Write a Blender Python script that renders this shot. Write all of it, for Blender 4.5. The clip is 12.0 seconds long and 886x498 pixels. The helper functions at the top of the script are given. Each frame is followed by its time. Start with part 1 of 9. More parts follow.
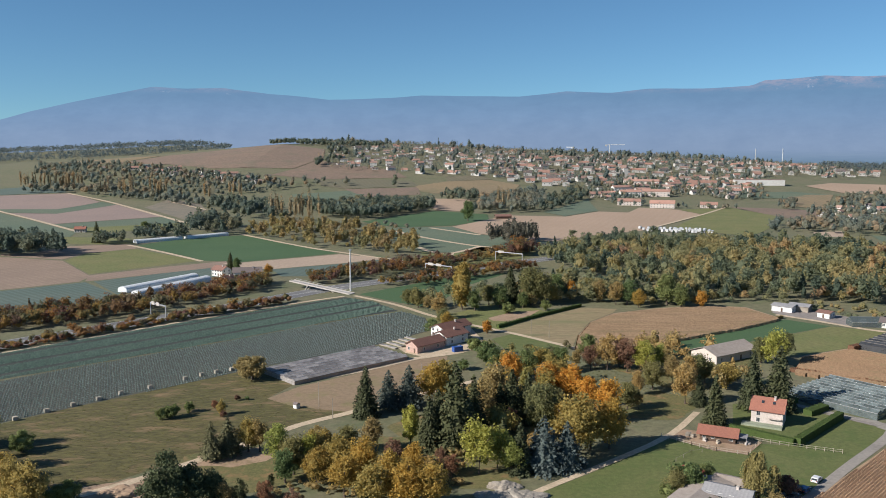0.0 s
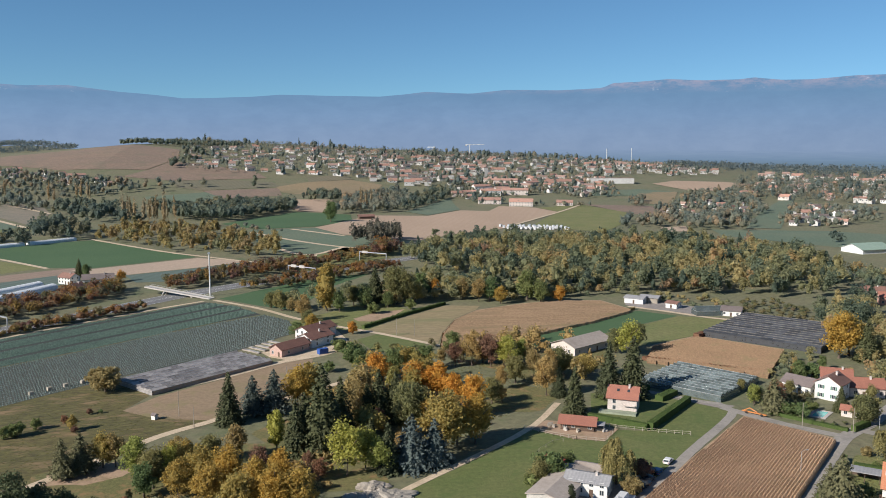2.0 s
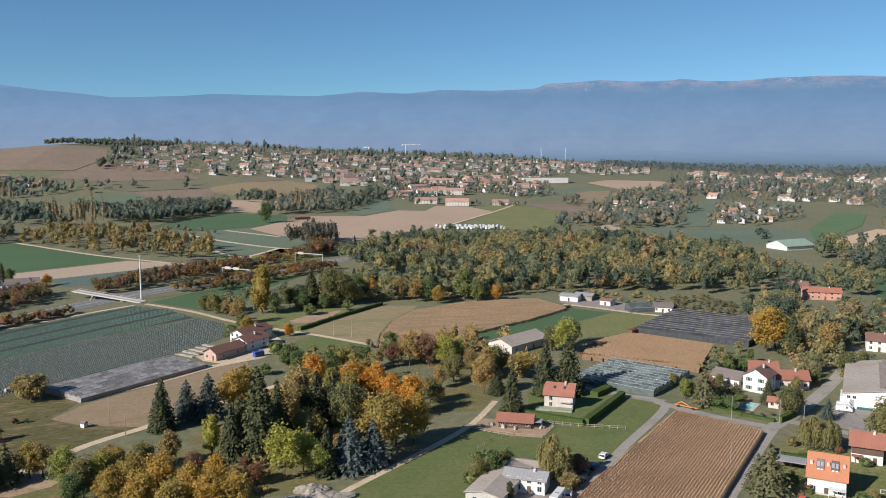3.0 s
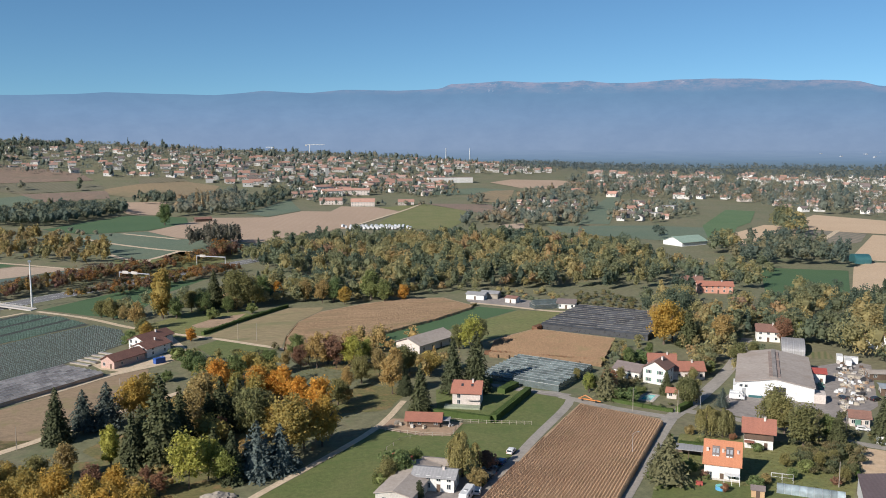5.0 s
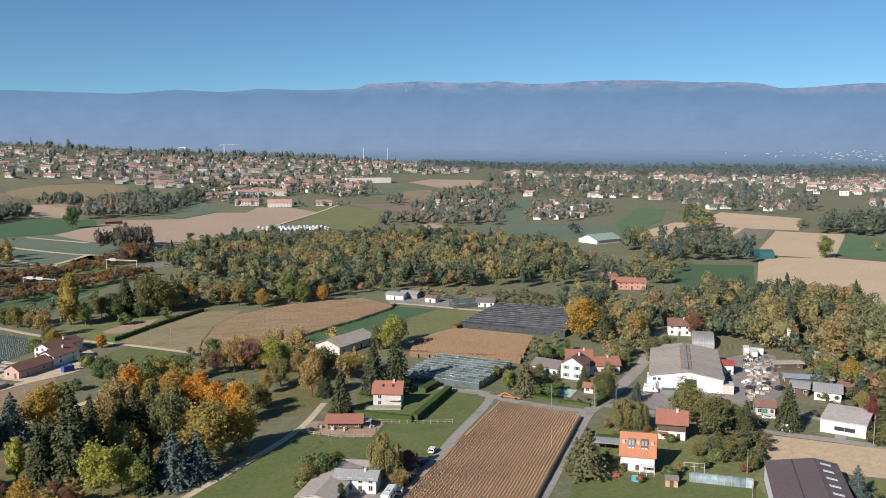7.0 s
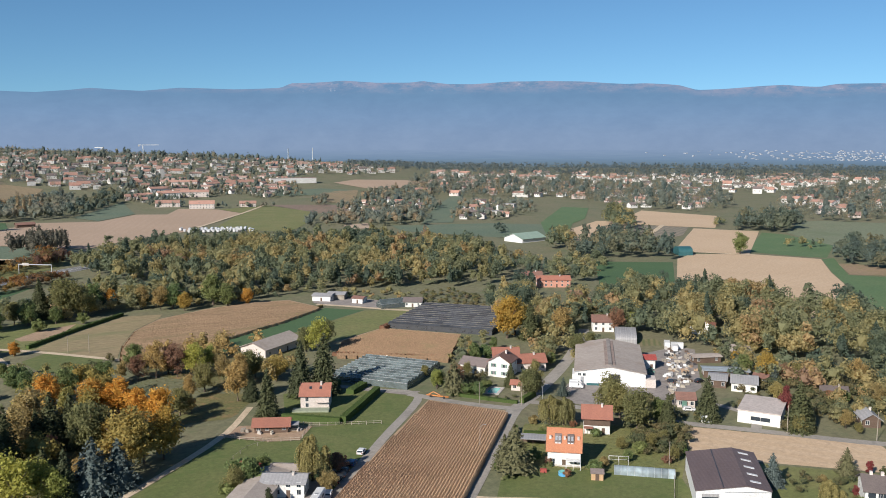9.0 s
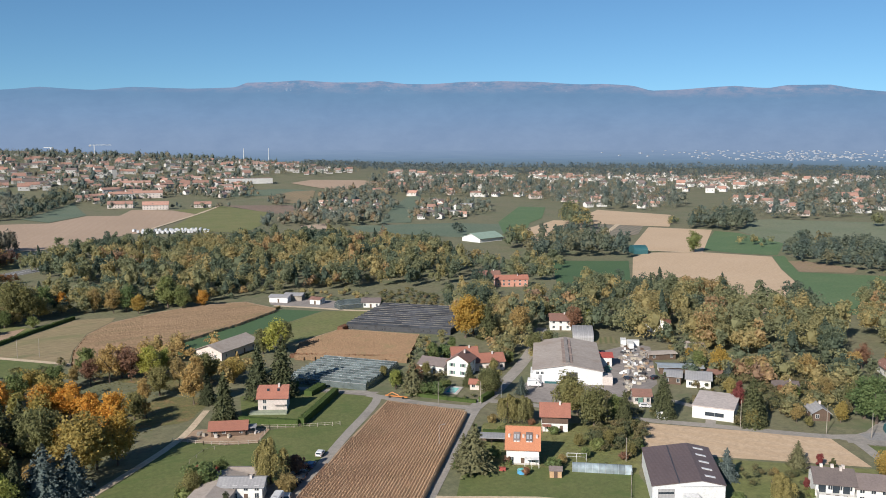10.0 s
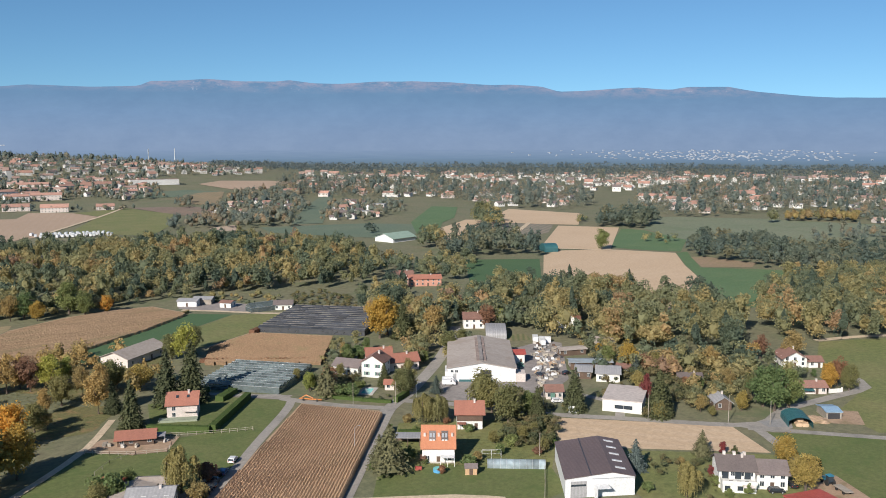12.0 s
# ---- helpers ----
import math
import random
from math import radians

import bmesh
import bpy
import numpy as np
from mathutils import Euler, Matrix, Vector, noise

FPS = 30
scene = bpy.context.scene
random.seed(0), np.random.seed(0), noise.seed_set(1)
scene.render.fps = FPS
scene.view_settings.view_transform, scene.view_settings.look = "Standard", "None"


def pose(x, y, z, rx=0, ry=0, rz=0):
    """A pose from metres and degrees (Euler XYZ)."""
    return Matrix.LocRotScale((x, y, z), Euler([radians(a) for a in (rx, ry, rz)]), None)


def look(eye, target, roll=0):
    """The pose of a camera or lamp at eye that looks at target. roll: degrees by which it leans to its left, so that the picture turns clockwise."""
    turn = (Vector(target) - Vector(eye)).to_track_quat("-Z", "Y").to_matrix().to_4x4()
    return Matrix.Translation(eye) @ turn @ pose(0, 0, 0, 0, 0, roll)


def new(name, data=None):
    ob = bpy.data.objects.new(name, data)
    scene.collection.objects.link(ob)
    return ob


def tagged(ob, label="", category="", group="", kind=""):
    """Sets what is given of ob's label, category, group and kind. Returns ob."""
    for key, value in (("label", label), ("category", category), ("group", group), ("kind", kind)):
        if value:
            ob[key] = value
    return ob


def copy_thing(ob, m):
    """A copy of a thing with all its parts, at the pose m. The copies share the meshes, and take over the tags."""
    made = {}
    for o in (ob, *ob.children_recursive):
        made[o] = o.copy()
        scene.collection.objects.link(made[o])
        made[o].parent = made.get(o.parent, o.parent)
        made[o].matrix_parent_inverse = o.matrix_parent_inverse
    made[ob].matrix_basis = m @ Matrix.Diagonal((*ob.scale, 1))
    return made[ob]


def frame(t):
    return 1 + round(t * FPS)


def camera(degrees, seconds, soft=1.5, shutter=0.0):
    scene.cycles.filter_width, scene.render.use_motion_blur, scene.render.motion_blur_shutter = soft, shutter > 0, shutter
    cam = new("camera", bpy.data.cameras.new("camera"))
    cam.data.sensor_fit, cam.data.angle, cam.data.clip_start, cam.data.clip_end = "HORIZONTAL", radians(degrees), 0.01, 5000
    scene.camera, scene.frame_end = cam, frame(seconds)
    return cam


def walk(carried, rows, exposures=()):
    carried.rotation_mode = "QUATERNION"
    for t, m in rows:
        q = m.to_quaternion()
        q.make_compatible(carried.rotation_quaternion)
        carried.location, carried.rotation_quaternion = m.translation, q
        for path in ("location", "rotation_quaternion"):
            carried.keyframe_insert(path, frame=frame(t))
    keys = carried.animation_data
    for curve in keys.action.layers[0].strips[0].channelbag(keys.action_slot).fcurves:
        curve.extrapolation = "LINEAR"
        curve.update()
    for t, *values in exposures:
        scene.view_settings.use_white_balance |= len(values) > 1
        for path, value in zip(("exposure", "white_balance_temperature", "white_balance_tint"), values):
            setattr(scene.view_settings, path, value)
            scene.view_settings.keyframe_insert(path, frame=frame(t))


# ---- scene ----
EYE = 90.0
PITCH = -7.235
cam = camera(55.12, 12.0, soft=0.9)
YAW = [
    (0.0, 0.0), (0.5, -0.563), (1.0, -3.759), (1.5, -6.729), (2.0, -9.245), (2.5, -11.724), (3.0, -13.537), (3.2, -14.118),
    (4.8, -19.15), (5.0, -19.903), (5.5, -21.704), (6.0, -23.206), (6.5, -24.927), (7.0, -25.402), (7.2, -25.53),
    (8.8, -29.814), (9.0, -30.379), (9.5, -31.815), (10.0, -33.235), (10.5, -34.685), (11.0, -36.147), (11.5, -37.638), (12.0, -39.139),
]
walk(cam, [(t, pose(0, 0, EYE, 90 + PITCH, 0, yaw)) for t, yaw in YAW])

# ---- light ----
SUN_AZ, SUN_EL = -113.0, 30.0
world = bpy.data.worlds.new("sky")
scene.world = world
world.use_nodes = True
wn = world.node_tree.nodes
sky = wn.new("ShaderNodeTexSky")
sky.sky_type = "NISHITA"
sky.sun_disc = False
sky.sun_elevation = radians(SUN_EL)
sky.sun_rotation = radians(SUN_AZ)
sky.altitude = 1200
up = wn.new("ShaderNodeMapping")
up.inputs["Location"].default_value = (0, 0, 0.04)
world.node_tree.links.new(wn.new("ShaderNodeTexCoord").outputs["Generated"], up.inputs["Vector"])
world.node_tree.links.new(up.outputs[0], sky.inputs["Vector"])
sky.air_density, sky.dust_density, sky.ozone_density = 0.95, 0.0, 4.0
wn["Background"].inputs["Strength"].default_value = 0.057
haze = wn.new("ShaderNodeVectorMath")
haze.operation = "MULTIPLY"
haze.inputs[1].default_value = (0.765, 1.0, 1.055)
world.node_tree.links.new(sky.outputs[0], haze.inputs[0])
world.node_tree.links.new(haze.outputs[0], wn["Background"].inputs["Color"])
sun = new("sun", bpy.data.lights.new("sun", "SUN"))
sun.data.energy, sun.data.angle, sun.data.color = 4.2, radians(0.5), (1.0, 0.935, 0.855)
sun.matrix_world = look((math.sin(radians(SUN_AZ)) * 100, math.cos(radians(SUN_AZ)) * 100, 100 * math.tan(radians(SUN_EL))), (0, 0, 0))
scene.view_settings.exposure = 0.75


# ---- materials ----
def nodes_of(m):
    m.use_nodes = True
    return m.node_tree.nodes, m.node_tree.links, m.node_tree.nodes["Principled BSDF"]


def mixed(nodes, links, fac, a, b, blend="MIX"):
    n = nodes.new("ShaderNodeMix")
    n.data_type, n.blend_type = "RGBA", blend
    for sock, v in ((n.inputs[0], fac), (n.inputs[6], a), (n.inputs[7], b)):
        if isinstance(v, bpy.types.NodeSocket):
            links.new(v, sock)
        elif isinstance(v, tuple):
            sock.default_value = (*v, 1)
        else:
            sock.default_value = v
    return n.outputs[2]


def noise_of(nodes, links, coord, scale, detail=3.0, rough=0.6):
    n = nodes.new("ShaderNodeTexNoise")
    n.inputs["Scale"].default_value, n.inputs["Detail"].default_value, n.inputs["Roughness"].default_value = scale, detail, rough
    links.new(coord, n.inputs["Vector"])
    return n.outputs["Fac"]


def ramped(nodes, links, fac, lo, hi):
    n = nodes.new("ShaderNodeMapRange")
    n.inputs[1].default_value, n.inputs[2].default_value = lo, hi
    links.new(fac, n.inputs[0])
    return n.outputs[0]


def turned(nodes, links, coord, degrees, scale=(1, 1, 1)):
    n = nodes.new("ShaderNodeMapping")
    n.inputs["Rotation"].default_value = (0, 0, radians(degrees))
    n.inputs["Scale"].default_value = scale
    links.new(coord, n.inputs["Vector"])
    return n.outputs[0]


def surface(name, a, b, large=0.08, small=1.5, rough=0.9, metal=0.0, bump=0.3, stain=None, stripes=None, local=False, per_object=0.0, grain=0.3, patches=None):
    """A weathered surface (patches: degrees and squeeze of drawn-out patches): two colours mixed at a large and a small scale (1/m), optional stains, and
    optional stripes (degrees, metres apart, colour, strength)."""
    m = bpy.data.materials.new(name)
    nodes, links, bsdf = nodes_of(m)
    coord = nodes.new("ShaderNodeTexCoord").outputs["Object"] if local else nodes.new("ShaderNodeNewGeometry").outputs["Position"]
    wide = turned(nodes, links, coord, -patches[0], (patches[1], 1, 1)) if patches else coord
    big = ramped(nodes, links, noise_of(nodes, links, wide, large, 5.0), 0.38, 0.62)
    fine = ramped(nodes, links, noise_of(nodes, links, wide, small, 5.0, 0.75), 0.35, 0.65)
    col = mixed(nodes, links, big, a, b)
    mid = tuple(0.5 * (x + y) for x, y in zip(a, b))
    col = mixed(nodes, links, fine, mixed(nodes, links, grain, col, tuple(1.5 * c for c in mid)), mixed(nodes, links, grain, col, tuple(0.45 * c for c in mid)))
    if stain:
        patch = ramped(nodes, links, noise_of(nodes, links, wide, large * 2.3, 5.0, 0.7), 0.52, 0.68)
        col = mixed(nodes, links, patch, col, stain)
    if stripes:
        deg, apart, colour, strength = stripes
        w = nodes.new("ShaderNodeTexWave")
        w.wave_type, w.bands_direction, w.wave_profile = "BANDS", "X", "SIN"
        w.inputs["Scale"].default_value = 0.31416 / apart
        w.inputs["Distortion"].default_value = 0.4
        w.inputs["Detail"].default_value = 2.0
        links.new(turned(nodes, links, coord, deg), w.inputs["Vector"])
        n = nodes.new("ShaderNodeMath")
        n.operation = "MULTIPLY"
        n.inputs[1].default_value = strength
        links.new(w.outputs["Fac"], n.inputs[0])
        col = mixed(nodes, links, n.outputs[0], col, colour)
    if per_object:
        r = nodes.new("ShaderNodeObjectInfo").outputs["Random"]
        hsv = nodes.new("ShaderNodeHueSaturation")
        links.new(col, hsv.inputs["Color"])
        mr = nodes.new("ShaderNodeMapRange")
        mr.inputs[3].default_value, mr.inputs[4].default_value = 1 - per_object, 1 + per_object
        links.new(r, mr.inputs[0])
        links.new(mr.outputs[0], hsv.inputs["Value"])
        col = hsv.outputs[0]
    links.new(col, bsdf.inputs["Base Color"])
    bsdf.inputs["Roughness"].default_value, bsdf.inputs["Metallic"].default_value = rough, metal
    if bump:
        bn = nodes.new("ShaderNodeBump")
        bn.inputs["Strength"].default_value, bn.inputs["Distance"].default_value = bump, 0.15
        links.new(fine, bn.inputs["Height"])
        links.new(bn.outputs[0], bsdf.inputs["Normal"])
    return m


def foliage(name, tints, spread=0.25, lucent=0.25, grown=False):
    """Leaves: each leaf takes its own shade, each plant its own place on the row of tints (or the mesh's tint, where it has one)."""
    m = bpy.data.materials.new(name)
    nodes, links, bsdf = nodes_of(m)
    leaf = nodes.new("ShaderNodeNewGeometry").outputs["Random Per Island"]
    att = nodes.new("ShaderNodeAttribute")
    att.attribute_name = "tint"
    own = nodes.new("ShaderNodeObjectInfo").outputs["Random"]
    add = nodes.new("ShaderNodeMath")
    add.operation = "ADD"
    links.new(att.outputs["Fac"], add.inputs[0])
    if grown:
        add.inputs[1].default_value = 0.0
    else:
        links.new(own, add.inputs[1])
    frac = nodes.new("ShaderNodeMath")
    frac.operation = "FRACT"
    links.new(add.outputs[0], frac.inputs[0])
    near = nodes.new("ShaderNodeMath")
    near.operation, near.use_clamp = "MULTIPLY_ADD", True
    near.inputs[1].default_value = spread
    links.new(leaf, near.inputs[0])
    links.new(frac.outputs[0], near.inputs[2])
    ramp = nodes.new("ShaderNodeValToRGB")
    el = ramp.color_ramp.elements
    for i, c in enumerate(tints):
        e = el[i] if i < 2 else el.new(1.0)
        e.position, e.color = i / max(1, len(tints) - 1), (*c, 1)
    links.new(near.outputs[0], ramp.inputs[0])
    hsv = nodes.new("ShaderNodeHueSaturation")
    val = nodes.new("ShaderNodeMapRange")
    val.inputs[3].default_value, val.inputs[4].default_value = 0.78, 1.22
    wob = nodes.new("ShaderNodeMath")
    wob.operation, wob.inputs[1].default_value = "MULTIPLY", 7.31
    links.new(leaf, wob.inputs[0])
    fr2 = nodes.new("ShaderNodeMath")
    fr2.operation = "FRACT"
    links.new(wob.outputs[0], fr2.inputs[0])
    links.new(fr2.outputs[0], val.inputs[0])
    links.new(val.outputs[0], hsv.inputs["Value"])
    links.new(ramp.outputs[0], hsv.inputs["Color"])
    links.new(hsv.outputs[0], bsdf.inputs["Base Color"])
    bsdf.inputs["Roughness"].default_value = 0.75
    bsdf.inputs["Specular IOR Level"].default_value = 0.2
    tr = nodes.new("ShaderNodeBsdfTranslucent")
    links.new(hsv.outputs[0], tr.inputs["Color"])
    mx = nodes.new("ShaderNodeMixShader")
    mx.inputs[0].default_value = lucent
    links.new(bsdf.outputs[0], mx.inputs[1])
    links.new(tr.outputs[0], mx.inputs[2])
    links.new(mx.outputs[0], nodes["Material Output"].inputs["Surface"])
    return m


def glassy(name, tint, clear=0.45, rough=0.15):
    """Dusty greenhouse or window glass that lets part of the light through."""
    m = bpy.data.materials.new(name)
    nodes, links, bsdf = nodes_of(m)
    coord = nodes.new("ShaderNodeNewGeometry").outputs["Position"]
    d = ramped(nodes, links, noise_of(nodes, links, coord, 0.6, 4.0), 0.3, 0.7)
    hsv = nodes.new("ShaderNodeHueSaturation")
    mr = nodes.new("ShaderNodeMapRange")
    mr.inputs[3].default_value, mr.inputs[4].default_value = 0.65, 1.45
    links.new(nodes.new("ShaderNodeObjectInfo").outputs["Random"], mr.inputs[0])
    links.new(mr.outputs[0], hsv.inputs["Value"])
    links.new(mixed(nodes, links, d, tint, tuple(0.6 * c for c in tint)), hsv.inputs["Color"])
    links.new(hsv.outputs[0], bsdf.inputs["Base Color"])
    bsdf.inputs["Roughness"].default_value = rough
    t = nodes.new("ShaderNodeBsdfTransparent")
    t.inputs["Color"].default_value = (0.85, 0.9, 0.9, 1)
    mx = nodes.new("ShaderNodeMixShader")
    mx.inputs[0].default_value = clear
    links.new(bsdf.outputs[0], mx.inputs[1])
    links.new(t.outputs[0], mx.inputs[2])
    links.new(mx.outputs[0], nodes["Material Output"].inputs["Surface"])
    return m


def plain(name, c, rough=0.5, metal=0.0, var=0.15):
    return surface(name, c, tuple(x * (1 - var) for x in c), 0.3, 4.0, rough, metal, 0.05)


M_GROUND = surface("meadow_ground", (0.118, 0.128, 0.066), (0.165, 0.145, 0.085), 0.02, 0.35, stain=(0.10, 0.12, 0.055), grain=0.5)
M_MEADOW = surface("rough_meadow", (0.062, 0.066, 0.018), (0.118, 0.092, 0.032), 0.06, 0.55, stain=(0.215, 0.145, 0.075), grain=0.8, patches=(46, 0.5))
M_LAWN = surface("mown_lawn", (0.088, 0.115, 0.03), (0.125, 0.135, 0.044), 0.06, 0.7, stain=(0.075, 0.11, 0.026), grain=0.4)
M_PASTURE = surface("pasture", (0.115, 0.14, 0.04), (0.18, 0.165, 0.065), 0.04, 0.5, grain=0.45)
M_CROP = surface("green_crop", (0.045, 0.095, 0.034), (0.062, 0.112, 0.042), 0.02, 0.8, stripes=(60, 3, (0.042, 0.095, 0.038), 0.4))
M_BRIGHTCROP = surface("bright_green_crop", (0.072, 0.13, 0.05), (0.09, 0.145, 0.06), 0.02, 0.5, stain=(0.105, 0.15, 0.065), grain=0.35)
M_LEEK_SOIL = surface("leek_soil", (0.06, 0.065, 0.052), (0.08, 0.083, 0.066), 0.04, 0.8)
# darker copy of the leek soil, with the furrows' shade in its colour
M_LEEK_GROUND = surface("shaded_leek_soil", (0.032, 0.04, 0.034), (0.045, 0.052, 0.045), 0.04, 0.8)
M_BLUECROP = surface("blue_green_crop", (0.085, 0.13, 0.11), (0.11, 0.145, 0.12), 0.03, 0.7, stripes=(-48, 4, (0.06, 0.08, 0.06), 0.5))
M_SOIL = surface("brown_soil", (0.235, 0.172, 0.13), (0.28, 0.205, 0.152), 0.02, 0.5, stain=(0.22, 0.165, 0.115), stripes=(-48, 5, (0.215, 0.148, 0.10), 0.35))
M_DRYPLOT = surface("dry_plot", (0.265, 0.185, 0.115), (0.225, 0.165, 0.10), 0.03, 0.5, stain=(0.20, 0.17, 0.075))
M_LITTER = surface("leaf_strewn_grass", (0.098, 0.108, 0.034), (0.15, 0.125, 0.05), 0.07, 0.9, stain=(0.25, 0.15, 0.07), grain=0.6)
M_STUBBLE = surface("pale_stubble", (0.46, 0.335, 0.22), (0.50, 0.37, 0.25), 0.02, 0.6, stripes=(-30, 6, (0.42, 0.29, 0.17), 0.3))
M_PINKSOIL = surface("pink_soil", (0.345, 0.25, 0.175), (0.385, 0.28, 0.20), 0.015, 0.4, stripes=(20, 8, (0.34, 0.235, 0.155), 0.35))
M_VINE_BROWN = surface("autumn_vineyard", (0.195, 0.14, 0.105), (0.25, 0.17, 0.115), 0.012, 0.2, stain=(0.165, 0.14, 0.09), stripes=(75, 11, (0.135, 0.105, 0.08), 0.6), grain=0.5)
M_VINE_GREEN = surface("green_vineyard", (0.13, 0.13, 0.085), (0.185, 0.15, 0.095), 0.01, 0.3, stripes=(20, 7, (0.10, 0.095, 0.05), 0.5))
M_FALLOW = surface("fallow_grass", (0.225, 0.185, 0.095), (0.265, 0.20, 0.115), 0.03, 0.6, stain=(0.17, 0.165, 0.075), grain=0.45, patches=(22, 0.25))
M_CORNFLOOR = surface("corn_litter", (0.30, 0.205, 0.125), (0.36, 0.25, 0.155), 0.1, 1.0)
M_ASPHALT = surface("worn_asphalt", (0.255, 0.233, 0.205), (0.30, 0.274, 0.243), 0.06, 0.8, stain=(0.19, 0.177, 0.16), grain=0.25)
M_MOTORWAY = surface("motorway_asphalt", (0.14, 0.14, 0.145), (0.17, 0.17, 0.17), 0.03, 0.6)
M_GRAVEL = surface("gravel_track", (0.55, 0.435, 0.305), (0.46, 0.365, 0.255), 0.08, 0.9, stain=(0.38, 0.30, 0.20))
M_STRIP = surface("pale_bare_soil", (0.36, 0.275, 0.205), (0.41, 0.31, 0.23), 0.02, 0.4, stripes=(-48, 5, (0.33, 0.25, 0.18), 0.3))
# far plough soil, with the purplish cast of haze in its colour
M_REDSOIL = surface("reddish_plough", (0.25, 0.19, 0.165), (0.29, 0.215, 0.18), 0.012, 0.3, stripes=(20, 8, (0.24, 0.175, 0.15), 0.35))
M_DULLGREEN = surface("dull_green_crop", (0.09, 0.13, 0.085), (0.125, 0.15, 0.095), 0.015, 0.4, grain=0.4)
M_OLIVEMEADOW = surface("olive_meadow", (0.135, 0.16, 0.095), (0.17, 0.18, 0.11), 0.012, 0.3, stain=(0.12, 0.15, 0.08), grain=0.4)
M_OCHRE = surface("ochre_vineyard", (0.27, 0.195, 0.105), (0.22, 0.17, 0.10), 0.01, 0.3, stain=(0.19, 0.16, 0.085), stripes=(35, 7, (0.18, 0.14, 0.08), 0.45))
M_ALLOT = surface("allotment_beds", (0.20, 0.17, 0.13), (0.26, 0.20, 0.15), 0.04, 0.4, stain=(0.12, 0.13, 0.08), stripes=(60, 6, (0.12, 0.13, 0.09), 0.6))
M_BEDS = surface("vegetable_beds", (0.16, 0.15, 0.07), (0.22, 0.17, 0.10), 0.08, 0.8, stripes=(42, 2.4, (0.07, 0.10, 0.03), 0.7))
M_ISLAND = surface("dark_patched_asphalt", (0.22, 0.215, 0.21), (0.26, 0.25, 0.24), 0.1, 0.9)
M_DIRT = surface("bare_dirt", (0.36, 0.25, 0.17), (0.29, 0.20, 0.13), 0.08, 0.7, stain=(0.20, 0.15, 0.08))
M_YARD = surface("concrete_yard", (0.27, 0.24, 0.22), (0.215, 0.19, 0.175), 0.08, 0.6, stain=(0.17, 0.15, 0.135))
M_PAINT = plain("road_paint", (0.75, 0.75, 0.72), 0.7)
M_WHITEWALL = surface("white_render", (0.66, 0.65, 0.615), (0.60, 0.585, 0.545), 0.15, 2.0, bump=0.1)
M_CREAM = surface("cream_render", (0.56, 0.495, 0.455), (0.50, 0.44, 0.40), 0.2, 2.0, bump=0.1, per_object=0.1)
M_PINKWALL = surface("pink_render", (0.50, 0.25, 0.185), (0.43, 0.215, 0.155), 0.2, 2.0, bump=0.1)
M_SHEET_WHITE = surface("white_cladding", (0.64, 0.64, 0.635), (0.58, 0.58, 0.575), 0.2, 2.0, 0.5, bump=0.05)
M_ORANGE_TILE = surface("new_orange_tiles", (0.46, 0.195, 0.105), (0.41, 0.17, 0.092), 0.3, 3.0, local=True, stripes=(0, 0.35, (0.39, 0.14, 0.07), 0.4))
M_RED_TILE = surface("red_clay_tiles", (0.33, 0.14, 0.095), (0.27, 0.118, 0.085), 0.25, 2.5, local=True, stripes=(0, 0.35, (0.25, 0.09, 0.06), 0.4), per_object=0.12)
M_OLD_TILE = surface("old_brown_tiles", (0.235, 0.125, 0.095), (0.185, 0.10, 0.08), 0.25, 2.0, local=True, stain=(0.18, 0.11, 0.085), per_object=0.2)
M_FARM_TILE = surface("russet_farm_tiles", (0.20, 0.095, 0.07), (0.16, 0.08, 0.06), 0.25, 2.0, local=True, per_object=0.15)
M_PALEPINK = surface("pale_pink_render", (0.47, 0.32, 0.27), (0.41, 0.28, 0.235), 0.2, 2.0, bump=0.1)
M_DARK_TILE = surface("dark_brown_tiles", (0.13, 0.105, 0.10), (0.16, 0.13, 0.12), 0.25, 2.0, local=True, per_object=0.2)
M_FIBRE = surface("weathered_fibre_cement", (0.37, 0.32, 0.28), (0.30, 0.255, 0.222), 0.05, 0.7, stripes=(-40.5, 1.1, (0.33, 0.285, 0.25), 0.4), stain=(0.28, 0.225, 0.185))
M_RUSTROOF = surface("rust_stained_sheets", (0.27, 0.205, 0.175), (0.22, 0.165, 0.14), 0.15, 0.9, stain=(0.31, 0.255, 0.22))
M_PALEROOF = surface("pale_gravel_roof", (0.47, 0.41, 0.38), (0.40, 0.35, 0.32), 0.08, 0.9, stain=(0.36, 0.31, 0.28))
M_GREYROOF = surface("grey_sheet_roof", (0.34, 0.33, 0.33), (0.27, 0.265, 0.27), 0.15, 1.5, 0.6, local=True, stripes=(0, 0.9, (0.22, 0.22, 0.22), 0.4))
M_BROWNROOF = surface("brown_sheet_roof", (0.15, 0.108, 0.10), (0.125, 0.09, 0.084), 0.1, 1.0, 0.55, local=True, stripes=(0, 1.0, (0.10, 0.072, 0.068), 0.5))
M_TIMBER = surface("brown_timber", (0.125, 0.082, 0.058), (0.09, 0.06, 0.044), 0.3, 3.0)
M_PALEWOOD = surface("pale_timber", (0.50, 0.33, 0.19), (0.42, 0.27, 0.15), 0.3, 3.0)
M_GREYWOOD = surface("weathered_timber", (0.33, 0.29, 0.24), (0.24, 0.21, 0.175), 0.3, 3.0)
M_CONCRETE = surface("pale_concrete", (0.46, 0.43, 0.39), (0.40, 0.37, 0.34), 0.2, 2.0)
M_METAL = plain("galvanised_metal", (0.55, 0.56, 0.57), 0.4, 0.6)
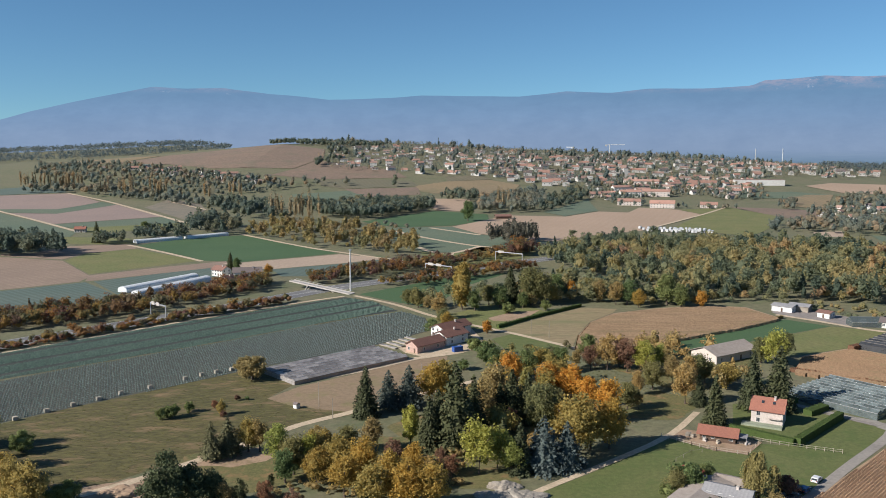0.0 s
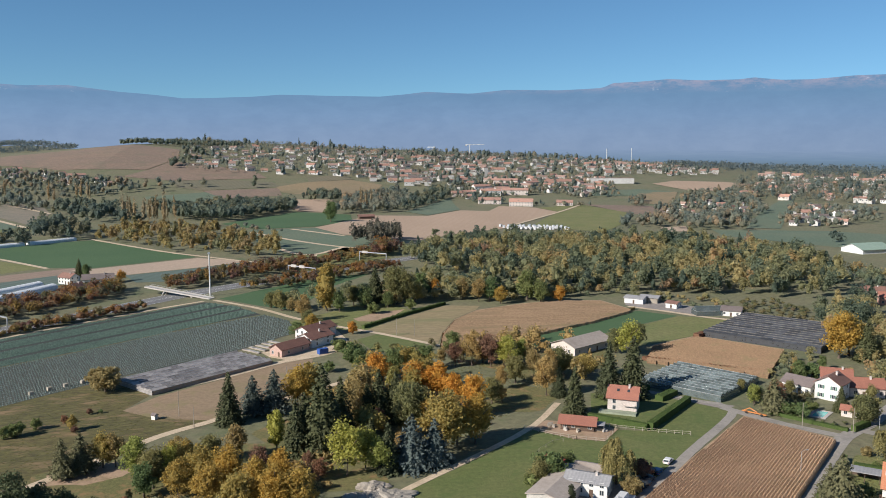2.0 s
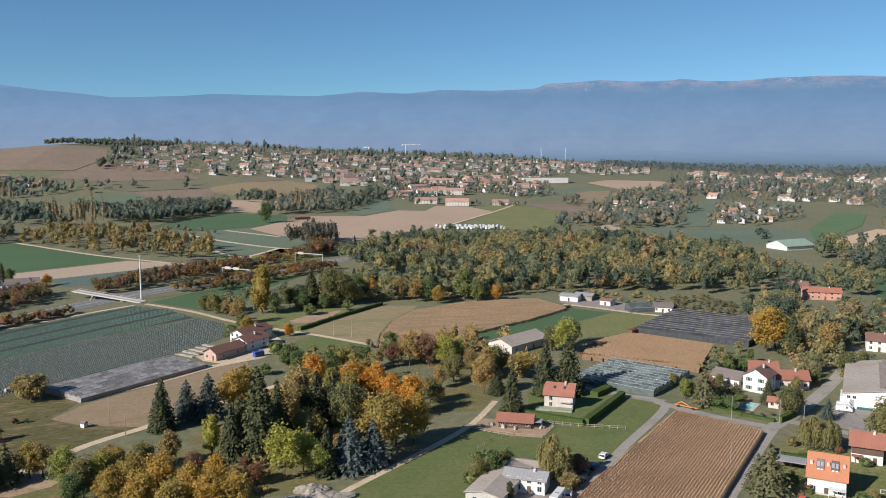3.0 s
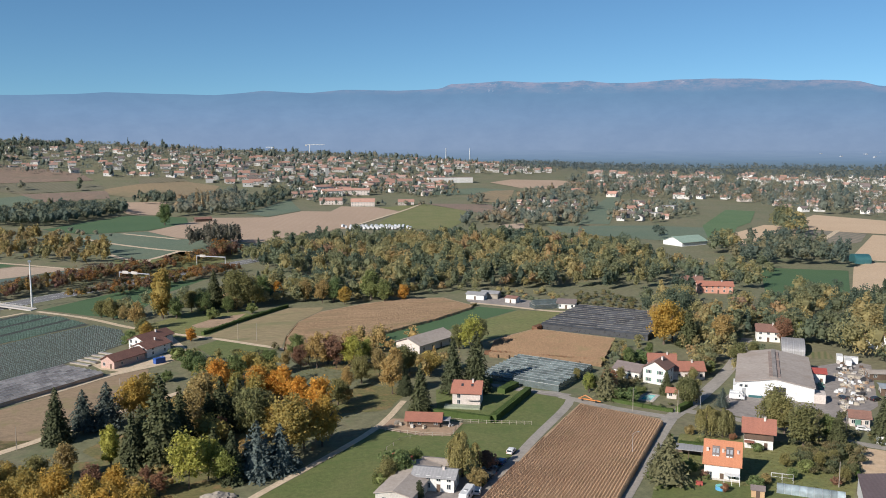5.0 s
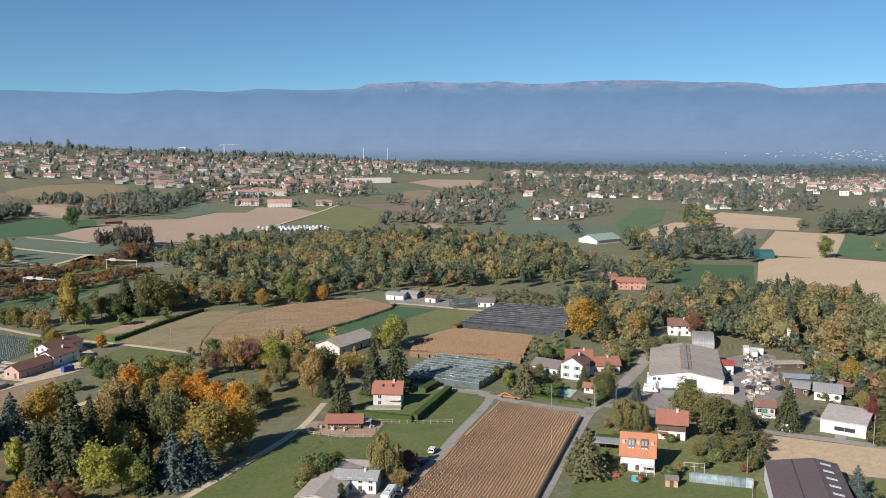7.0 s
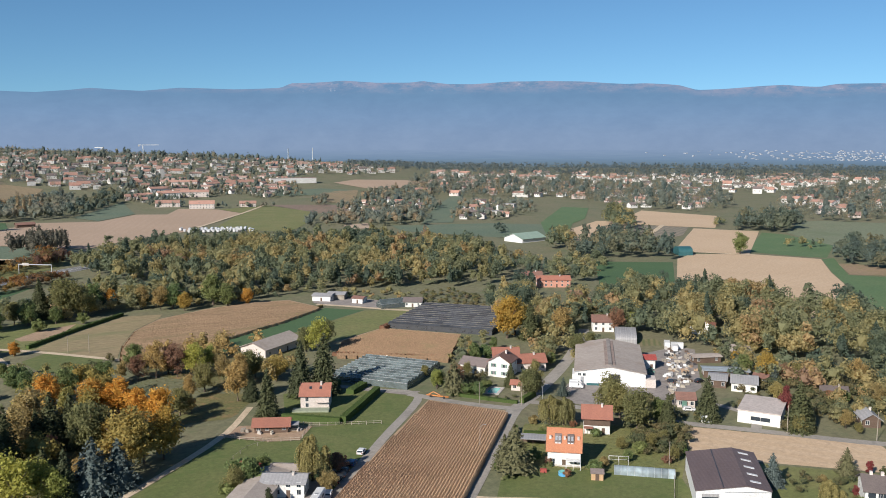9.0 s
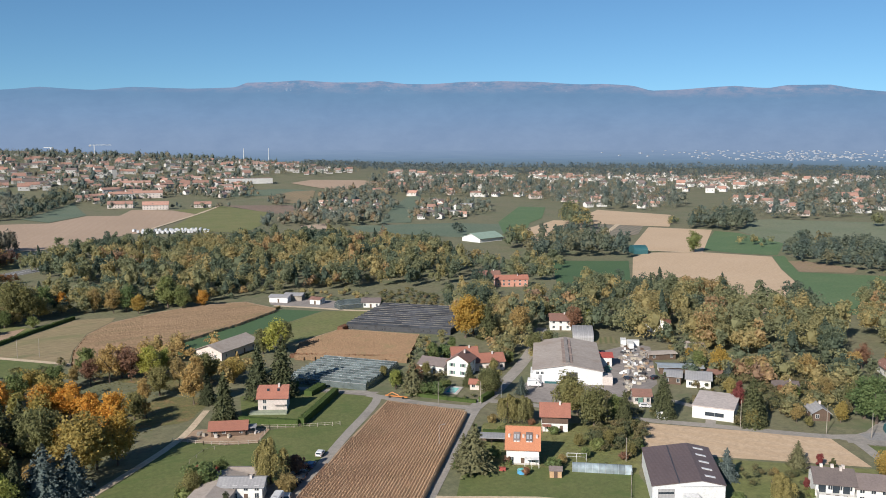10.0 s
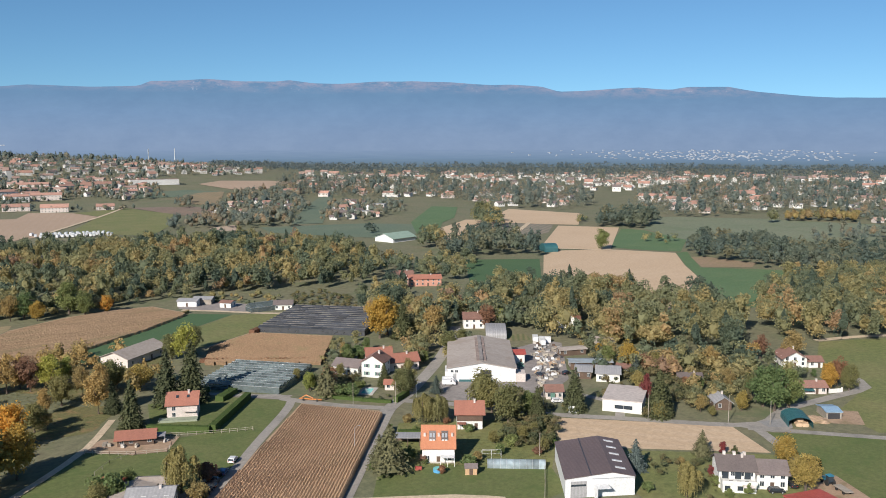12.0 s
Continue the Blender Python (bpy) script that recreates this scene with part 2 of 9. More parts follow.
M_DARKMETAL = plain("dark_metal", (0.06, 0.06, 0.065), 0.4, 0.3)
M_DARKGLASS = plain("dark_window_glass", (0.035, 0.045, 0.055), 0.08)
M_SHUTTER = plain("green_shutter_paint", (0.10, 0.20, 0.16), 0.6)
M_WHITEPAINT = plain("white_paint", (0.62, 0.62, 0.60), 0.4)
M_RUBBER = plain("tyre_rubber", (0.02, 0.02, 0.02), 0.8)
M_BARK = surface("tree_bark", (0.13, 0.10, 0.075), (0.085, 0.065, 0.05), 0.5, 5.0)
M_TEAL = surface("teal_tarpaulin", (0.025, 0.09, 0.10), (0.03, 0.11, 0.12), 0.3, 2.0, 0.5)
M_BLUE = plain("blue_paint", (0.03, 0.09, 0.32), 0.5)
M_TERRACE = surface("mossy_terrace", (0.27, 0.30, 0.22), (0.22, 0.25, 0.18), 0.2, 1.5)
M_TRACTOR = plain("faded_blue_paint", (0.04, 0.20, 0.30), 0.5)
M_POOLWATER = plain("pool_water", (0.10, 0.48, 0.46), 0.2)
M_POOLBLUE = plain("blue_pool_liner", (0.10, 0.33, 0.55), 0.3)
M_ORANGEPAINT = plain("orange_paint", (0.50, 0.20, 0.06), 0.5)
F_SHRUB = foliage("garden_shrub_leaves", [(0.115, 0.13, 0.065), (0.15, 0.155, 0.075), (0.20, 0.165, 0.085), (0.10, 0.12, 0.065), (0.22, 0.19, 0.085), (0.17, 0.125, 0.09)], 0.08, 0.45, True)
F_WILLOW = foliage("willow_strands", [(0.26, 0.235, 0.10), (0.31, 0.265, 0.105), (0.24, 0.225, 0.10)], 0.25, 0.5)
# town walls greyed towards blue: the haze before them is painted on
M_FARTOWN = surface("hazed_town_walls", (0.33, 0.345, 0.37), (0.25, 0.27, 0.30), 0.02, 0.2)
F_BUSH = foliage("dry_bush_leaves", [(0.33, 0.265, 0.12), (0.37, 0.29, 0.13), (0.30, 0.245, 0.115)], lucent=0.5)
M_FENCE = surface("pale_weathered_rails", (0.44, 0.39, 0.32), (0.35, 0.31, 0.25), 0.3, 3.0)
F_PARK = foliage("park_tree_leaves", [(0.196, 0.218, 0.086), (0.310, 0.270, 0.092), (0.414, 0.299, 0.086), (0.276, 0.276, 0.098), (0.483, 0.322, 0.092), (0.345, 0.241, 0.103), (0.172, 0.196, 0.086)], 0.08, 0.5, True)
M_REDSHEET = surface("red_sheet_roof", (0.36, 0.075, 0.06), (0.30, 0.065, 0.05), 0.2, 1.5, 0.6)
M_ROCK = surface("pale_rubble", (0.33, 0.295, 0.25), (0.24, 0.215, 0.18), 0.6, 3.0)
M_GLASS = glassy("greenhouse_glass", (0.21, 0.25, 0.25), 0.5, 0.12)
M_NET = glassy("shade_net", (0.085, 0.09, 0.10), 0.22, 0.6)
M_WASHED = glassy("whitewashed_glass", (0.36, 0.335, 0.32), 0.10, 0.6)
M_LOWWALL = surface("stained_low_wall", (0.40, 0.31, 0.24), (0.31, 0.235, 0.18), 0.3, 1.5)
M_BLUEGREY = surface("weathered_blue_grey_sheets", (0.27, 0.31, 0.34), (0.22, 0.255, 0.285), 0.2, 1.0, 0.6, stain=(0.25, 0.24, 0.225))
M_BLUEROOF = surface("blue_grey_sheet_roof", (0.23, 0.34, 0.45), (0.19, 0.29, 0.39), 0.2, 1.5, 0.5)
M_CORN_ROW = surface("ripe_corn_canopy", (0.425, 0.275, 0.165), (0.37, 0.238, 0.14), 0.05, 2.0, stain=(0.335, 0.225, 0.13), grain=0.55)
M_CORN_ROW_PALE = surface("pale_corn_canopy", (0.35, 0.232, 0.138), (0.305, 0.202, 0.115), 0.04, 0.9, stain=(0.25, 0.185, 0.10), grain=0.45, patches=(22, 0.12))
M_CORN_ROW_TAWNY = surface("tawny_corn_canopy", (0.20, 0.127, 0.073), (0.172, 0.108, 0.062), 0.06, 1.1, stain=(0.155, 0.115, 0.06), grain=0.5)
M_FILM = surface("white_greenhouse_film", (0.68, 0.70, 0.70), (0.58, 0.60, 0.61), 0.1, 1.0, 0.4)
M_CLEARFILM = glassy("clear_tunnel_film", (0.42, 0.50, 0.54), 0.35, 0.3)
M_CAR_WHITE, M_CAR_GREY = plain("white_car_paint", (0.62, 0.62, 0.62), 0.25, 0, 0.02), plain("silver_car_paint", (0.42, 0.44, 0.46), 0.3, 0.4, 0.02)
M_CAR_DARK, M_CAR_RED = plain("dark_car_paint", (0.025, 0.027, 0.032), 0.2, 0, 0.02), plain("red_car_paint", (0.38, 0.03, 0.025), 0.3, 0, 0.02)
M_CAR_BLUE = plain("blue_car_paint", (0.04, 0.10, 0.22), 0.25, 0, 0.02)

F_GOLD = foliage("golden_leaves", [(0.40, 0.29, 0.09), (0.48, 0.335, 0.085), (0.43, 0.30, 0.085), (0.35, 0.29, 0.10), (0.50, 0.33, 0.08)], lucent=0.5)
F_ORANGE = foliage("orange_leaves", [(0.60, 0.30, 0.06), (0.64, 0.36, 0.07), (0.56, 0.27, 0.055), (0.50, 0.31, 0.075)], lucent=0.45)
F_YELLOW = foliage("yellow_leaves", [(0.47, 0.37, 0.13), (0.43, 0.33, 0.11), (0.40, 0.33, 0.13)], lucent=0.5)
F_LIME = foliage("yellow_green_leaves", [(0.335, 0.345, 0.095), (0.42, 0.40, 0.095), (0.29, 0.315, 0.09)], lucent=0.45)
F_OLIVE = foliage("olive_leaves", [(0.224, 0.213, 0.090), (0.274, 0.241, 0.095), (0.185, 0.190, 0.084)], lucent=0.45)
F_GREEN = foliage("dark_green_leaves", [(0.147, 0.200, 0.080), (0.210, 0.232, 0.085), (0.125, 0.179, 0.073)], lucent=0.4)
F_BROWN = foliage("brown_leaves", [(0.38, 0.29, 0.12), (0.34, 0.265, 0.12), (0.44, 0.31, 0.125)], lucent=0.45)
F_RUST = foliage("russet_leaves", [(0.27, 0.15, 0.095), (0.225, 0.135, 0.095), (0.31, 0.165, 0.095)], lucent=0.45)
F_RED = foliage("crimson_leaves", [(0.27, 0.06, 0.06), (0.23, 0.07, 0.065)], lucent=0.4)
F_SPRUCE = foliage("spruce_needles", [(0.071, 0.078, 0.035), (0.083, 0.090, 0.040), (0.060, 0.070, 0.035)], lucent=0.15)
F_PINE = foliage("pine_needles", [(0.12, 0.12, 0.062), (0.145, 0.138, 0.07)], lucent=0.2)
F_CEDAR = foliage("blue_grey_needles", [(0.06, 0.08, 0.068), (0.08, 0.10, 0.085)], lucent=0.2)
F_BLUE = foliage("blue_spruce_needles", [(0.078, 0.103, 0.097), (0.099, 0.125, 0.116)], lucent=0.2)
# blue is raised in every wood tint, as haze painted into the leaves
F_WOOD = foliage("mixed_wood_leaves", [(0.105, 0.140, 0.107), (0.130, 0.169, 0.120), (0.178, 0.211, 0.134), (0.228, 0.245, 0.142), (0.289, 0.286, 0.150), (0.363, 0.322, 0.155), (0.425, 0.345, 0.163), (0.474, 0.333, 0.169), (0.382, 0.257, 0.177)], 0.05, 0.55, True)
F_VERGE = foliage("autumn_hedge_leaves", [(0.157, 0.134, 0.078), (0.221, 0.138, 0.074), (0.331, 0.174, 0.060), (0.184, 0.102, 0.082), (0.138, 0.142, 0.078), (0.368, 0.239, 0.074), (0.166, 0.092, 0.092), (0.202, 0.174, 0.082)], 0.06, 0.55, True)
# far woods: distance haze put into the leaf tints as pale blue
F_FAR = foliage("hazed_far_wood_leaves", [(0.125, 0.17, 0.185), (0.15, 0.19, 0.19), (0.195, 0.21, 0.19), (0.13, 0.175, 0.185)], 0.06, 0.55, True)
# dark greens of the copses, lifted towards blue-grey for painted haze
F_DARKWOOD = foliage("hazed_dark_wood_leaves", [(0.112, 0.151, 0.129), (0.134, 0.174, 0.134), (0.190, 0.202, 0.134), (0.118, 0.157, 0.134), (0.162, 0.190, 0.134), (0.258, 0.230, 0.134), (0.123, 0.162, 0.134)], 0.06, 0.5, True)
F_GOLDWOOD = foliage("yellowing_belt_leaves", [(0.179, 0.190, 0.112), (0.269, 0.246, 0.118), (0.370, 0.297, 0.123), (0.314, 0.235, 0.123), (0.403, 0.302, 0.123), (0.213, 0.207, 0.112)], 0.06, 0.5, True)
# village trees, low and old: both leaf sets carry haze in their tints
F_FARWOOD = foliage("hazed_village_leaves", [(0.176, 0.221, 0.203), (0.207, 0.245, 0.207), (0.288, 0.277, 0.198), (0.189, 0.232, 0.200), (0.392, 0.297, 0.189), (0.194, 0.239, 0.205), (0.232, 0.257, 0.205)], 0.06, 0.55, True)
F_OLDGARDEN = foliage("hazed_old_garden_leaves", [(0.128, 0.166, 0.162), (0.149, 0.187, 0.166), (0.183, 0.204, 0.166), (0.132, 0.174, 0.162), (0.281, 0.238, 0.157)], 0.06, 0.5, True)
# yellowing poplars, their tints lightened to stand for haze
F_FARPOPLAR = foliage("hazed_fading_poplar_leaves", [(0.297, 0.270, 0.176), (0.405, 0.304, 0.169), (0.324, 0.270, 0.176), (0.486, 0.344, 0.176)], 0.1, 0.5, True)
F_BARE = foliage("bare_grey_twigs", [(0.15, 0.145, 0.115), (0.18, 0.165, 0.125), (0.13, 0.135, 0.11)], 0.1, 0.4, True)
F_HEDGE = foliage("clipped_hedge_leaves", [(0.077, 0.119, 0.035), (0.098, 0.140, 0.042)], lucent=0.3)
F_LEEK = foliage("leek_leaves", [(0.11, 0.175, 0.14), (0.13, 0.19, 0.155), (0.095, 0.155, 0.125)], 0.25, 0.3)
F_LEEK_GREY = foliage("grey_leek_leaves", [(0.165, 0.21, 0.195), (0.20, 0.245, 0.225)], 0.25, 0.3)
M_VILLAGE_RED = surface("village_red_roofs", (0.37, 0.205, 0.155), (0.30, 0.18, 0.14), 0.02, 0.5, per_object=0.2)
M_VILLAGE_BROWN = surface("village_brown_roofs", (0.31, 0.205, 0.165), (0.26, 0.18, 0.15), 0.02, 0.5, per_object=0.2)
M_VILLAGE_WALL = surface("village_pale_walls", (0.56, 0.55, 0.525), (0.47, 0.455, 0.43), 0.02, 0.5, per_object=0.25)
F_YEW = foliage("yew_needles", [(0.076, 0.095, 0.048), (0.091, 0.109, 0.053)], lucent=0.15)


# ---- geometry helpers ----
def mesh_of(name, verts, faces, material, tint=None):
    """A mesh from arrays of corners and of equal-sided faces; tint: a value for each face."""
    verts, faces = np.asarray(verts, np.float32), np.asarray(faces, np.int32)
    me = bpy.data.meshes.new(name)
    sides = faces.shape[1]
    me.vertices.add(len(verts))
    me.vertices.foreach_set("co", verts.ravel())
    me.loops.add(faces.size)
    me.loops.foreach_set("vertex_index", faces.ravel())
    me.polygons.add(len(faces))
    me.polygons.foreach_set("loop_start", np.arange(0, faces.size, sides, dtype=np.int32))
    if tint is not None:
        att = me.attributes.new("tint", "FLOAT", "FACE")
        att.data.foreach_set("value", np.asarray(tint, np.float32))
    me.polygons.foreach_set("use_smooth", np.zeros(len(faces), bool))
    me.update(calc_edges=True)
    me.materials.append(material)
    return me


def part(name, bm, material, parent, label=""):
    """Links a bmesh as one mesh object under a thing or a part."""
    me = bpy.data.meshes.new(name)
    bm.to_mesh(me)
    bm.free()
    me.materials.append(material)
    ob = new(name, me)
    ob.parent = parent
    return tagged(ob, label)


def thing(name, m, label, category, group="", kind=""):
    ob = new(name)
    ob.matrix_world = m
    ob.empty_display_size = 0.5
    return tagged(ob, label, category, group, kind)


def solid(name, bm, material, label, category="", group="", kind="", at=None):
    ob = part(name, bm, material, None)
    if at is not None:
        ob.matrix_world = at
    return tagged(ob, label, category, group, kind)


def boxes(*specs, bevel=0.0):
    """A bmesh of boxes, each (x0, y0, z0, x1, y1, z1)."""
    bm = bmesh.new()
    for x0, y0, z0, x1, y1, z1 in specs:
        bmesh.ops.create_cube(bm, size=1, matrix=Matrix.Translation(((x0 + x1) / 2, (y0 + y1) / 2, (z0 + z1) / 2)) @ Matrix.Diagonal((abs(x1 - x0), abs(y1 - y0), abs(z1 - z0), 1)))
    if bevel:
        bmesh.ops.bevel(bm, geom=bm.edges[:], offset=bevel, segments=2, affect="EDGES")
    return bm


def prism(profile, x0, x1):
    """A bmesh: the (y, z) profile drawn along x."""
    bm = bmesh.new()
    a = [bm.verts.new((x0, y, z)) for y, z in profile]
    b = [bm.verts.new((x1, y, z)) for y, z in profile]
    n = len(profile)
    bm.faces.new(a[::-1])
    bm.faces.new(b)
    for i in range(n):
        bm.faces.new((a[i], a[(i + 1) % n], b[(i + 1) % n], b[i]))
    bmesh.ops.recalc_face_normals(bm, faces=bm.faces[:])
    return bm


def tube(points, radii, sides=6, bm=None):
    bm = bm or bmesh.new()
    rings = []
    for i, p in enumerate(points):
        p = Vector(p)
        d = (Vector(points[min(i + 1, len(points) - 1)]) - Vector(points[max(i - 1, 0)])).normalized()
        q = d.to_track_quat("Z", "Y")
        rings.append([bm.verts.new(p + q @ Vector((radii[i] * math.cos(k * math.tau / sides), radii[i] * math.sin(k * math.tau / sides), 0))) for k in range(sides)])
    for a, b in zip(rings, rings[1:]):
        for k in range(sides):
            bm.faces.new((a[k], a[(k + 1) % sides], b[(k + 1) % sides], b[k]))
    bm.faces.new(rings[0][::-1])
    bm.faces.new(rings[-1])
    return bm


def inside(poly, xy):
    """Which of the points lie in the polygon."""
    xy = np.asarray(xy)
    r = np.zeros(len(xy), bool)
    for (x0, y0), (x1, y1) in zip(poly, poly[1:] + poly[:1]):
        cross = (y0 > xy[:, 1]) != (y1 > xy[:, 1])
        with np.errstate(divide="ignore", invalid="ignore"):
            r ^= cross & (xy[:, 0] < (x1 - x0) * (xy[:, 1] - y0) / (y1 - y0) + x0)
    return r


def scatter(poly, apart, seed, jitter=0.5):
    """Jittered grid points in a polygon."""
    rng = np.random.default_rng(seed)
    p = np.array(poly, float)
    lo, hi = p.min(0), p.max(0)
    gx, gy = np.meshgrid(np.arange(lo[0], hi[0], apart), np.arange(lo[1], hi[1], apart))
    pts = np.stack([gx.ravel(), gy.ravel()], 1).astype(float)
    pts += rng.uniform(-jitter, jitter, pts.shape) * apart
    return pts[inside(poly, pts)]


def smooth(a, b, v):
    t = np.clip((np.asarray(v, float) - a) / (b - a), 0, 1)
    return t * t * (3 - 2 * t)


RISE_X, RISE_Z = (-1700, -1300, -800, -380, 0, 170, 700, 1100, 1500), (10, 25, 50, 85, 72, 60, 38, 14, 0)


def terrain(x, y):
    """The ground's height: a plain that climbs to the village ridge."""
    far, way = np.hypot(x, y), np.degrees(np.arctan2(x, y))
    return np.interp(x, RISE_X, RISE_Z) * smooth(1150, 2150, y) + 30 * smooth(2450, 2900, far) * smooth(13, 17, -way) * smooth(90, 60, -way)


def height(x, y):
    return float(terrain(x, y))


# ---- ground ----
def build_ground():
    radii = np.concatenate([[0.0], np.geomspace(40, 4990, 150)])
    n = 270
    ang = np.linspace(0, math.tau, n, endpoint=False)
    x = (radii[1:, None] * np.sin(ang)).ravel()
    y = (radii[1:, None] * np.cos(ang)).ravel()
    verts = np.concatenate([[[0, 0, 0]], np.stack([x, y, terrain(x, y)], 1)])
    i, k = np.meshgrid(np.arange(len(radii) - 2), np.arange(n), indexing="ij")
    a = 1 + i * n + k
    b = 1 + i * n + (k + 1) % n
    quads = np.stack([a, a + n, b + n, b], -1).reshape(-1, 4)
    me = mesh_of("ground", verts, quads[:, ::-1], M_GROUND)
    ob = new("ground", me)
    tagged(ob, "broad plain of meadow ground that rises to a ridge", "ground", kind="structure")
    bm = bmesh.new()
    ring = [bm.verts.new((40 * math.sin(t), 40 * math.cos(t), 0)) for t in ang[::9]]
    bm.faces.new(ring[::-1])
    part("middle", bm, M_GROUND, ob)


build_ground()


def ragged(corners, amount, seed):
    """The same outline with an uneven, worn edge."""
    rng = np.random.default_rng(seed)
    out = []
    for a, b in zip(corners, corners[1:] + corners[:1]):
        n = max(2, int(math.dist(a, b) / (2.2 * amount)))
        for i in range(n):
            k = i / n
            out.append((a[0] + (b[0] - a[0]) * k + rng.normal(0, amount * 0.5), a[1] + (b[1] - a[1]) * k + rng.normal(0, amount * 0.5)))
    return out


def field(name, corners, material, label, lift=0.05, category="field"):
    """A sheet of crop or soil laid on the ground, cut so that it follows the slope."""
    bm = bmesh.new()
    f = bm.faces.new([bm.verts.new((x, y, 0)) for x, y in corners])
    xs, ys = [c[0] for c in corners], [c[1] for c in corners]
    if max(ys) > 1100:
        for axis, lo, hi in ((0, min(xs), max(xs)), (1, min(ys), max(ys))):
            v = lo + 35
            while v < hi:
                no = (1, 0, 0) if axis == 0 else (0, 1, 0)
                bmesh.ops.bisect_plane(bm, geom=bm.verts[:] + bm.edges[:] + bm.faces[:], plane_co=tuple(v * c for c in no), plane_no=no)
                v += 35
    else:
        bmesh.ops.triangulate(bm, faces=bm.faces[:])
    for v in bm.verts:
        far = math.hypot(v.co.x, v.co.y)
        v.co.z = height(v.co.x, v.co.y) + lift + max(0, far - 900) * 0.0003
    bmesh.ops.recalc_face_normals(bm, faces=bm.faces[:])
    if sum(f.normal.z for f in bm.faces) < 0:
        bmesh.ops.reverse_faces(bm, faces=bm.faces[:])
    return solid(name, bm, material, label, category, kind="structure")


def road(name, line, width, material, label, lift=0.09, category="road"):
    """A ribbon along a line of places, rounded at its bends."""
    pts = [Vector((x, y)) for x, y in line]
    fine = []
    for i in range(len(pts) - 1):
        p0, p1, p2, p3 = pts[max(i - 1, 0)], pts[i], pts[i + 1], pts[min(i + 2, len(pts) - 1)]
        steps = max(2, int((p2 - p1).length / 8))
        for k in range(steps):
            t = k / steps
            fine.append(0.5 * (2 * p1 + (p2 - p0) * t + (2 * p0 - 5 * p1 + 4 * p2 - p3) * t * t + (3 * p1 - p0 - 3 * p2 + p3) * t ** 3))
    fine.append(pts[-1])
    bm = bmesh.new()
    last = None
    for i, p in enumerate(fine):
        d = (fine[min(i + 1, len(fine) - 1)] - fine[max(i - 1, 0)]).normalized()
        s = Vector((d.y, -d.x)) * width / 2
        z = height(p.x, p.y) + lift + max(0, p.length - 900) * 0.0005
        row = [bm.verts.new((p.x - s.x, p.y - s.y, z)), bm.verts.new((p.x + s.x, p.y + s.y, z))]
        if last:
            bm.faces.new((last[0], last[1], row[1], row[0]))
        last = row
    return solid(name, bm, material, label, category, kind="structure")


# fields of the near plain
LEEK_NEAR = [(-200, 282), (-103, 372), (-48, 425), (-22, 444), (-9, 428), (-6, 399), (-20, 381), (-31.5, 367), (-73, 332), (-142.3, 264), (-175, 230)]
LEEK_UP = [(-225, 318), (-191, 352), (-137, 409), (-57, 486), (-38, 470), (-24, 446), (-50, 426), (-104, 373.5), (-202, 284)]
field("field", LEEK_NEAR, M_LEEK_SOIL, "pale soil under spaced rows of leeks")
field("field", LEEK_UP, M_LEEK_GROUND, "soil darkened for furrow shade under dense blue-green leeks")
field("field", [(-142, 263), (-72, 337), (-56, 306), (-62, 290), (-28, 274), (-50, 258), (-92, 212), (-150, 180), (-200, 230)], M_MEADOW, "rough dry meadow with tufts and bare patches", 0.03)
field("field", [(-62, 290), (-53, 305), (-8, 346), (2, 350), (0, 318), (-28, 274), (-51, 281)], M_DRYPLOT, "dry brown plot with thin grass")
field("field", [(-50, 496), (-26.8, 471), (-7.4, 455), (16, 528), (45, 578), (6, 560)], M_CROP, "even green winter crop")
field("field", [(22.3, 381), (38, 397), (54, 370), (42, 350), (28, 358)], M_LAWN, "small green lawn beside the farm track")
CORN_B = [(63, 388), (74, 418), (90, 440), (118, 454), (147, 461), (165.5, 456), (173, 428.5), (144, 406), (97.7, 376.5), (80, 367.4), (58, 364.5)]
field("field", [(28, 400), (45, 424.6), (75, 455), (94, 451), (90, 441), (74, 419), (63, 389), (57, 365), (50, 372)], M_FALLOW, "fallow tawny-green grass beside the corn", 0.055)
field("field", CORN_B, M_CORNFLOOR, "litter under ripe pale corn")
field("field", [(98, 374), (174, 424), (190, 408), (131, 371), (104, 354), (86, 362)], M_CROP, "even green strip of young crop")
field("field", [(131, 370), (190, 407), (214, 393), (182, 365), (150, 351), (141, 345)], M_PASTURE, "yellow-green grass strip")
CORN_C = [(139, 327), (151.7, 350), (179, 364), (205, 333), (177, 297), (160, 312)]
field("field", CORN_C, M_CORNFLOOR, "litter under ripe tawny corn")
CORN_A = [(141.9, 252), (158.5, 227.5), (110, 177), (86, 150), (60, 168), (84.5, 197)]
field("field", CORN_A, M_CORNFLOOR, "litter under ripe brown corn by the road")
field("field", [(20, 205), (40, 222), (72, 252), (92, 246), (104, 243), (131, 268), (140, 257), (78, 189), (66, 170), (20, 175)], M_LAWN, "green paddock grass", 0.03)
field("field", [(91, 257), (104.6, 243.5), (130, 269), (118, 281), (100, 284)], M_LAWN, "house garden lawn inside the hedge", 0.07)
field("field", [(112, 166), (126, 183), (131, 188), (150, 172), (166, 156), (158, 143), (128, 142)], M_LAWN, "mown garden lawn by the road", 0.04)
field("field", [(131, 188), (156, 214), (168, 205), (196, 188), (180, 168), (166, 156)], M_PASTURE, "overgrown garden with grass and beds", 0.035)
field("field", [(197.7, 187), (236, 144.5), (224, 124), (181, 166)], M_STUBBLE, "pale harvested field beside the lane")
field("field", [(184, 161), (223, 123), (230, 112), (200, 96), (166, 120)], M_PASTURE, "garden grass round the long house", 0.04)
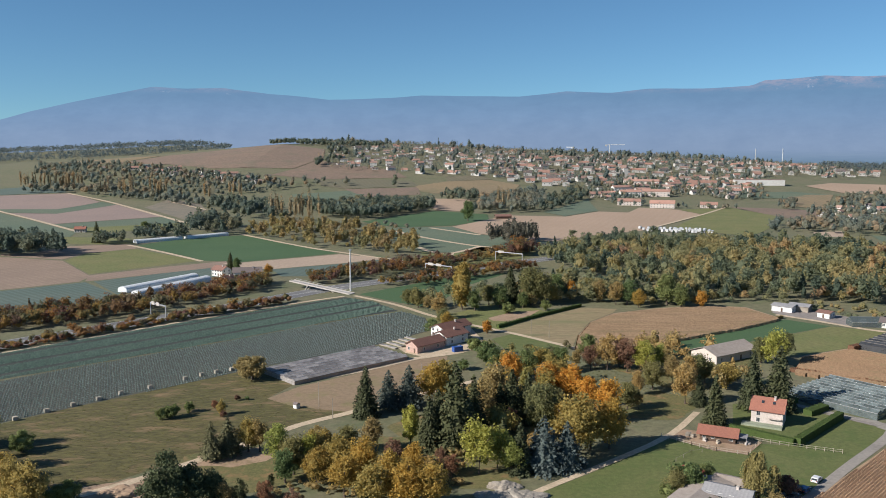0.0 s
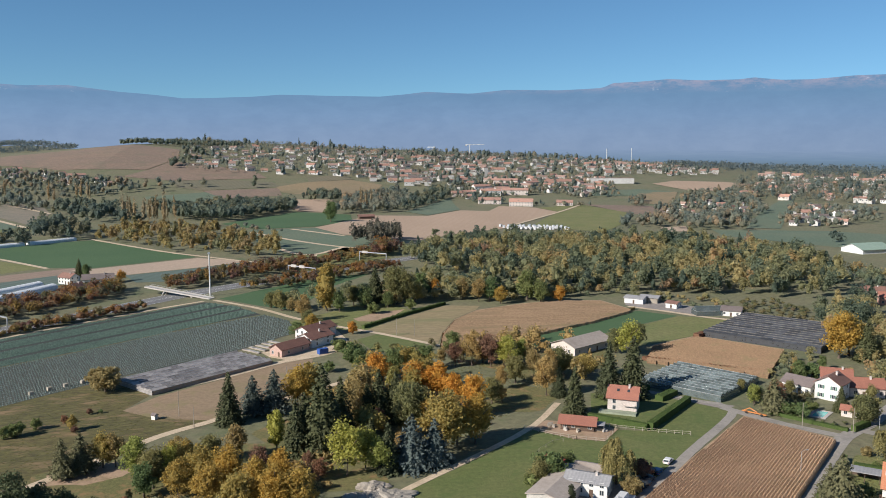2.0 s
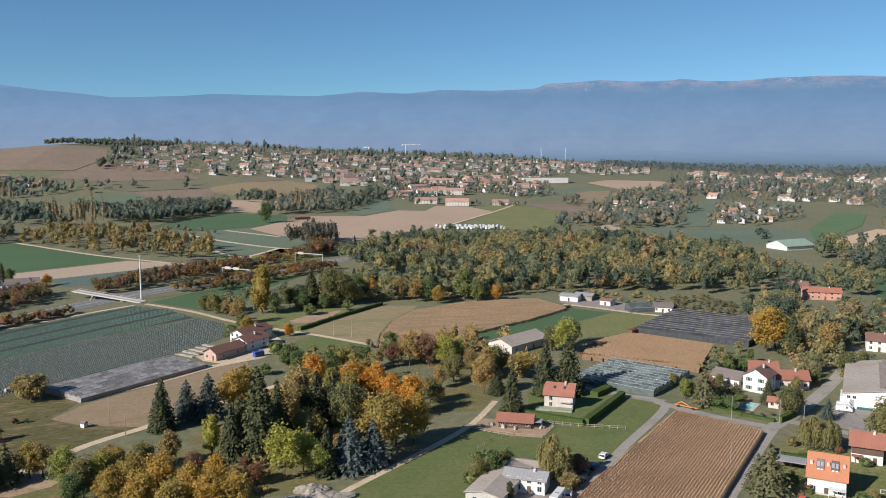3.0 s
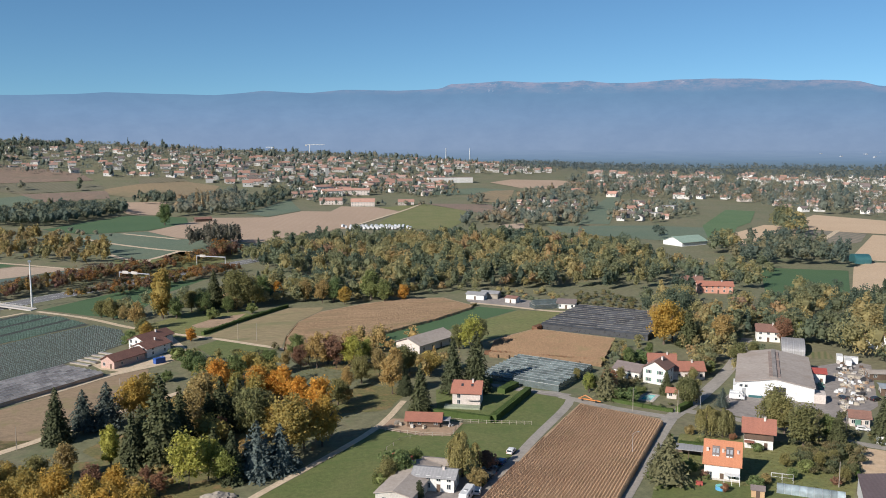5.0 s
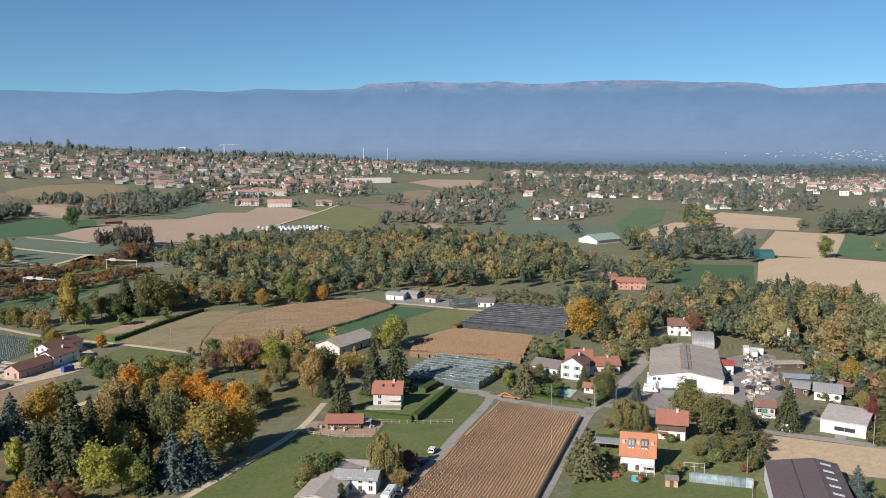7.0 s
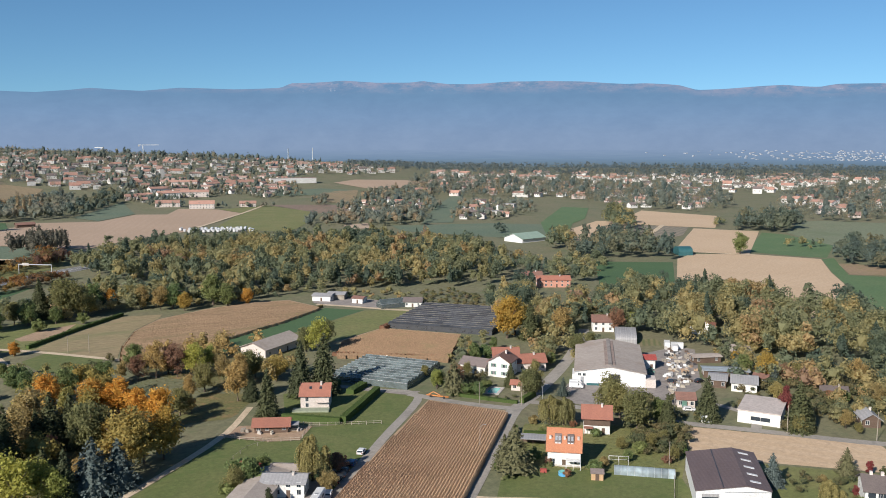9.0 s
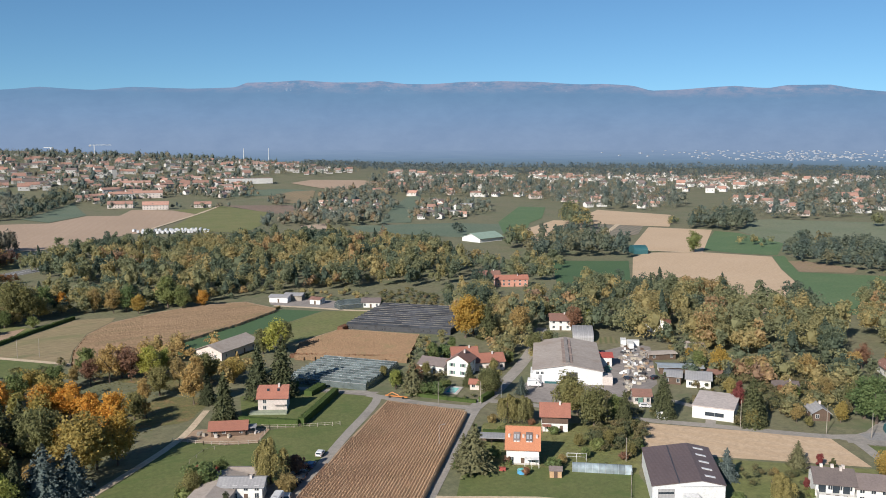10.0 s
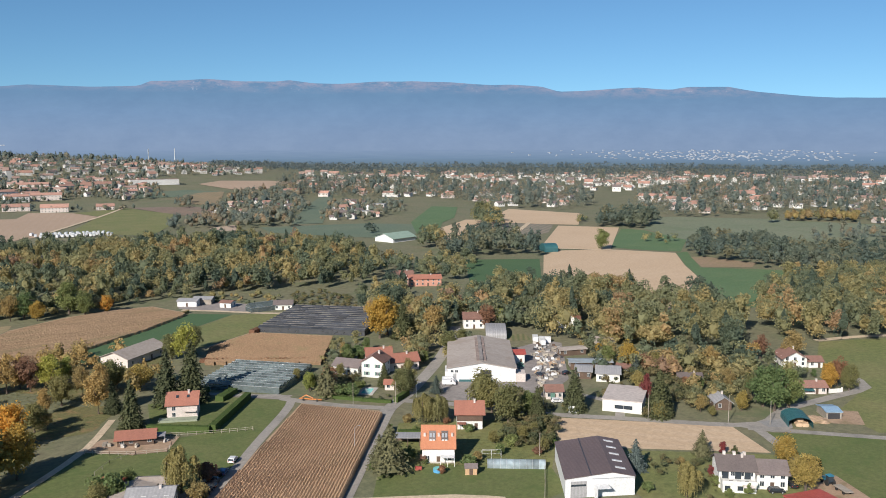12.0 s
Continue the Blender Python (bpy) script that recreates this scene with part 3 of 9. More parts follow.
field("field", [(238, 136), (262, 108), (330, 60), (260, 40), (205, 96), (222, 118)], M_LAWN, "bright green meadow with dark tufts", 0.04)
field("field", [(369, 184), (400, 168), (430, 130), (330, 62), (266, 112), (275, 130), (311, 137), (330, 165)], M_PASTURE, "open pasture slope", 0.03)

# fields of the far plain
field("field", [(-268, 506), (-230, 539), (-197, 499), (-189, 455), (-230, 433)], M_BLUECROP, "blue-green leek field in rows", 0.05)
field("field", [(-226, 542), (-163, 606), (-147, 572), (-172, 527), (-193, 495)], M_BLUECROP, "blue-green leek field in rows", 0.05)
field("field", [(-348, 660), (-289, 638), (-236, 562), (-235, 541), (-270, 510)], M_SOIL, "ploughed brown field", 0.05)
field("field", [(-239, 567), (-198, 609), (-164, 635), (-154, 612), (-226, 546), (-232, 543)], M_SOIL, "tawny strip of bare soil", 0.06)
field("field", [(-287, 638), (-288, 677), (-259, 709), (-185, 638), (-241, 572)], M_PASTURE, "pale green field", 0.07)
field("field", [(-356, 677), (-332, 684), (-322, 729), (-276, 741), (-259, 713), (-289, 680), (-292, 644), (-349, 664)], M_SOIL, "brown ploughed headland", 0.08)
field("field", [(-266, 733), (-250, 770), (-212, 803), (-194, 813), (-84, 681), (-151, 632), (-183, 638)], M_CROP, "large even green field", 0.06)
field("field", [(-165, 626), (-150, 628), (-83, 675), (-41, 651), (-77, 623), (-122, 595), (-145, 601)], M_STRIP, "pale tawny strip of bare soil", 0.08)
field("field", [(-121, 593), (-77, 620), (-41, 648), (-21, 635), (-71, 577), (-85, 563), (-108, 562)], M_BLUECROP, "blue-green vegetable strip", 0.09)
field("field", [(-736, 1309), (-695, 1331), (-594, 1354), (-501, 1241), (-514, 1127), (-589, 1127), (-629, 1118)], M_REDSOIL, "reddish ploughed field", 0.2)
field("field", [(-629, 1118), (-589, 1127), (-514, 1127), (-499, 1240), (-463, 1201), (-482, 1056), (-554, 1073)], M_DULLGREEN, "narrow dark green strip", 0.2)
field("field", [(-547, 1065), (-482, 1056), (-462, 1200), (-335, 1016), (-430, 920)], M_REDSOIL, "reddish ploughed field", 0.2)
field("field", [(-428, 916), (-333, 1013), (-289, 945), (-360, 877), (-404, 889)], M_DULLGREEN, "green strip between brown fields", 0.2)
field("field", [(-390, 877), (-287, 938), (-270, 900), (-337, 833), (-367, 844)], M_PASTURE, "pale grassy headland", 0.2)
field("field", [(-619, 1100), (-557, 1065), (-464, 959), (-364, 838), (-353, 799), (-435, 828), (-465, 823)], M_DULLGREEN, "green field by a farm path", 0.2)
field("field", [(-791, 1409), (-744, 1428), (-699, 1452), (-600, 1368), (-699, 1339), (-745, 1326)], M_BLUECROP, "vegetable field under pale nets", 0.2)
field("field", [(-325, 741), (-376, 776), (-355, 799), (-291, 785), (-274, 745)], M_PASTURE, "grassy farm plot", 0.2)
field("field", [(-413, 1282), (-345, 1208), (-313, 1118), (-288, 959), (-408, 1156)], M_ALLOT, "allotment gardens with bare beds", 0.2)
field("field", [(-238, 1330), (-150, 1379), (-118, 1326), (-180, 1209), (-210, 1239)], M_DULLGREEN, "green field below the vineyards", 0.3)
field("field", [(-92, 952), (-10, 1100), (55, 1049), (53, 966), (10, 907), (-50, 889)], M_CROP, "green field beside the big brown one", 0.2)
field("field", [(-36, 1285), (41, 1280), (31, 1091), (-9, 1109)], M_PINKSOIL, "small pinkish ploughed field", 0.3)
field("field", [(-56, 883), (10, 895), (36, 818), (99, 754), (84, 709), (7, 684), (-18, 691), (-44, 776)], M_DULLGREEN, "dull green meadow above the motorway", 0.2)
field("field", [(-18, 688), (7, 680), (32, 721), (74, 709), (80, 677), (31, 614), (-9, 587)], M_PASTURE, "grassy motorway bank", 0.2)
field("field", [(10, 895), (80, 1032), (147, 1016), (201, 1091), (235, 1074), (268, 1156), (310, 1118), (319, 1048), (208, 860), (158, 823), (100, 762), (36, 823)], M_PINKSOIL, "broad pinkish-brown ploughed field", 0.25)
field("field", [(320, 1048), (312, 1117), (390, 1156), (404, 1024), (339, 877), (294, 803), (238, 877)], M_PASTURE, "pale green meadow", 0.22)
field("field", [(395, 1166), (471, 1127), (488, 1065), (423, 907), (403, 1017)], M_VINE_BROWN, "brown vineyard strips below the village", 0.22)
field("field", [(368, 839), (401, 849), (380, 798), (353, 798)], M_STRIP, "pale bare plot at the wood's edge", 0.22)
field("field", [(127, 1082), (220, 1292), (202, 1100), (148, 1024)], M_DULLGREEN, "green meadow below the village", 0.3)
field("field", [(481, 1212), (558, 1360), (627, 1363), (504, 1118)], M_OCHRE, "yellowing vineyard plot", 0.3)
field("field", [(462, 1372), (575, 1404), (628, 1355), (533, 1300), (455, 1298)], M_DULLGREEN, "green meadow behind the gardens", 0.3)
field("field", [(638, 1498), (709, 1555), (805, 1544), (839, 1509), (706, 1367), (654, 1391)], M_PINKSOIL, "reddish field behind the houses", 0.4)
field("field", [(454, 820), (590, 1026), (706, 1182), (761, 1229), (574, 941), (485, 806)], M_DULLGREEN, "green slope beside the white villas", 0.3)
field("field", [(411, 811), (518, 778), (570, 729), (500, 655), (447, 657), (395, 755)], M_DULLGREEN, "long green meadow", 0.2)
field("field", [(569, 756), (731, 924), (753, 893), (642, 768), (595, 732), (519, 646), (500, 655)], M_BRIGHTCROP, "green sloping field", 0.25)
field("field", [(545, 679), (637, 741), (670, 712), (573, 623), (524, 605), (481, 587)], M_STUBBLE, "pale harvested field", 0.22)
field("field", [(697, 759), (783, 823), (805, 713), (691, 617), (665, 651), (642, 698)], M_STUBBLE, "pale harvested field", 0.24)
field("field", [(557, 605), (644, 684), (672, 636), (609, 583), (527, 559)], M_ALLOT, "striped nursery beds between fields", 0.23)
field("field", [(532, 516), (669, 626), (704, 572), (552, 457), (527, 492)], M_STUBBLE, "pale harvested field", 0.15)
field("field", [(485, 469), (514, 482), (554, 459), (578, 411), (525, 365), (464, 306), (408, 255), (363, 262), (343, 294), (330, 319)], M_STUBBLE, "large pale harvested field", 0.12)
field("field", [(419, 489), (467, 456), (374, 362), (339, 389)], M_CROP, "small green meadow in the trees", 0.1)
field("field", [(565, 470), (697, 563), (702, 538), (663, 460), (588, 413), (573, 439)], M_BRIGHTCROP, "green crop beside stubble", 0.12)
field("field", [(579, 411), (591, 409), (524, 351), (555, 312), (558, 303), (506, 284), (421, 244), (410, 254), (465, 306), (526, 365)], M_BRIGHTCROP, "bright green crop beside stubble", 0.1)
field("field", [(567, 389), (577, 382), (576, 338), (553, 328), (527, 352)], M_DRYPLOT, "dry brown fallow plot", 0.13)
field("field", [(716, 549), (827, 618), (855, 614), (917, 526), (921, 486), (950, 412), (802, 347), (697, 352), (710, 423), (652, 452)], M_OLIVEMEADOW, "wide olive meadow", 0.11)
# vineyards on the ridge
field("field", [(-693, 1808), (-620, 1936), (-506, 1992), (-431, 2077), (-267, 1934), (-249, 1778), (-285, 1626), (-437, 1631), (-552, 1722)], M_VINE_BROWN, "brown autumn vineyard on the hill", 0.3)
field("field", [(-915, 1908), (-826, 2000), (-639, 1953), (-701, 1812)], M_OCHRE, "tawny vineyard slope", 0.3)
field("field", [(-283, 1619), (-257, 1734), (-196, 1704), (-90, 1618), (-65, 1536), (-224, 1504), (-313, 1550)], M_VINE_BROWN, "olive-brown vineyard slope", 0.3)
field("field", [(-223, 1499), (-145, 1516), (-53, 1489), (-42, 1436), (-162, 1398), (-203, 1429)], M_VINE_GREEN, "olive vineyard slope", 0.3)
field("field", [(-47, 1436), (6, 1493), (82, 1526), (133, 1467), (103, 1334), (14, 1330), (-36, 1370)], M_OCHRE, "ochre vineyard slope", 0.3)
field("field", [(-161, 1392), (-42, 1422), (-35, 1335), (-116, 1299)], M_VINE_BROWN, "brown vineyard strips on the slope", 0.32)
field("field", [(6, 1493), (6, 1549), (70, 1590), (88, 1534)], M_VINE_GREEN, "green vineyard plot on the slope", 0.34)
# far farm paths and lanes
road("road", [(-275, 736), (-228, 687), (-182, 635)], 4, M_GRAVEL, "pale farm path between fields", 0.14)
road("road", [(-198, 824), (-124, 729), (-85, 688), (-25, 637), (3, 660)], 4, M_GRAVEL, "pale farm path", 0.16)
road("road", [(-598, 1354), (-477, 1225), (-363, 1057), (-283, 932)], 6, M_GRAVEL, "straight pale farm path", 0.4)
road("road", [(-655, 1193), (-571, 1091), (-470, 972), (-369, 849)], 5, M_GRAVEL, "straight pale farm path", 0.35)
road("road", [(-14, 883), (36, 813)], 5, M_GRAVEL, "pale farm path", 0.35)
road("road", [(-54, 860), (-13, 785), (32, 725), (61, 721), (98, 750)], 5, M_GRAVEL, "pale service road", 0.34)
road("road", [(-24, 729), (-9, 688), (7, 680), (32, 725)], 4.5, M_GRAVEL, "pale service road above the motorway", 0.35)
road("road", [(-64, 576), (-42, 604), (-19, 641), (3, 660), (7, 680)], 4, M_GRAVEL, "pale service road above the motorway", 0.33)
road("road", [(-188, 972), (-151, 926), (-136, 907)], 5, M_GRAVEL, "pale lane behind the poplars", 0.33)
road("road", [(215, 877), (323, 1048), (396, 1175)], 4, M_GRAVEL, "pale lane beside the big field", 0.45)
road("road", [(-400, 1239), (-361, 1192), (-313, 1118)], 5, M_GRAVEL, "pale lane through the allotments", 0.4)
road("road", [(527, 559), (577, 597), (667, 668)], 5, M_GRAVEL, "pale lane between stubble fields", 0.4)
road("road", [(525, 490), (552, 451)], 4, M_GRAVEL, "pale lane between stubble fields", 0.3)

# roads, tracks and yards
R_A = [(52, 158), (79.3, 191), (110, 224), (141, 257.5), (133, 270), (120, 284)]
road("road", R_A, 3.1, M_ASPHALT, "narrow asphalt lane beside the corn")
road("road", [(92, 158), (111.5, 177), (137, 203), (161.5, 227.5), (175, 236), (210, 263), (240, 290), (262, 312)], 4.9, M_ASPHALT, "grey asphalt village road", 0.10)
road("road", [(139, 261), (150, 242), (163, 227)], 4.0, M_ASPHALT, "short asphalt link road", 0.095)
road("road", [(170, 233), (186, 212), (199, 190), (214.4, 172), (238, 144), (251, 139.5), (264, 142.5), (294, 139), (313, 137.5), (325, 150)], 4.0, M_ASPHALT, "asphalt lane past the workshops", 0.095)
road("road", [(243, 143), (236, 132), (228, 121), (215, 104)], 3.4, M_ASPHALT, "branch lane to the long house", 0.105)
road("road", [(238, 140), (247, 129), (263, 108), (300, 62)], 3.4, M_ASPHALT, "farm lane through meadows", 0.1)
field("road", [(236, 145), (251, 139), (262, 139), (249, 131), (241, 133)], M_ASPHALT, "asphalt road fork with a grey island", 0.115, "road")
road("road", [(370, 186), (392, 178), (415, 165)], 4.0, M_GRAVEL, "pale gravel lane along the wood")
road("road", [(-120, 190), (-90, 210), (-79, 221), (-63.4, 239), (-46, 262), (-34, 272), (-3, 300), (12, 312)], 3.2, M_GRAVEL, "pale farm track through the meadow", 0.08)
road("road", [(10, 196), (26.5, 212), (38.3, 222.5), (54, 236.5), (70.7, 253.5), (85, 275)], 2.3, M_GRAVEL, "pale gravel track past the paddock", 0.085)
road("road", [(-52, 491), (-26, 463), (-5.6, 433), (12.9, 412), (32, 393.5), (56, 366), (70, 350)], 3.0, M_GRAVEL, "pale concrete farm track")
road("road", [(-57, 309), (-33, 326), (-10.4, 346.5), (7, 356), (16, 372), (14, 392), (10, 412)], 3.6, M_GRAVEL, "pale farm drive beside the glasshouse")
road("road", [(-200, 342), (-137, 412), (-84, 466), (-58, 489)], 2.6, M_GRAVEL, "grassy gravel path along the motorway cutting")
MW = [(-330, 210), (-240, 316), (-197, 368.5), (-151.5, 419), (-118, 455), (-72, 512), (-31, 550), (14, 593), (48, 622), (90, 655), (160, 700), (260, 760)]
road("motorway", MW, 16, M_MOTORWAY, "grey dual motorway in a cutting", 0.11)
for off, w in ((-7.4, 0.22), (7.4, 0.22), (-0.9, 0.22), (0.9, 0.22)):
    line = []
    for i, p in enumerate(MW):
        d = (Vector(MW[min(i + 1, len(MW) - 1)]) - Vector(MW[max(i - 1, 0)])).normalized()
        line.append((p[0] + d.y * off, p[1] - d.x * off))
    road("trim", line, w, M_PAINT, "white motorway edge line", 0.15, "road marking")
field("pavement", [(197, 243), (219, 225), (213, 210), (199, 196), (182, 224), (187, 235)], M_YARD, "grey asphalt forecourt of the warehouse", 0.06, "pavement")
field("pavement", [(219, 226), (252, 262), (275, 264), (277, 256), (236, 214), (212, 203), (207, 215)], M_YARD, "cluttered concrete storage yard", 0.065, "pavement")
field("pavement", [(-16, 355), (-9, 349), (9, 356), (12, 372), (2, 372), (-20, 364)], M_GRAVEL, "gravel farmyard", 0.07, "pavement")
field("pavement", [(68, 251), (79.4, 239.5), (88, 236), (96, 246), (90, 252), (76, 258)], M_DIRT, "trampled bare earth paddock", 0.06, "pavement")
field("pavement", [(54, 190), (62, 206), (74, 214), (84, 200), (74, 188)], M_YARD, "paved yard by the white cottage", 0.075, "pavement")
field("pavement", [(139.5, 259), (126, 274), (139, 266), (144, 262)], M_YARD, "paved apron of the glasshouse", 0.07, "pavement")
field("pavement", ragged([(-74, 236), (-66, 243), (-50, 247), (-38, 243), (-33, 226), (-44, 212), (-60, 205), (-78, 212)], 1.8, 61), M_LITTER, "brown leaf litter under the trees", 0.035, "pavement")
field("pavement", ragged([(-70, 236), (-50, 244), (-47, 236), (-58, 226), (-69, 228)], 1.5, 62), M_DIRT, "bare brown earth under the trees", 0.05, "pavement")
field("pavement", ragged([(-95, 212), (-78, 221), (-72, 212), (-86, 196)], 1.2, 63), M_DIRT, "reddish dug earth", 0.05, "pavement")
field("pavement", ragged([(-40, 248), (-25, 250), (-9, 254), (10, 246), (22, 226), (20, 210), (-35, 216)], 2.0, 68), M_LITTER, "brown leaf litter under the golden trees", 0.03, "pavement")
field("pavement", ragged([(50, 270), (78, 300), (90, 288), (76, 266)], 2.0, 64), M_LITTER, "leaf-strewn ground under the trees", 0.05, "pavement")
field("pavement", ragged([(0, 232), (20, 240), (60, 300), (40, 312), (-20, 260)], 2.0, 65), M_LITTER, "leaf-strewn grass under the park trees", 0.04, "pavement")
field("pavement", ragged([(62, 340), (97, 372), (131, 345), (120, 318), (84, 300)], 2.0, 66), M_LITTER, "leaf-strewn orchard ground", 0.025, "pavement")
field("pavement", [(200, 94), (214, 112), (222, 104), (210, 84)], M_DIRT, "earth yard by the long house", 0.06, "pavement")
field("pavement", [(262, 127), (276, 134), (282, 126), (270, 118)], M_DIRT, "bare earth by the field shed", 0.06, "pavement")
field("pavement", [(-24, 412), (10, 444), (30, 470), (48, 460), (60, 430), (34, 398)], M_PASTURE, "garden plots with grass", 0.03, "pavement")
field("pavement", [(23.1, 427.4), (34.7, 440.6), (52, 448), (45.5, 434), (33.9, 419), (25.2, 421)], M_DIRT, "dug vegetable beds", 0.06, "pavement")


# ---- mountains ----
def build_mountains():
    """A long ridge on the skyline with a paler bare crest, its blue haze painted into a glowing colour; a still
    backdrop far beyond the plain.
    """
    az = (-60, -40, -30, -27.3, -25.5, -21.9, -18.6, -16.6, -14.3, -11.3, -9.1, -7.6, -3.5, -1.5, 2.5, 5.1, 8.1, 11.1, 13.4, 16.8, 19.7, 20.4, 21.9, 23.8, 26.1, 28.3, 29, 30.7, 32.4, 34.4, 37.2, 39.9, 42.4, 43.5, 45.7, 46.8, 48.3, 50.5, 51.9, 54, 55.1, 57.5, 59.2, 61.8, 63.7, 66.4, 75, 100)
    up = (14, 14, 22, 33, 48, 71, 89, 87, 89, 80, 76, 71, 74.5, 79, 78, 76.5, 85, 82.5, 88.5, 87.5, 90, 98.5, 100, 103.7, 100.7, 101.5, 104, 99, 98.5, 102, 104, 101, 97, 97.5, 93.5, 85.5, 86, 89.3, 90.7, 86.2, 90.4, 89.2, 80, 72.4, 68.7, 67, 55, 40)
    n, rows = 520, 26
    a = np.linspace(-60, 100, n)
    top = np.interp(a, az, up)
    rng = np.random.default_rng(5)
    wob = np.convolve(rng.normal(0, 1, n), np.hanning(9) / 4, "same") * 0.8
    top = (top + wob * 0.6) / 1502 * 4860 + 90
    v = []
    # rings of outer plain, coloured by the same glowing haze
    for r, z in ((2950, 1.2), (3300, 4), (3700, 12), (4050, 27), (4300, 42)):
        v.append(np.stack([r * np.sin(np.radians(a)), r * np.cos(np.radians(a)), np.full(n, float(z))], 1))
    foot = len(v)
    for j in range(rows):
        s = j / (rows - 1)
        r = 4380 + 480 * s
        z = np.maximum(46, top * (0.1 + 0.9 * s ** 0.85))
        rough = np.convolve(rng.normal(0, 1, n), np.hanning(15) / 7, "same") * 16 * s * (1 - s) * 4
        v.append(np.stack([r * np.sin(np.radians(a)), r * np.cos(np.radians(a)), z + rough * 0.5], 1))
    v = np.concatenate(v)
    i, k = np.meshgrid(np.arange(rows + foot - 1), np.arange(n - 1), indexing="ij")
    q = (i * n + k).reshape(-1)
    faces = np.stack([q, q + 1, q + n + 1, q + n], 1)
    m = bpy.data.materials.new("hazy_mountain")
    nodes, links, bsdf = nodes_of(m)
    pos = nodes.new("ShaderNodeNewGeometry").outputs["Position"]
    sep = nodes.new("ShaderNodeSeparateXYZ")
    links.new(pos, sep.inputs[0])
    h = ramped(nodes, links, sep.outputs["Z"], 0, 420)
    # haze painted by height: glowing blue, palest a little above the foot
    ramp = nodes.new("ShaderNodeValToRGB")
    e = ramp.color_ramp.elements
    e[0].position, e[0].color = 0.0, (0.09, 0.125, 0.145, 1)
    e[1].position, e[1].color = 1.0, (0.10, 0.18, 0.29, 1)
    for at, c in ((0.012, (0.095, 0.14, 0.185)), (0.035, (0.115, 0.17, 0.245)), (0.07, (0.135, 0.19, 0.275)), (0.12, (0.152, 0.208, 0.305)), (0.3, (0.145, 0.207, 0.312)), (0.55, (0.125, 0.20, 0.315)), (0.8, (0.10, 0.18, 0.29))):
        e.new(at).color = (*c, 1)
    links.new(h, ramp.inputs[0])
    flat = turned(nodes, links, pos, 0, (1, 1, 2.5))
    # relief shade painted in: noise streaks darken the slopes between spurs
    spur_shade = ramped(nodes, links, noise_of(nodes, links, turned(nodes, links, pos, 0, (1, 1, 0.3)), 0.006, 6.0, 0.6), 0.36, 0.64)
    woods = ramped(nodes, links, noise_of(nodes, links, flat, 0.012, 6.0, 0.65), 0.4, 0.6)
    col = mixed(nodes, links, spur_shade, ramp.outputs[0], mixed(nodes, links, 0.13, ramp.outputs[0], (0.05, 0.10, 0.20)))
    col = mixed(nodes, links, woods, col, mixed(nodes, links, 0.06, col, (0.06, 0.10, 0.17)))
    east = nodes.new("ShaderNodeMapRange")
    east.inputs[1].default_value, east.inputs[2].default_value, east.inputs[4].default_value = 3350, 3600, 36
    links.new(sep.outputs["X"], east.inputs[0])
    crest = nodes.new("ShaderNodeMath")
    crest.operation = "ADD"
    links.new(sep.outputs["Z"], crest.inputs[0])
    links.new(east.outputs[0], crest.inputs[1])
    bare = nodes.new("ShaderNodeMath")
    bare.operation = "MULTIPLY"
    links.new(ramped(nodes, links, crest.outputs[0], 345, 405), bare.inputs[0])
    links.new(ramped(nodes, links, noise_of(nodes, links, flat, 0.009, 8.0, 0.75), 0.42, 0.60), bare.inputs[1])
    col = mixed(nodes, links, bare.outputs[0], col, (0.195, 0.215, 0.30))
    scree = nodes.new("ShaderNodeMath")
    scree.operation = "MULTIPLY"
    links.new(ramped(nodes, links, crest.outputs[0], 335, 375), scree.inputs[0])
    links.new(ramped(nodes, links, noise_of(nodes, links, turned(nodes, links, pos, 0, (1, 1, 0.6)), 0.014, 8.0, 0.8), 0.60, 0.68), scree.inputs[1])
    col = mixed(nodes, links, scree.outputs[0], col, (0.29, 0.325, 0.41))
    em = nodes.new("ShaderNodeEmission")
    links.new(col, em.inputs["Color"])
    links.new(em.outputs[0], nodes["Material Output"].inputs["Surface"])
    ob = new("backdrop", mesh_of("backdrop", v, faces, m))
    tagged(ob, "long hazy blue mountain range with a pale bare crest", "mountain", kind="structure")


build_mountains()


# ---- plants ----
def leaf_quads(centres, normals, size, rng, stretch=1.0):
    """Small three-cornered leaf clumps, turned at random about their normals."""
    n = len(centres)
    normals = normals / (np.linalg.norm(normals, axis=1, keepdims=True) + 1e-9)
    t = rng.normal(size=(n, 3))
    u = np.cross(normals, t)
    u /= np.linalg.norm(u, axis=1, keepdims=True) + 1e-9
    w = np.cross(normals, u)
    s = (size * rng.uniform(0.75, 1.55, n))[:, None] / 2
    v = np.stack([centres - u * s, centres + u * s * 0.5 - w * s * 0.87 * stretch, centres + u * s * 0.5 + w * s * 0.87 * stretch], 1).reshape(-1, 3)
    return v, np.arange(3 * n).reshape(-1, 3)


ICO = None


def ico():
    global ICO
    if ICO is None:
        bm = bmesh.new()
        bmesh.ops.create_icosphere(bm, subdivisions=1, radius=1)
        ICO = np.array([v.co[:] for v in bm.verts]), np.array([[v.index for v in f.verts] for f in bm.faces])
        bm.free()
    return ICO


def ball_points(n, rng):
    p = rng.normal(size=(n, 3))
    return p / np.linalg.norm(p, axis=1, keepdims=True)


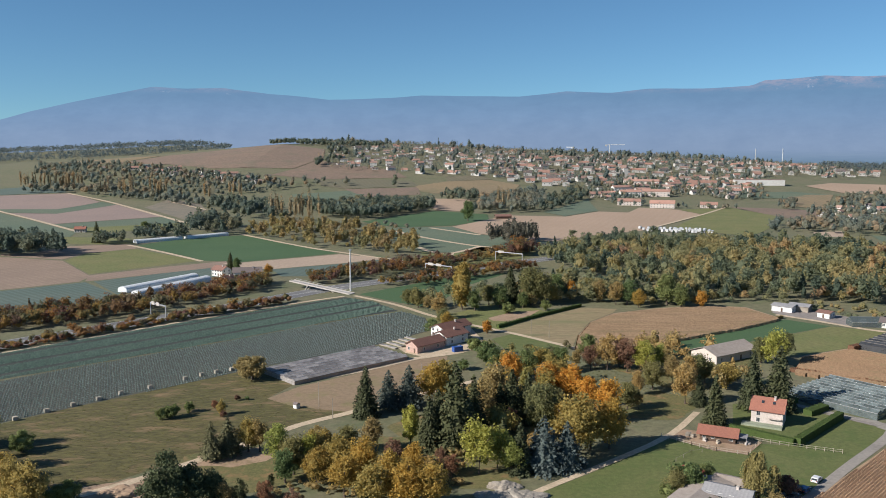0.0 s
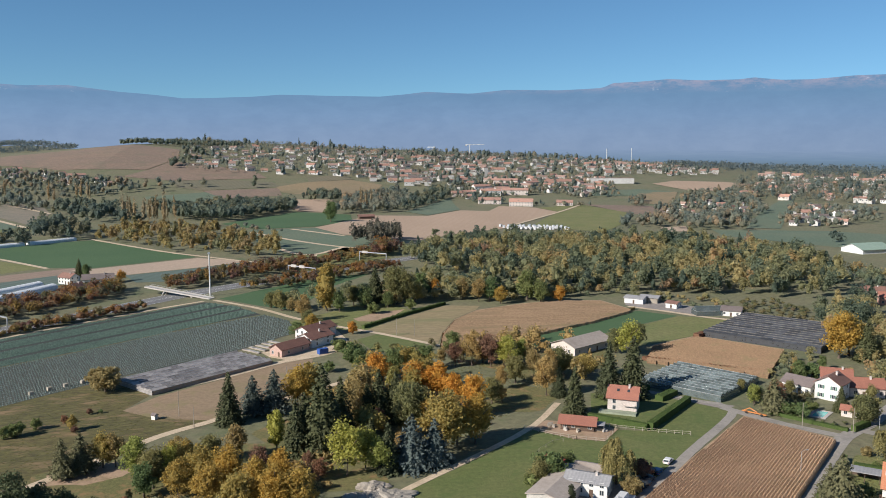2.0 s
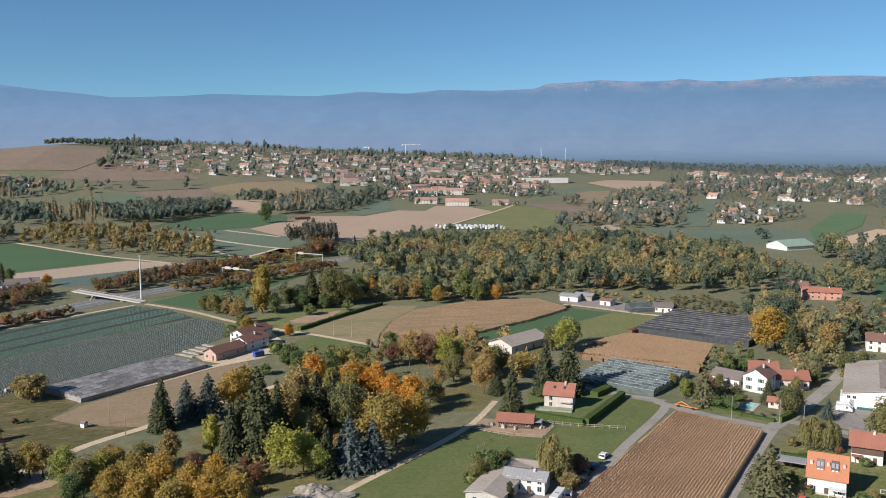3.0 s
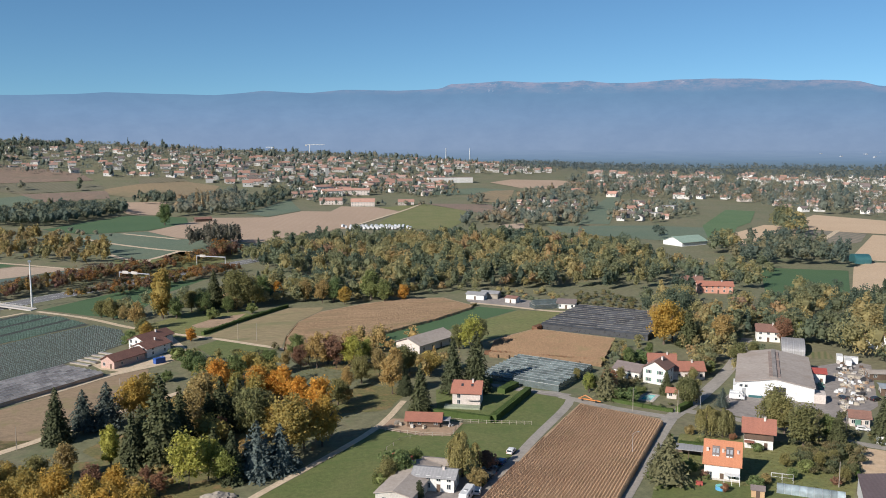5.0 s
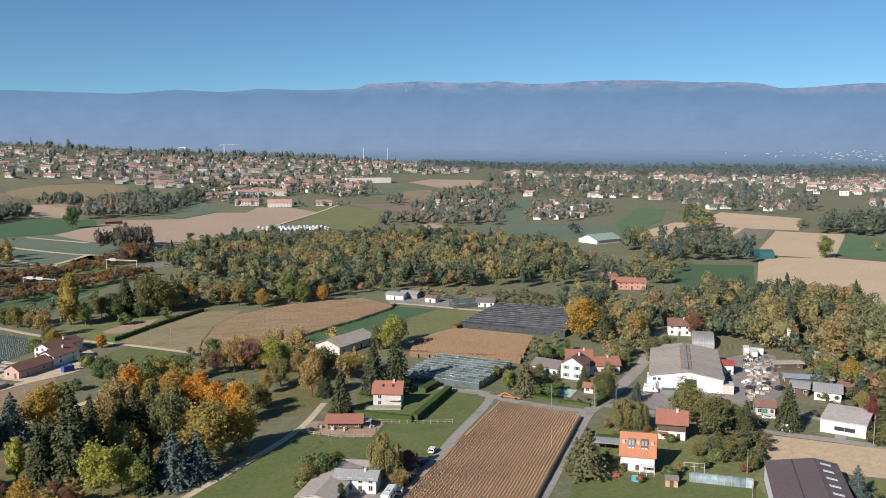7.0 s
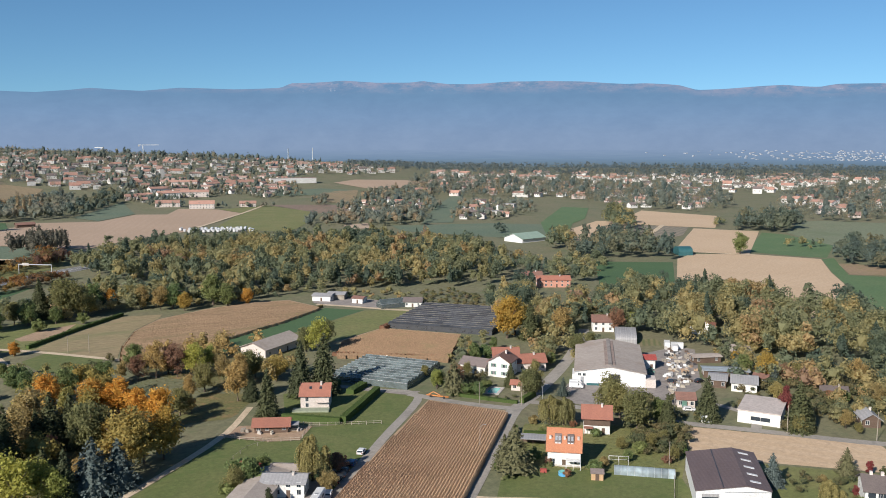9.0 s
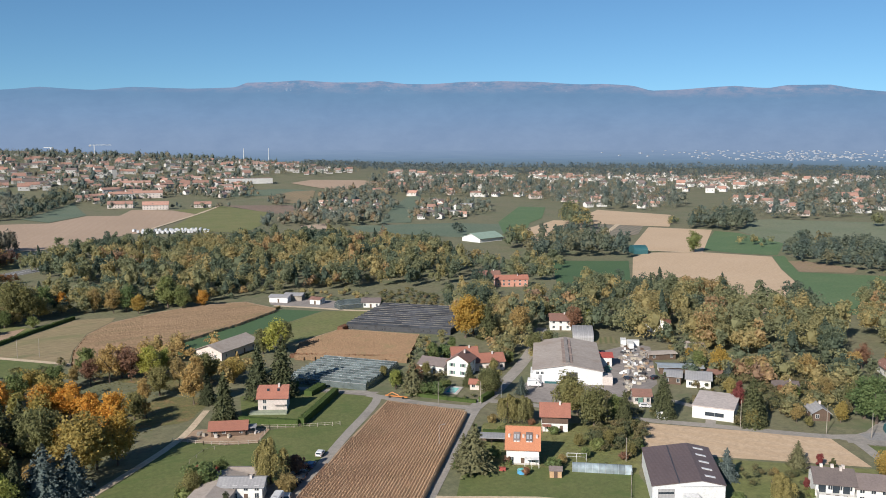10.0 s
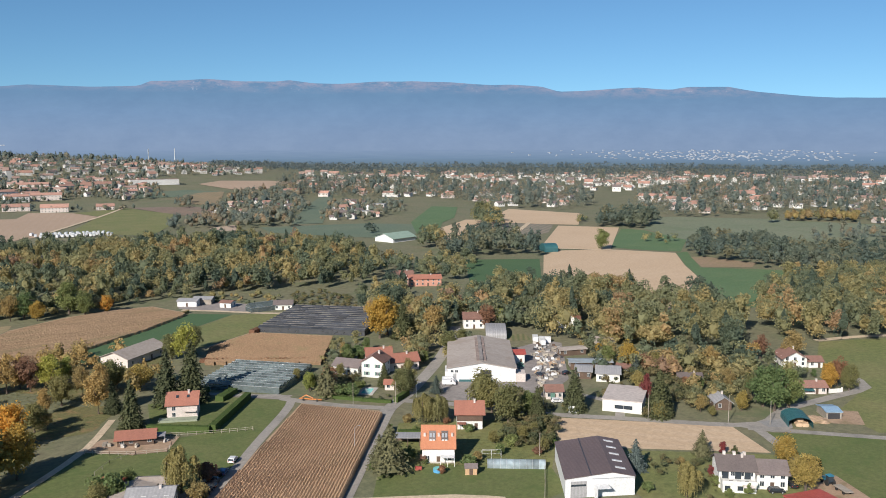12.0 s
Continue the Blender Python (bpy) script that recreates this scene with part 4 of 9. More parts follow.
def round_crown(rng, h, r, low, lobes, leaves, size, core=0.55):
    """A broadleaf crown: many small lobes of leaf clumps about a centre, h tall, r wide, from the height low upwards."""
    mid, half = (h + low) / 2, (h - low) / 2
    V, Fq = [], []
    count = 0
    iv, it = ico()
    d = ball_points(lobes, rng) * rng.uniform(0.35, 0.86, (lobes, 1))
    squeeze = 1 - 0.25 * np.clip(d[:, 2:], 0, 1)
    cs = np.concatenate([d[:, :1] * r * squeeze, d[:, 1:2] * r * squeeze, mid + d[:, 2:] * half], 1)
    rs = rng.uniform(0.2, 0.36, (lobes, 1)) * min(r, half) * np.array([[1, 1, 0.85]])
    per = leaves // lobes
    for c, rad in zip(cs, rs):
        d = ball_points(per, rng)
        p = c + d * rad * rng.uniform(0.55, 1.25, (per, 1))
        v, f = leaf_quads(p, d * 0.5 + rng.normal(0, 0.7, d.shape) + (0, 0, 0.25), size, rng)
        Fq.append(f + count)
        V.append(v)
        count += len(v)
    for c, rad in [(np.array([0, 0, mid]), np.array([r, r, half]) * core)]:
        V.append(c + iv * rad)
        Fq.append(it + count)
        count += len(iv)
    return np.concatenate(V), np.concatenate(Fq)


def cone_crown(rng, h, r, low, tiers, size, droop=0.25, ragged=0.25):
    """A conifer's crown: tiers of drooping sprays about a dense heart."""
    C, N, = [], []
    for i in range(tiers):
        s = i / (tiers - 1)
        z = low + (h - low) * s
        rr = r * (1 - s) ** 0.8 + 0.05 * r
        k = int(7 + 26 * (1 - s))
        for a in rng.uniform(0, math.tau, k):
            reach = rr * rng.uniform(1 - ragged, 1.05)
            steps = max(2, int(reach / (size * 0.5)))
            for q in range(1, steps + 1):
                e = reach * q / steps
                C.append((e * math.cos(a), e * math.sin(a), z - droop * e + rng.normal(0, 0.14)))
                N.append((0.5 * math.cos(a) + rng.normal(0, 0.45), 0.5 * math.sin(a) + rng.normal(0, 0.45), 0.7))
    v, f = leaf_quads(np.array(C), np.array(N), size, rng, 0.8)
    n = 12
    ring = [(0.62 * r * math.cos(k * math.tau / n), 0.62 * r * math.sin(k * math.tau / n), low + 0.2) for k in range(n)]
    cone = np.array(ring + [(0, 0, h * 0.86)])
    cf = np.array([(k, (k + 1) % n, n) for k in range(n)]) + len(v)
    return np.concatenate([v, cone]), np.concatenate([f, cf])


def willow_crown(rng, h, r, low):
    """Several drooping heads of long hanging strands."""
    C, N = [], []
    heads = [(0, 0, h * 0.97)]
    for a in rng.uniform(0, math.tau, 12):
        out = rng.uniform(0.25, 0.72)
        heads.append((r * out * math.cos(a), r * out * math.sin(a), h * (0.98 - 0.55 * out * out) * rng.uniform(0.9, 1.0)))
    for hx, hy, hz in heads:
        for a in rng.uniform(0, math.tau, 32):
            reach = r * rng.uniform(0.08, 0.36)
            end = low + rng.uniform(0, 0.5) * hz
            n = int((hz - end) / 0.28)
            for q in range(n):
                t = q / n
                e = reach * (1 - (1 - t) ** 3)
                C.append((hx + e * math.cos(a) + rng.normal(0, 0.09), hy + e * math.sin(a) + rng.normal(0, 0.09), hz - (hz - end) * t ** 1.5))
                N.append((math.cos(a) + rng.normal(0, 0.5), math.sin(a) + rng.normal(0, 0.5), 0.5))
    return leaf_quads(np.array(C), np.array(N), 0.34, rng, 1.2)


def trunk_bm(rng, h, r, limbs=4, reach=2.5):
    bm = tube([(0, 0, -0.2), (rng.normal(0, 0.06), rng.normal(0, 0.06), h * 0.3), (rng.normal(0, 0.2), rng.normal(0, 0.2), h * 0.62), (rng.normal(0, 0.3), rng.normal(0, 0.3), h * 0.85)], [r * 1.3, r, r * 0.6, r * 0.2], 7)
    for k in range(limbs):
        a = k * math.tau / limbs + rng.uniform(-0.4, 0.4)
        z = h * rng.uniform(0.28, 0.5)
        tube([(0, 0, z), (reach * 0.5 * math.cos(a), reach * 0.5 * math.sin(a), z + h * 0.12), (reach * math.cos(a), reach * math.sin(a), z + h * 0.28)], [r * 0.55, r * 0.4, r * 0.12], 5, bm)
    return bm


KINDS = {
    # kind: (name, leaves, shape, label, category)
    "gold": ("maple_tree", F_GOLD, "round", "broad maple with golden-brown autumn leaves", "tree"),
    "orange": ("maple_tree", F_ORANGE, "round", "maple in vivid orange autumn leaf", "tree"),
    "yellow": ("lime_tree", F_YELLOW, "round", "lime tree in bright yellow autumn leaf", "tree"),
    "lime": ("ash_tree", F_LIME, "loose", "loose-crowned ash turning yellow-green", "tree"),
    "olive": ("oak_tree", F_OLIVE, "round", "full oak in dull olive leaf", "tree"),
    "green": ("oak_tree", F_GREEN, "round", "dense oak still in dark green leaf", "tree"),
    "loneoak": ("oak_tree", F_GREEN, "round", "lone oak standing in stubble", "tree"),
    "brown": ("beech_tree", F_BROWN, "loose", "thin beech with brown autumn leaves", "tree"),
    "rust": ("cherry_tree", F_RUST, "loose", "small cherry tree in russet leaf", "tree"),
    "red": ("maple_tree", F_RED, "tall", "slim maple in crimson leaf", "tree"),
    "young": ("hornbeam_tree", F_LIME, "tall", "upright young hornbeam turning yellow", "tree"),
    "poplar": ("poplar_tree", F_GOLD, "poplar", "tall columnar poplar in golden leaf", "tree"),
    "spruce": ("spruce_tree", F_SPRUCE, "cone", "dark green pointed spruce tree", "tree"),
    "bluespruce": ("blue_spruce_tree", F_BLUE, "broad", "silver-blue spruce with drooping sprays", "tree"),
    "cedar": ("cedar_tree", F_CEDAR, "wide", "blue-grey cedar with layered boughs", "tree"),
    "pine": ("pine_tree", F_PINE, "wide", "open dark pine with bare lower trunk", "tree"),
    "cypress": ("cypress_tree", F_SPRUCE, "tall", "dense dark green upright cypress", "tree"),
    "yew": ("yew_tree", F_YEW, "round", "broad dense dark green yew", "tree"),
    "willow": ("willow_tree", F_WILLOW, "willow", "weeping willow with hanging olive strands", "tree"),
    "wgold": ("willow_tree", F_WILLOW, "willow", "weeping willow with yellowed strands", "tree"),
    "shrub": ("shrub", F_GREEN, "bush", "rounded shrub in dark green leaf", "shrub"),
    "rustshrub": ("shrub", F_RUST, "bush", "low spreading shrub in russet leaf", "shrub"),
    "goldshrub": ("shrub", F_BUSH, "bush", "round shrub in dry golden-brown leaf", "shrub"),
}
GROUPS = {
    "park": "trees of the wooded park", "front": "trees along the lower track", "row": "trees in a row by the track", "meadow": "bushes in the rough meadow",
    "farm": "trees round the farm gardens", "back": "trees of the old orchard", "willow": "trees round the white cottage", "villa": "trees of the villa garden",
    "garden": "trees of the house gardens", "right": "trees along the lane", "far": "field trees",
}
PROTOS = {}


def build_tree(kind, variant, group):
    """A tree of its kind, ten metres tall, at the origin."""
    name, leaves, shape, label, category = KINDS[kind]
    rng = np.random.default_rng(sum(map(ord, kind)) * 10 + variant)
    ob = thing(name, Matrix(), label, category, group)
    if shape == "round":
        v, f = round_crown(rng, 10, 3.6, 0.6, 60, 4600, 0.38)
        tr = trunk_bm(rng, 10, 0.26, 5, 2.6)
    elif shape == "loose":
        v, f = round_crown(rng, 10, 3.3, 0.9, 48, 3400, 0.36, 0.35)
        tr = trunk_bm(rng, 10, 0.2, 6, 2.6)
    elif shape == "tall":
        v, f = round_crown(rng, 10, 2.2, 0.2, 46, 3400, 0.34)
        tr = trunk_bm(rng, 10, 0.18, 4, 1.2)
    elif shape == "poplar":
        v, f = round_crown(rng, 10, 1.9, 0.2, 110, 6000, 0.32, 0.78)
        tr = trunk_bm(rng, 10, 0.16, 3, 0.6)
    elif shape == "cone":
        v, f = cone_crown(rng, 10, 3.0, 0.3, 40, 0.45)
        tr = tube([(0, 0, -0.2), (0, 0, 5), (0, 0, 9.7)], [0.25, 0.14, 0.03], 7)
    elif shape == "broad":
        v, f = cone_crown(rng, 10, 4.6, 0.3, 26, 0.55, 0.14, 0.45)
        tr = tube([(0, 0, -0.2), (0, 0, 5), (0, 0, 9.7)], [0.25, 0.14, 0.03], 7)
    elif shape == "wide":
        v, f = cone_crown(rng, 10, 4.2, 1.0, 22, 0.55, 0.02, 0.6)
        tr = tube([(0, 0, -0.2), (0.1, 0, 5), (0, 0.1, 9.5)], [0.25, 0.16, 0.04], 7)
    elif shape == "willow":
        v, f = willow_crown(rng, 10, 4.2, 0.6)
        tr = trunk_bm(rng, 10, 0.3, 6, 2.6)
    else:
        v, f = round_crown(rng, 10, 6.0, 0.0, 34, 2400, 0.8)
        tr = trunk_bm(rng, 6, 0.4, 5, 2.5)
    part("trunk", tr, M_BARK, ob)
    crown = new("crown", mesh_of("crown", v, f, leaves))
    crown.parent = ob
    return ob


def plant(kind, place, spots):
    rng = np.random.default_rng(len(spots) * 7 + sum(map(ord, kind + place)))
    for i, (x, y, h) in enumerate(spots):
        variant = int(rng.integers(0, 3))
        wide = rng.uniform(0.9, 1.15)
        s = h / 10
        m = Matrix.Translation((x, y, height(x, y))) @ Matrix.Rotation(rng.uniform(0, math.tau), 4, "Z") @ Matrix.Diagonal((s * wide, s * wide, s, 1))
        if (kind, variant) not in PROTOS:
            ob = PROTOS[kind, variant] = build_tree(kind, variant, GROUPS[place])
            ob.matrix_basis = m
        else:
            src = PROTOS[kind, variant]
            keep = src.matrix_basis.copy()
            src.matrix_basis = Matrix()
            ob = copy_thing(src, m)
            src.matrix_basis = keep
            tagged(ob, group=GROUPS[place])


plant("spruce", "park", [(-25.4, 270.8, 17), (-1.5, 243.1, 17.3), (3.7, 242.2, 25.3), (9.3, 250.4, 19.5), (22.1, 264.6, 17.4), (27.5, 264.6, 16.5), (21, 222.3, 14.1), (-4, 240.8, 15.5), (6.4, 245.5, 16.6), (17.5, 238.5, 10.2), (18.3, 263.5, 13.1), (25.2, 225.6, 9.7)])
plant("cedar", "park", [(-18.4, 278.6, 13.2), (-11.5, 279.8, 14.6)])
plant("young", "park", [(-9.6, 244.1, 14.8)])
plant("bluespruce", "park", [(27.8, 224.7, 15.1), (34.4, 226.4, 13)])
plant("gold", "park", [(1.2, 290.7, 15.3), (-3.7, 284.2, 15), (38.6, 236.2, 19.3), (43.5, 240.8, 13.7), (49, 240.8, 16.3), (37.3, 250.4, 13.4)])
plant("brown", "park", [(16.3, 269.1, 19), (11.7, 258.1, 16.8), (18.5, 281, 13.9), (66.1, 278, 6.9), (26.6, 238.5, 6.8)])
plant("lime", "park", [(9.8, 221.5, 16.7), (15, 225.6, 13), (18.6, 221.5, 11.2)])
plant("olive", "park", [(30.7, 252.9, 18.3), (37.2, 269.1, 11.4), (62.3, 278, 10.4)])
plant("orange", "park", [(53.4, 266.3, 15.2), (49.4, 281, 11.1), (24.3, 301, 14.4), (37.5, 294.1, 13.2), (45.1, 290.7, 13.3)])
plant("green", "park", [(32.6, 315.9, 12.8), (45.6, 323.9, 10.9)])
plant("rust", "park", [(21.5, 258.1, 7.7), (2.4, 219.6, 7.1), (-0.6, 229.7, 5)])
plant("gold", "front", [(-21.4, 213.2, 14.4), (-27.9, 215.8, 14), (-8.9, 198.4, 14), (-2.6, 198.4, 13.4), (-13.5, 206.7, 12.7), (-17.2, 198.4, 13), (-8.2, 217.6, 10.7), (-33.6, 231.8, 9.5), (-112.2, 206.7, 13.3), (-33.3, 213.9, 10.8), (-25.1, 206.7, 12), (-129.8, 221.5, 14.2)])
plant("olive", "front", [(-27.9, 238.5, 8.9), (-144.2, 238.5, 14.3)])
plant("brown", "front", [(-21.3, 238.5, 11.1), (-53.2, 198.4, 7.9), (-37, 238.5, 8.2), (-141.5, 225.6, 14.4)])
plant("rust", "front", [(-13.9, 225.6, 8.9), (-43.8, 200, 8), (-35.8, 193.7, 8.2)])
plant("yew", "front", [(-66.1, 195.2, 16.9), (-60.8, 198.4, 13.6), (-69, 193.7, 13.3), (-56.4, 200, 10.9)])
plant("cypress", "front", [(-19.3, 198.4, 8.2), (-49.7, 198.4, 8.7), (-44.9, 212.1, 4.6)])
plant("yellow", "front", [(-105.9, 198.4, 15), (-100.2, 195.2, 13.7)])
plant("shrub", "front", [(-122.7, 237.6, 6.8), (-93.4, 201.7, 6.6), (-96.2, 200, 5.5)])
plant("pine", "row", [(-65.7, 231.8, 11.1), (-62, 236.2, 11)])
plant("gold", "row", [(-56.8, 238.5, 11.1), (-35.4, 227.6, 11.4)])
plant("brown", "row", [(-53.5, 238.5, 10.6)])
plant("lime", "row", [(-45.7, 225.6, 14.2), (-37.1, 223.5, 11.7)])
plant("olive", "row", [(-40.6, 221.5, 12.7)])
plant("green", "row", [(-41.9, 215.8, 10.1)])
plant("shrub", "meadow", [(-91.3, 267.4, 4.7), (-88.7, 269.1, 4.8), (-84.9, 275, 3.9), (-68.6, 288.7, 1.6)])
plant("rustshrub", "meadow", [(-77.7, 279.8, 2.8), (-72.4, 270.3, 2.1), (-72, 288.1, 2.2)])
plant("yellow", "meadow", [(-73.4, 272, 5.4)])
plant("goldshrub", "meadow", [(-72.5, 314.3, 9.7), (-76.5, 317.5, 8.4)])
plant("olive", "farm", [(0.3, 411.7, 9.9), (-13.5, 454.7, 12.5), (-19.4, 462.8, 10.2), (25.4, 462.8, 12.7), (48.9, 462.8, 23.7), (55.1, 462.8, 19.6), (84.5, 488.7, 12.4)])
plant("gold", "farm", [(1.6, 399, 9.7), (59.8, 462.8, 12.7), (106.5, 454.7, 10.9)])
plant("shrub", "farm", [(-5.1, 393, 6.8), (13.7, 360.2, 6.3), (17.7, 341.1, 8.3), (8.1, 328, 4.6), (54.8, 446.9, 6.1), (34.5, 439.4, 6)])
plant("orange", "farm", [(20.8, 393, 6.8), (73.3, 479.7, 11.5), (140.4, 454.7, 10.3)])
plant("green", "farm", [(20.7, 332.3, 9.3), (17, 446.9, 12.3), (31.1, 454.7, 14), (65.2, 479.7, 16.4), (102.1, 462.8, 15.8), (124, 462.8, 19), (129.6, 454.7, 14), (43.4, 454.7, 9.4)])
plant("brown", "farm", [(-2.6, 425.1, 14.6), (-7.9, 446.9, 9.2), (87.9, 471.1, 14.5), (95.8, 462.8, 14.3)])
plant("poplar", "farm", [(10.4, 450, 28)])
plant("spruce", "farm", [(37.9, 471.1, 20.9), (44.9, 471.1, 19.3)])
plant("green", "back", [(60.4, 345.7, 11.3)])
plant("rust", "back", [(58.5, 328, 10.8), (72.5, 325.5, 14.3), (70.6, 332.3, 11.6)])
plant("brown", "back", [(65.2, 328, 15.3), (63, 334, 11.2), (53.6, 332.3, 8.1), (85.7, 308.3, 11.9), (88.9, 301, 13.7), (69.8, 294.1, 9.3), (98.3, 310.2, 6.8), (83.6, 284.1, 15.5)])
plant("lime", "back", [(78.8, 323.9, 14), (85.4, 328, 11.4), (133.1, 332.6, 16.4)])
plant("olive", "back", [(76.5, 301, 11.6), (95.2, 308.3, 12.9), (130, 338.3, 12.1), (143.6, 347.4, 12.2)])
plant("yellow", "back", [(103.4, 301, 11.6), (102.1, 304.2, 9.6)])
plant("spruce", "back", [(86.8, 261.9, 16.5), (104.8, 278.7, 19.8), (113.1, 277.5, 21.8), (87.7, 282.3, 10.8)])
plant("shrub", "back", [(101.2, 276.5, 2.1)])
plant("willow", "willow", [(79.7, 204.8, 13.1)])
plant("goldshrub", "willow", [(81, 197.2, 5.3)])
plant("olive", "willow", [(59.1, 207.4, 8)])
plant("shrub", "willow", [(63.2, 209.7, 9.4), (57.2, 206.2, 3.8)])
plant("green", "willow", [(69.9, 216.3, 6.2)])
plant("cypress", "willow", [(64, 193.8, 6.2)])
plant("rustshrub", "willow", [(88.3, 207.6, 5.7), (87.4, 210.2, 4.4)])
plant("olive", "villa", [(174.3, 236.6, 11.5), (177.7, 237.9, 9.8), (226.6, 274, 10.7), (241.4, 283, 7.4)])
plant("spruce", "villa", [(175.8, 250.6, 8.8), (226.8, 308.2, 17.5)])
plant("pine", "villa", [(152.8, 253, 12.8)])
plant("lime", "villa", [(150.5, 261.4, 8), (279.7, 297.5, 9.5)])
plant("green", "villa", [(183.6, 287.6, 8.7), (207.8, 267.8, 5.7), (201.4, 300.1, 6.2)])
plant("shrub", "villa", [(190.2, 289.6, 6.7), (156, 249.4, 5.1), (159.3, 249.5, 3.1), (158.9, 246, 5.7)])
plant("gold", "villa", [(218.9, 315.1, 20.8), (225.6, 318.3, 18.4)])
plant("brown", "villa", [(242.4, 305, 16.9), (210.4, 273.2, 5.4), (202, 284.5, 5.9), (184.9, 291.8, 8.3)])
plant("rust", "villa", [(270.2, 299.1, 12.6)])
plant("green", "villa", [(152.0, 263.3, 7.2), (163.6, 250.3, 4.5)])
plant("rust", "villa", [(157.2, 259.1, 9.5)])
plant("olive", "villa", [(169.4, 270.3, 6.5), (154.2, 277.0, 5.5), (193.7, 259.7, 6.5)])
plant("shrub", "villa", [(158.2, 254.9, 3.6), (160.6, 252.2, 3.2), (168.0, 253.4, 3.0), (152.5, 258.3, 3.0)])
plant("olive", "garden", [(185.5, 207.4, 15.1), (186.2, 203, 13.2), (183.4, 191.9, 15), (166.9, 180.7, 4.7), (175.2, 177, 5.3), (181.4, 178.4, 4.5), (173.1, 166.6, 5.1)])
plant("green", "garden", [(193.6, 193.1, 8.7)])
plant("spruce", "garden", [(209.1, 186.7, 14.6), (191.7, 187.3, 11.3)])
plant("wgold", "garden", [(162.2, 209.1, 10), (165.7, 206.3, 9.6)])
plant("cedar", "garden", [(184.6, 230.7, 6.9)])
plant("pine", "garden", [(129.1, 181.6, 13.7), (129.2, 186.7, 9.4)])
plant("shrub", "garden", [(128.3, 185.3, 2.3), (154.6, 203.6, 2.4), (167.5, 193, 3.1), (169.2, 175.7, 4.4), (161.9, 172.8, 3.4), (148.5, 171, 3.8), (140.5, 180.7, 1.7), (139, 185.8, 4.2)])
plant("rustshrub", "garden", [(167.2, 203.7, 2.3), (140.1, 172.6, 2.3), (140.8, 181.6, 2.5), (170.2, 166.1, 2.5)])
plant("goldshrub", "garden", [(158.2, 212.4, 3), (153.9, 173.6, 2.8)])
plant("spruce", "right", [(225.6, 164.9, 15.8), (230.6, 165.3, 10.1)])
plant("yellow", "right", [(245, 188.7, 8), (205.5, 103.8, 10.9), (210.2, 109.5, 6.9)])
plant("red", "right", [(236.4, 178.2, 10.1), (211.8, 132.2, 4.7), (194.7, 124.7, 4)])
plant("rust", "right", [(268.9, 204, 7.6), (305.2, 144.3, 12.1), (320.8, 184.6, 10.8)])
plant("olive", "right", [(224.1, 163.1, 7), (272.4, 201.2, 8), (271, 158.5, 10.3), (239.3, 153.7, 4.4), (303.5, 139.3, 10.9)])
plant("cedar", "right", [(259.7, 201, 7.8)])
plant("green", "right", [(260.6, 143.9, 17.1), (262.2, 149, 14.8), (267.8, 142.9, 14.1), (313, 160.8, 2.7), (310.9, 156.3, 3.5), (261, 216, 9.3)])
plant("gold", "right", [(252.1, 150.9, 7.4), (276, 233.3, 4.9), (263.7, 208.3, 12.6), (215.9, 115.1, 10.5)])
plant("brown", "right", [(240.4, 158.8, 6.8), (271, 167.6, 8.4), (326.5, 174, 14.2), (313.9, 184.3, 9.5), (286.2, 184.7, 11.3)])
plant("orange", "right", [(299, 144.8, 10.5)])
plant("bluespruce", "right", [(183, 140.8, 8.7)])
plant("willow", "right", [(178.7, 121.2, 9.7)])
plant("pine", "right", [(206.1, 135.2, 7.7)])
plant("cypress", "right", [(210.6, 127.5, 4.8)])
plant("goldshrub", "right", [(196.3, 135.3, 2.3)])
plant("shrub", "right", [(190.5, 120.7, 3.1), (187, 114.3, 2.2), (192.5, 112.1, 3), (173.7, 129.7, 3), (261.4, 175.4, 5.3)])
plant("rustshrub", "right", [(262, 179.5, 4.3)])
plant("loneoak", "far", [(548.3, 463, 19)])
plant("green", "far", [(28.2, 958, 25.6), (-304.9, 753, 11.1), (-284.5, 807.7, 15.2), (-143.8, 586.6, 10)])
plant("cypress", "far", [(-386.4, 774.9, 14)])
plant("spruce", "far", [(-309, 753, 18.7), (-149.8, 591.9, 12.4)])
plant("orange", "far", [(-118.4, 568.9, 8.1)])
plant("green", "front", [(-138.5, 243.1, 9.5)])

plant("olive", "front", [(-134, 240, 14), (-124, 214, 13), (-147, 242, 11), (-132, 219, 12), (-140, 228, 9)])


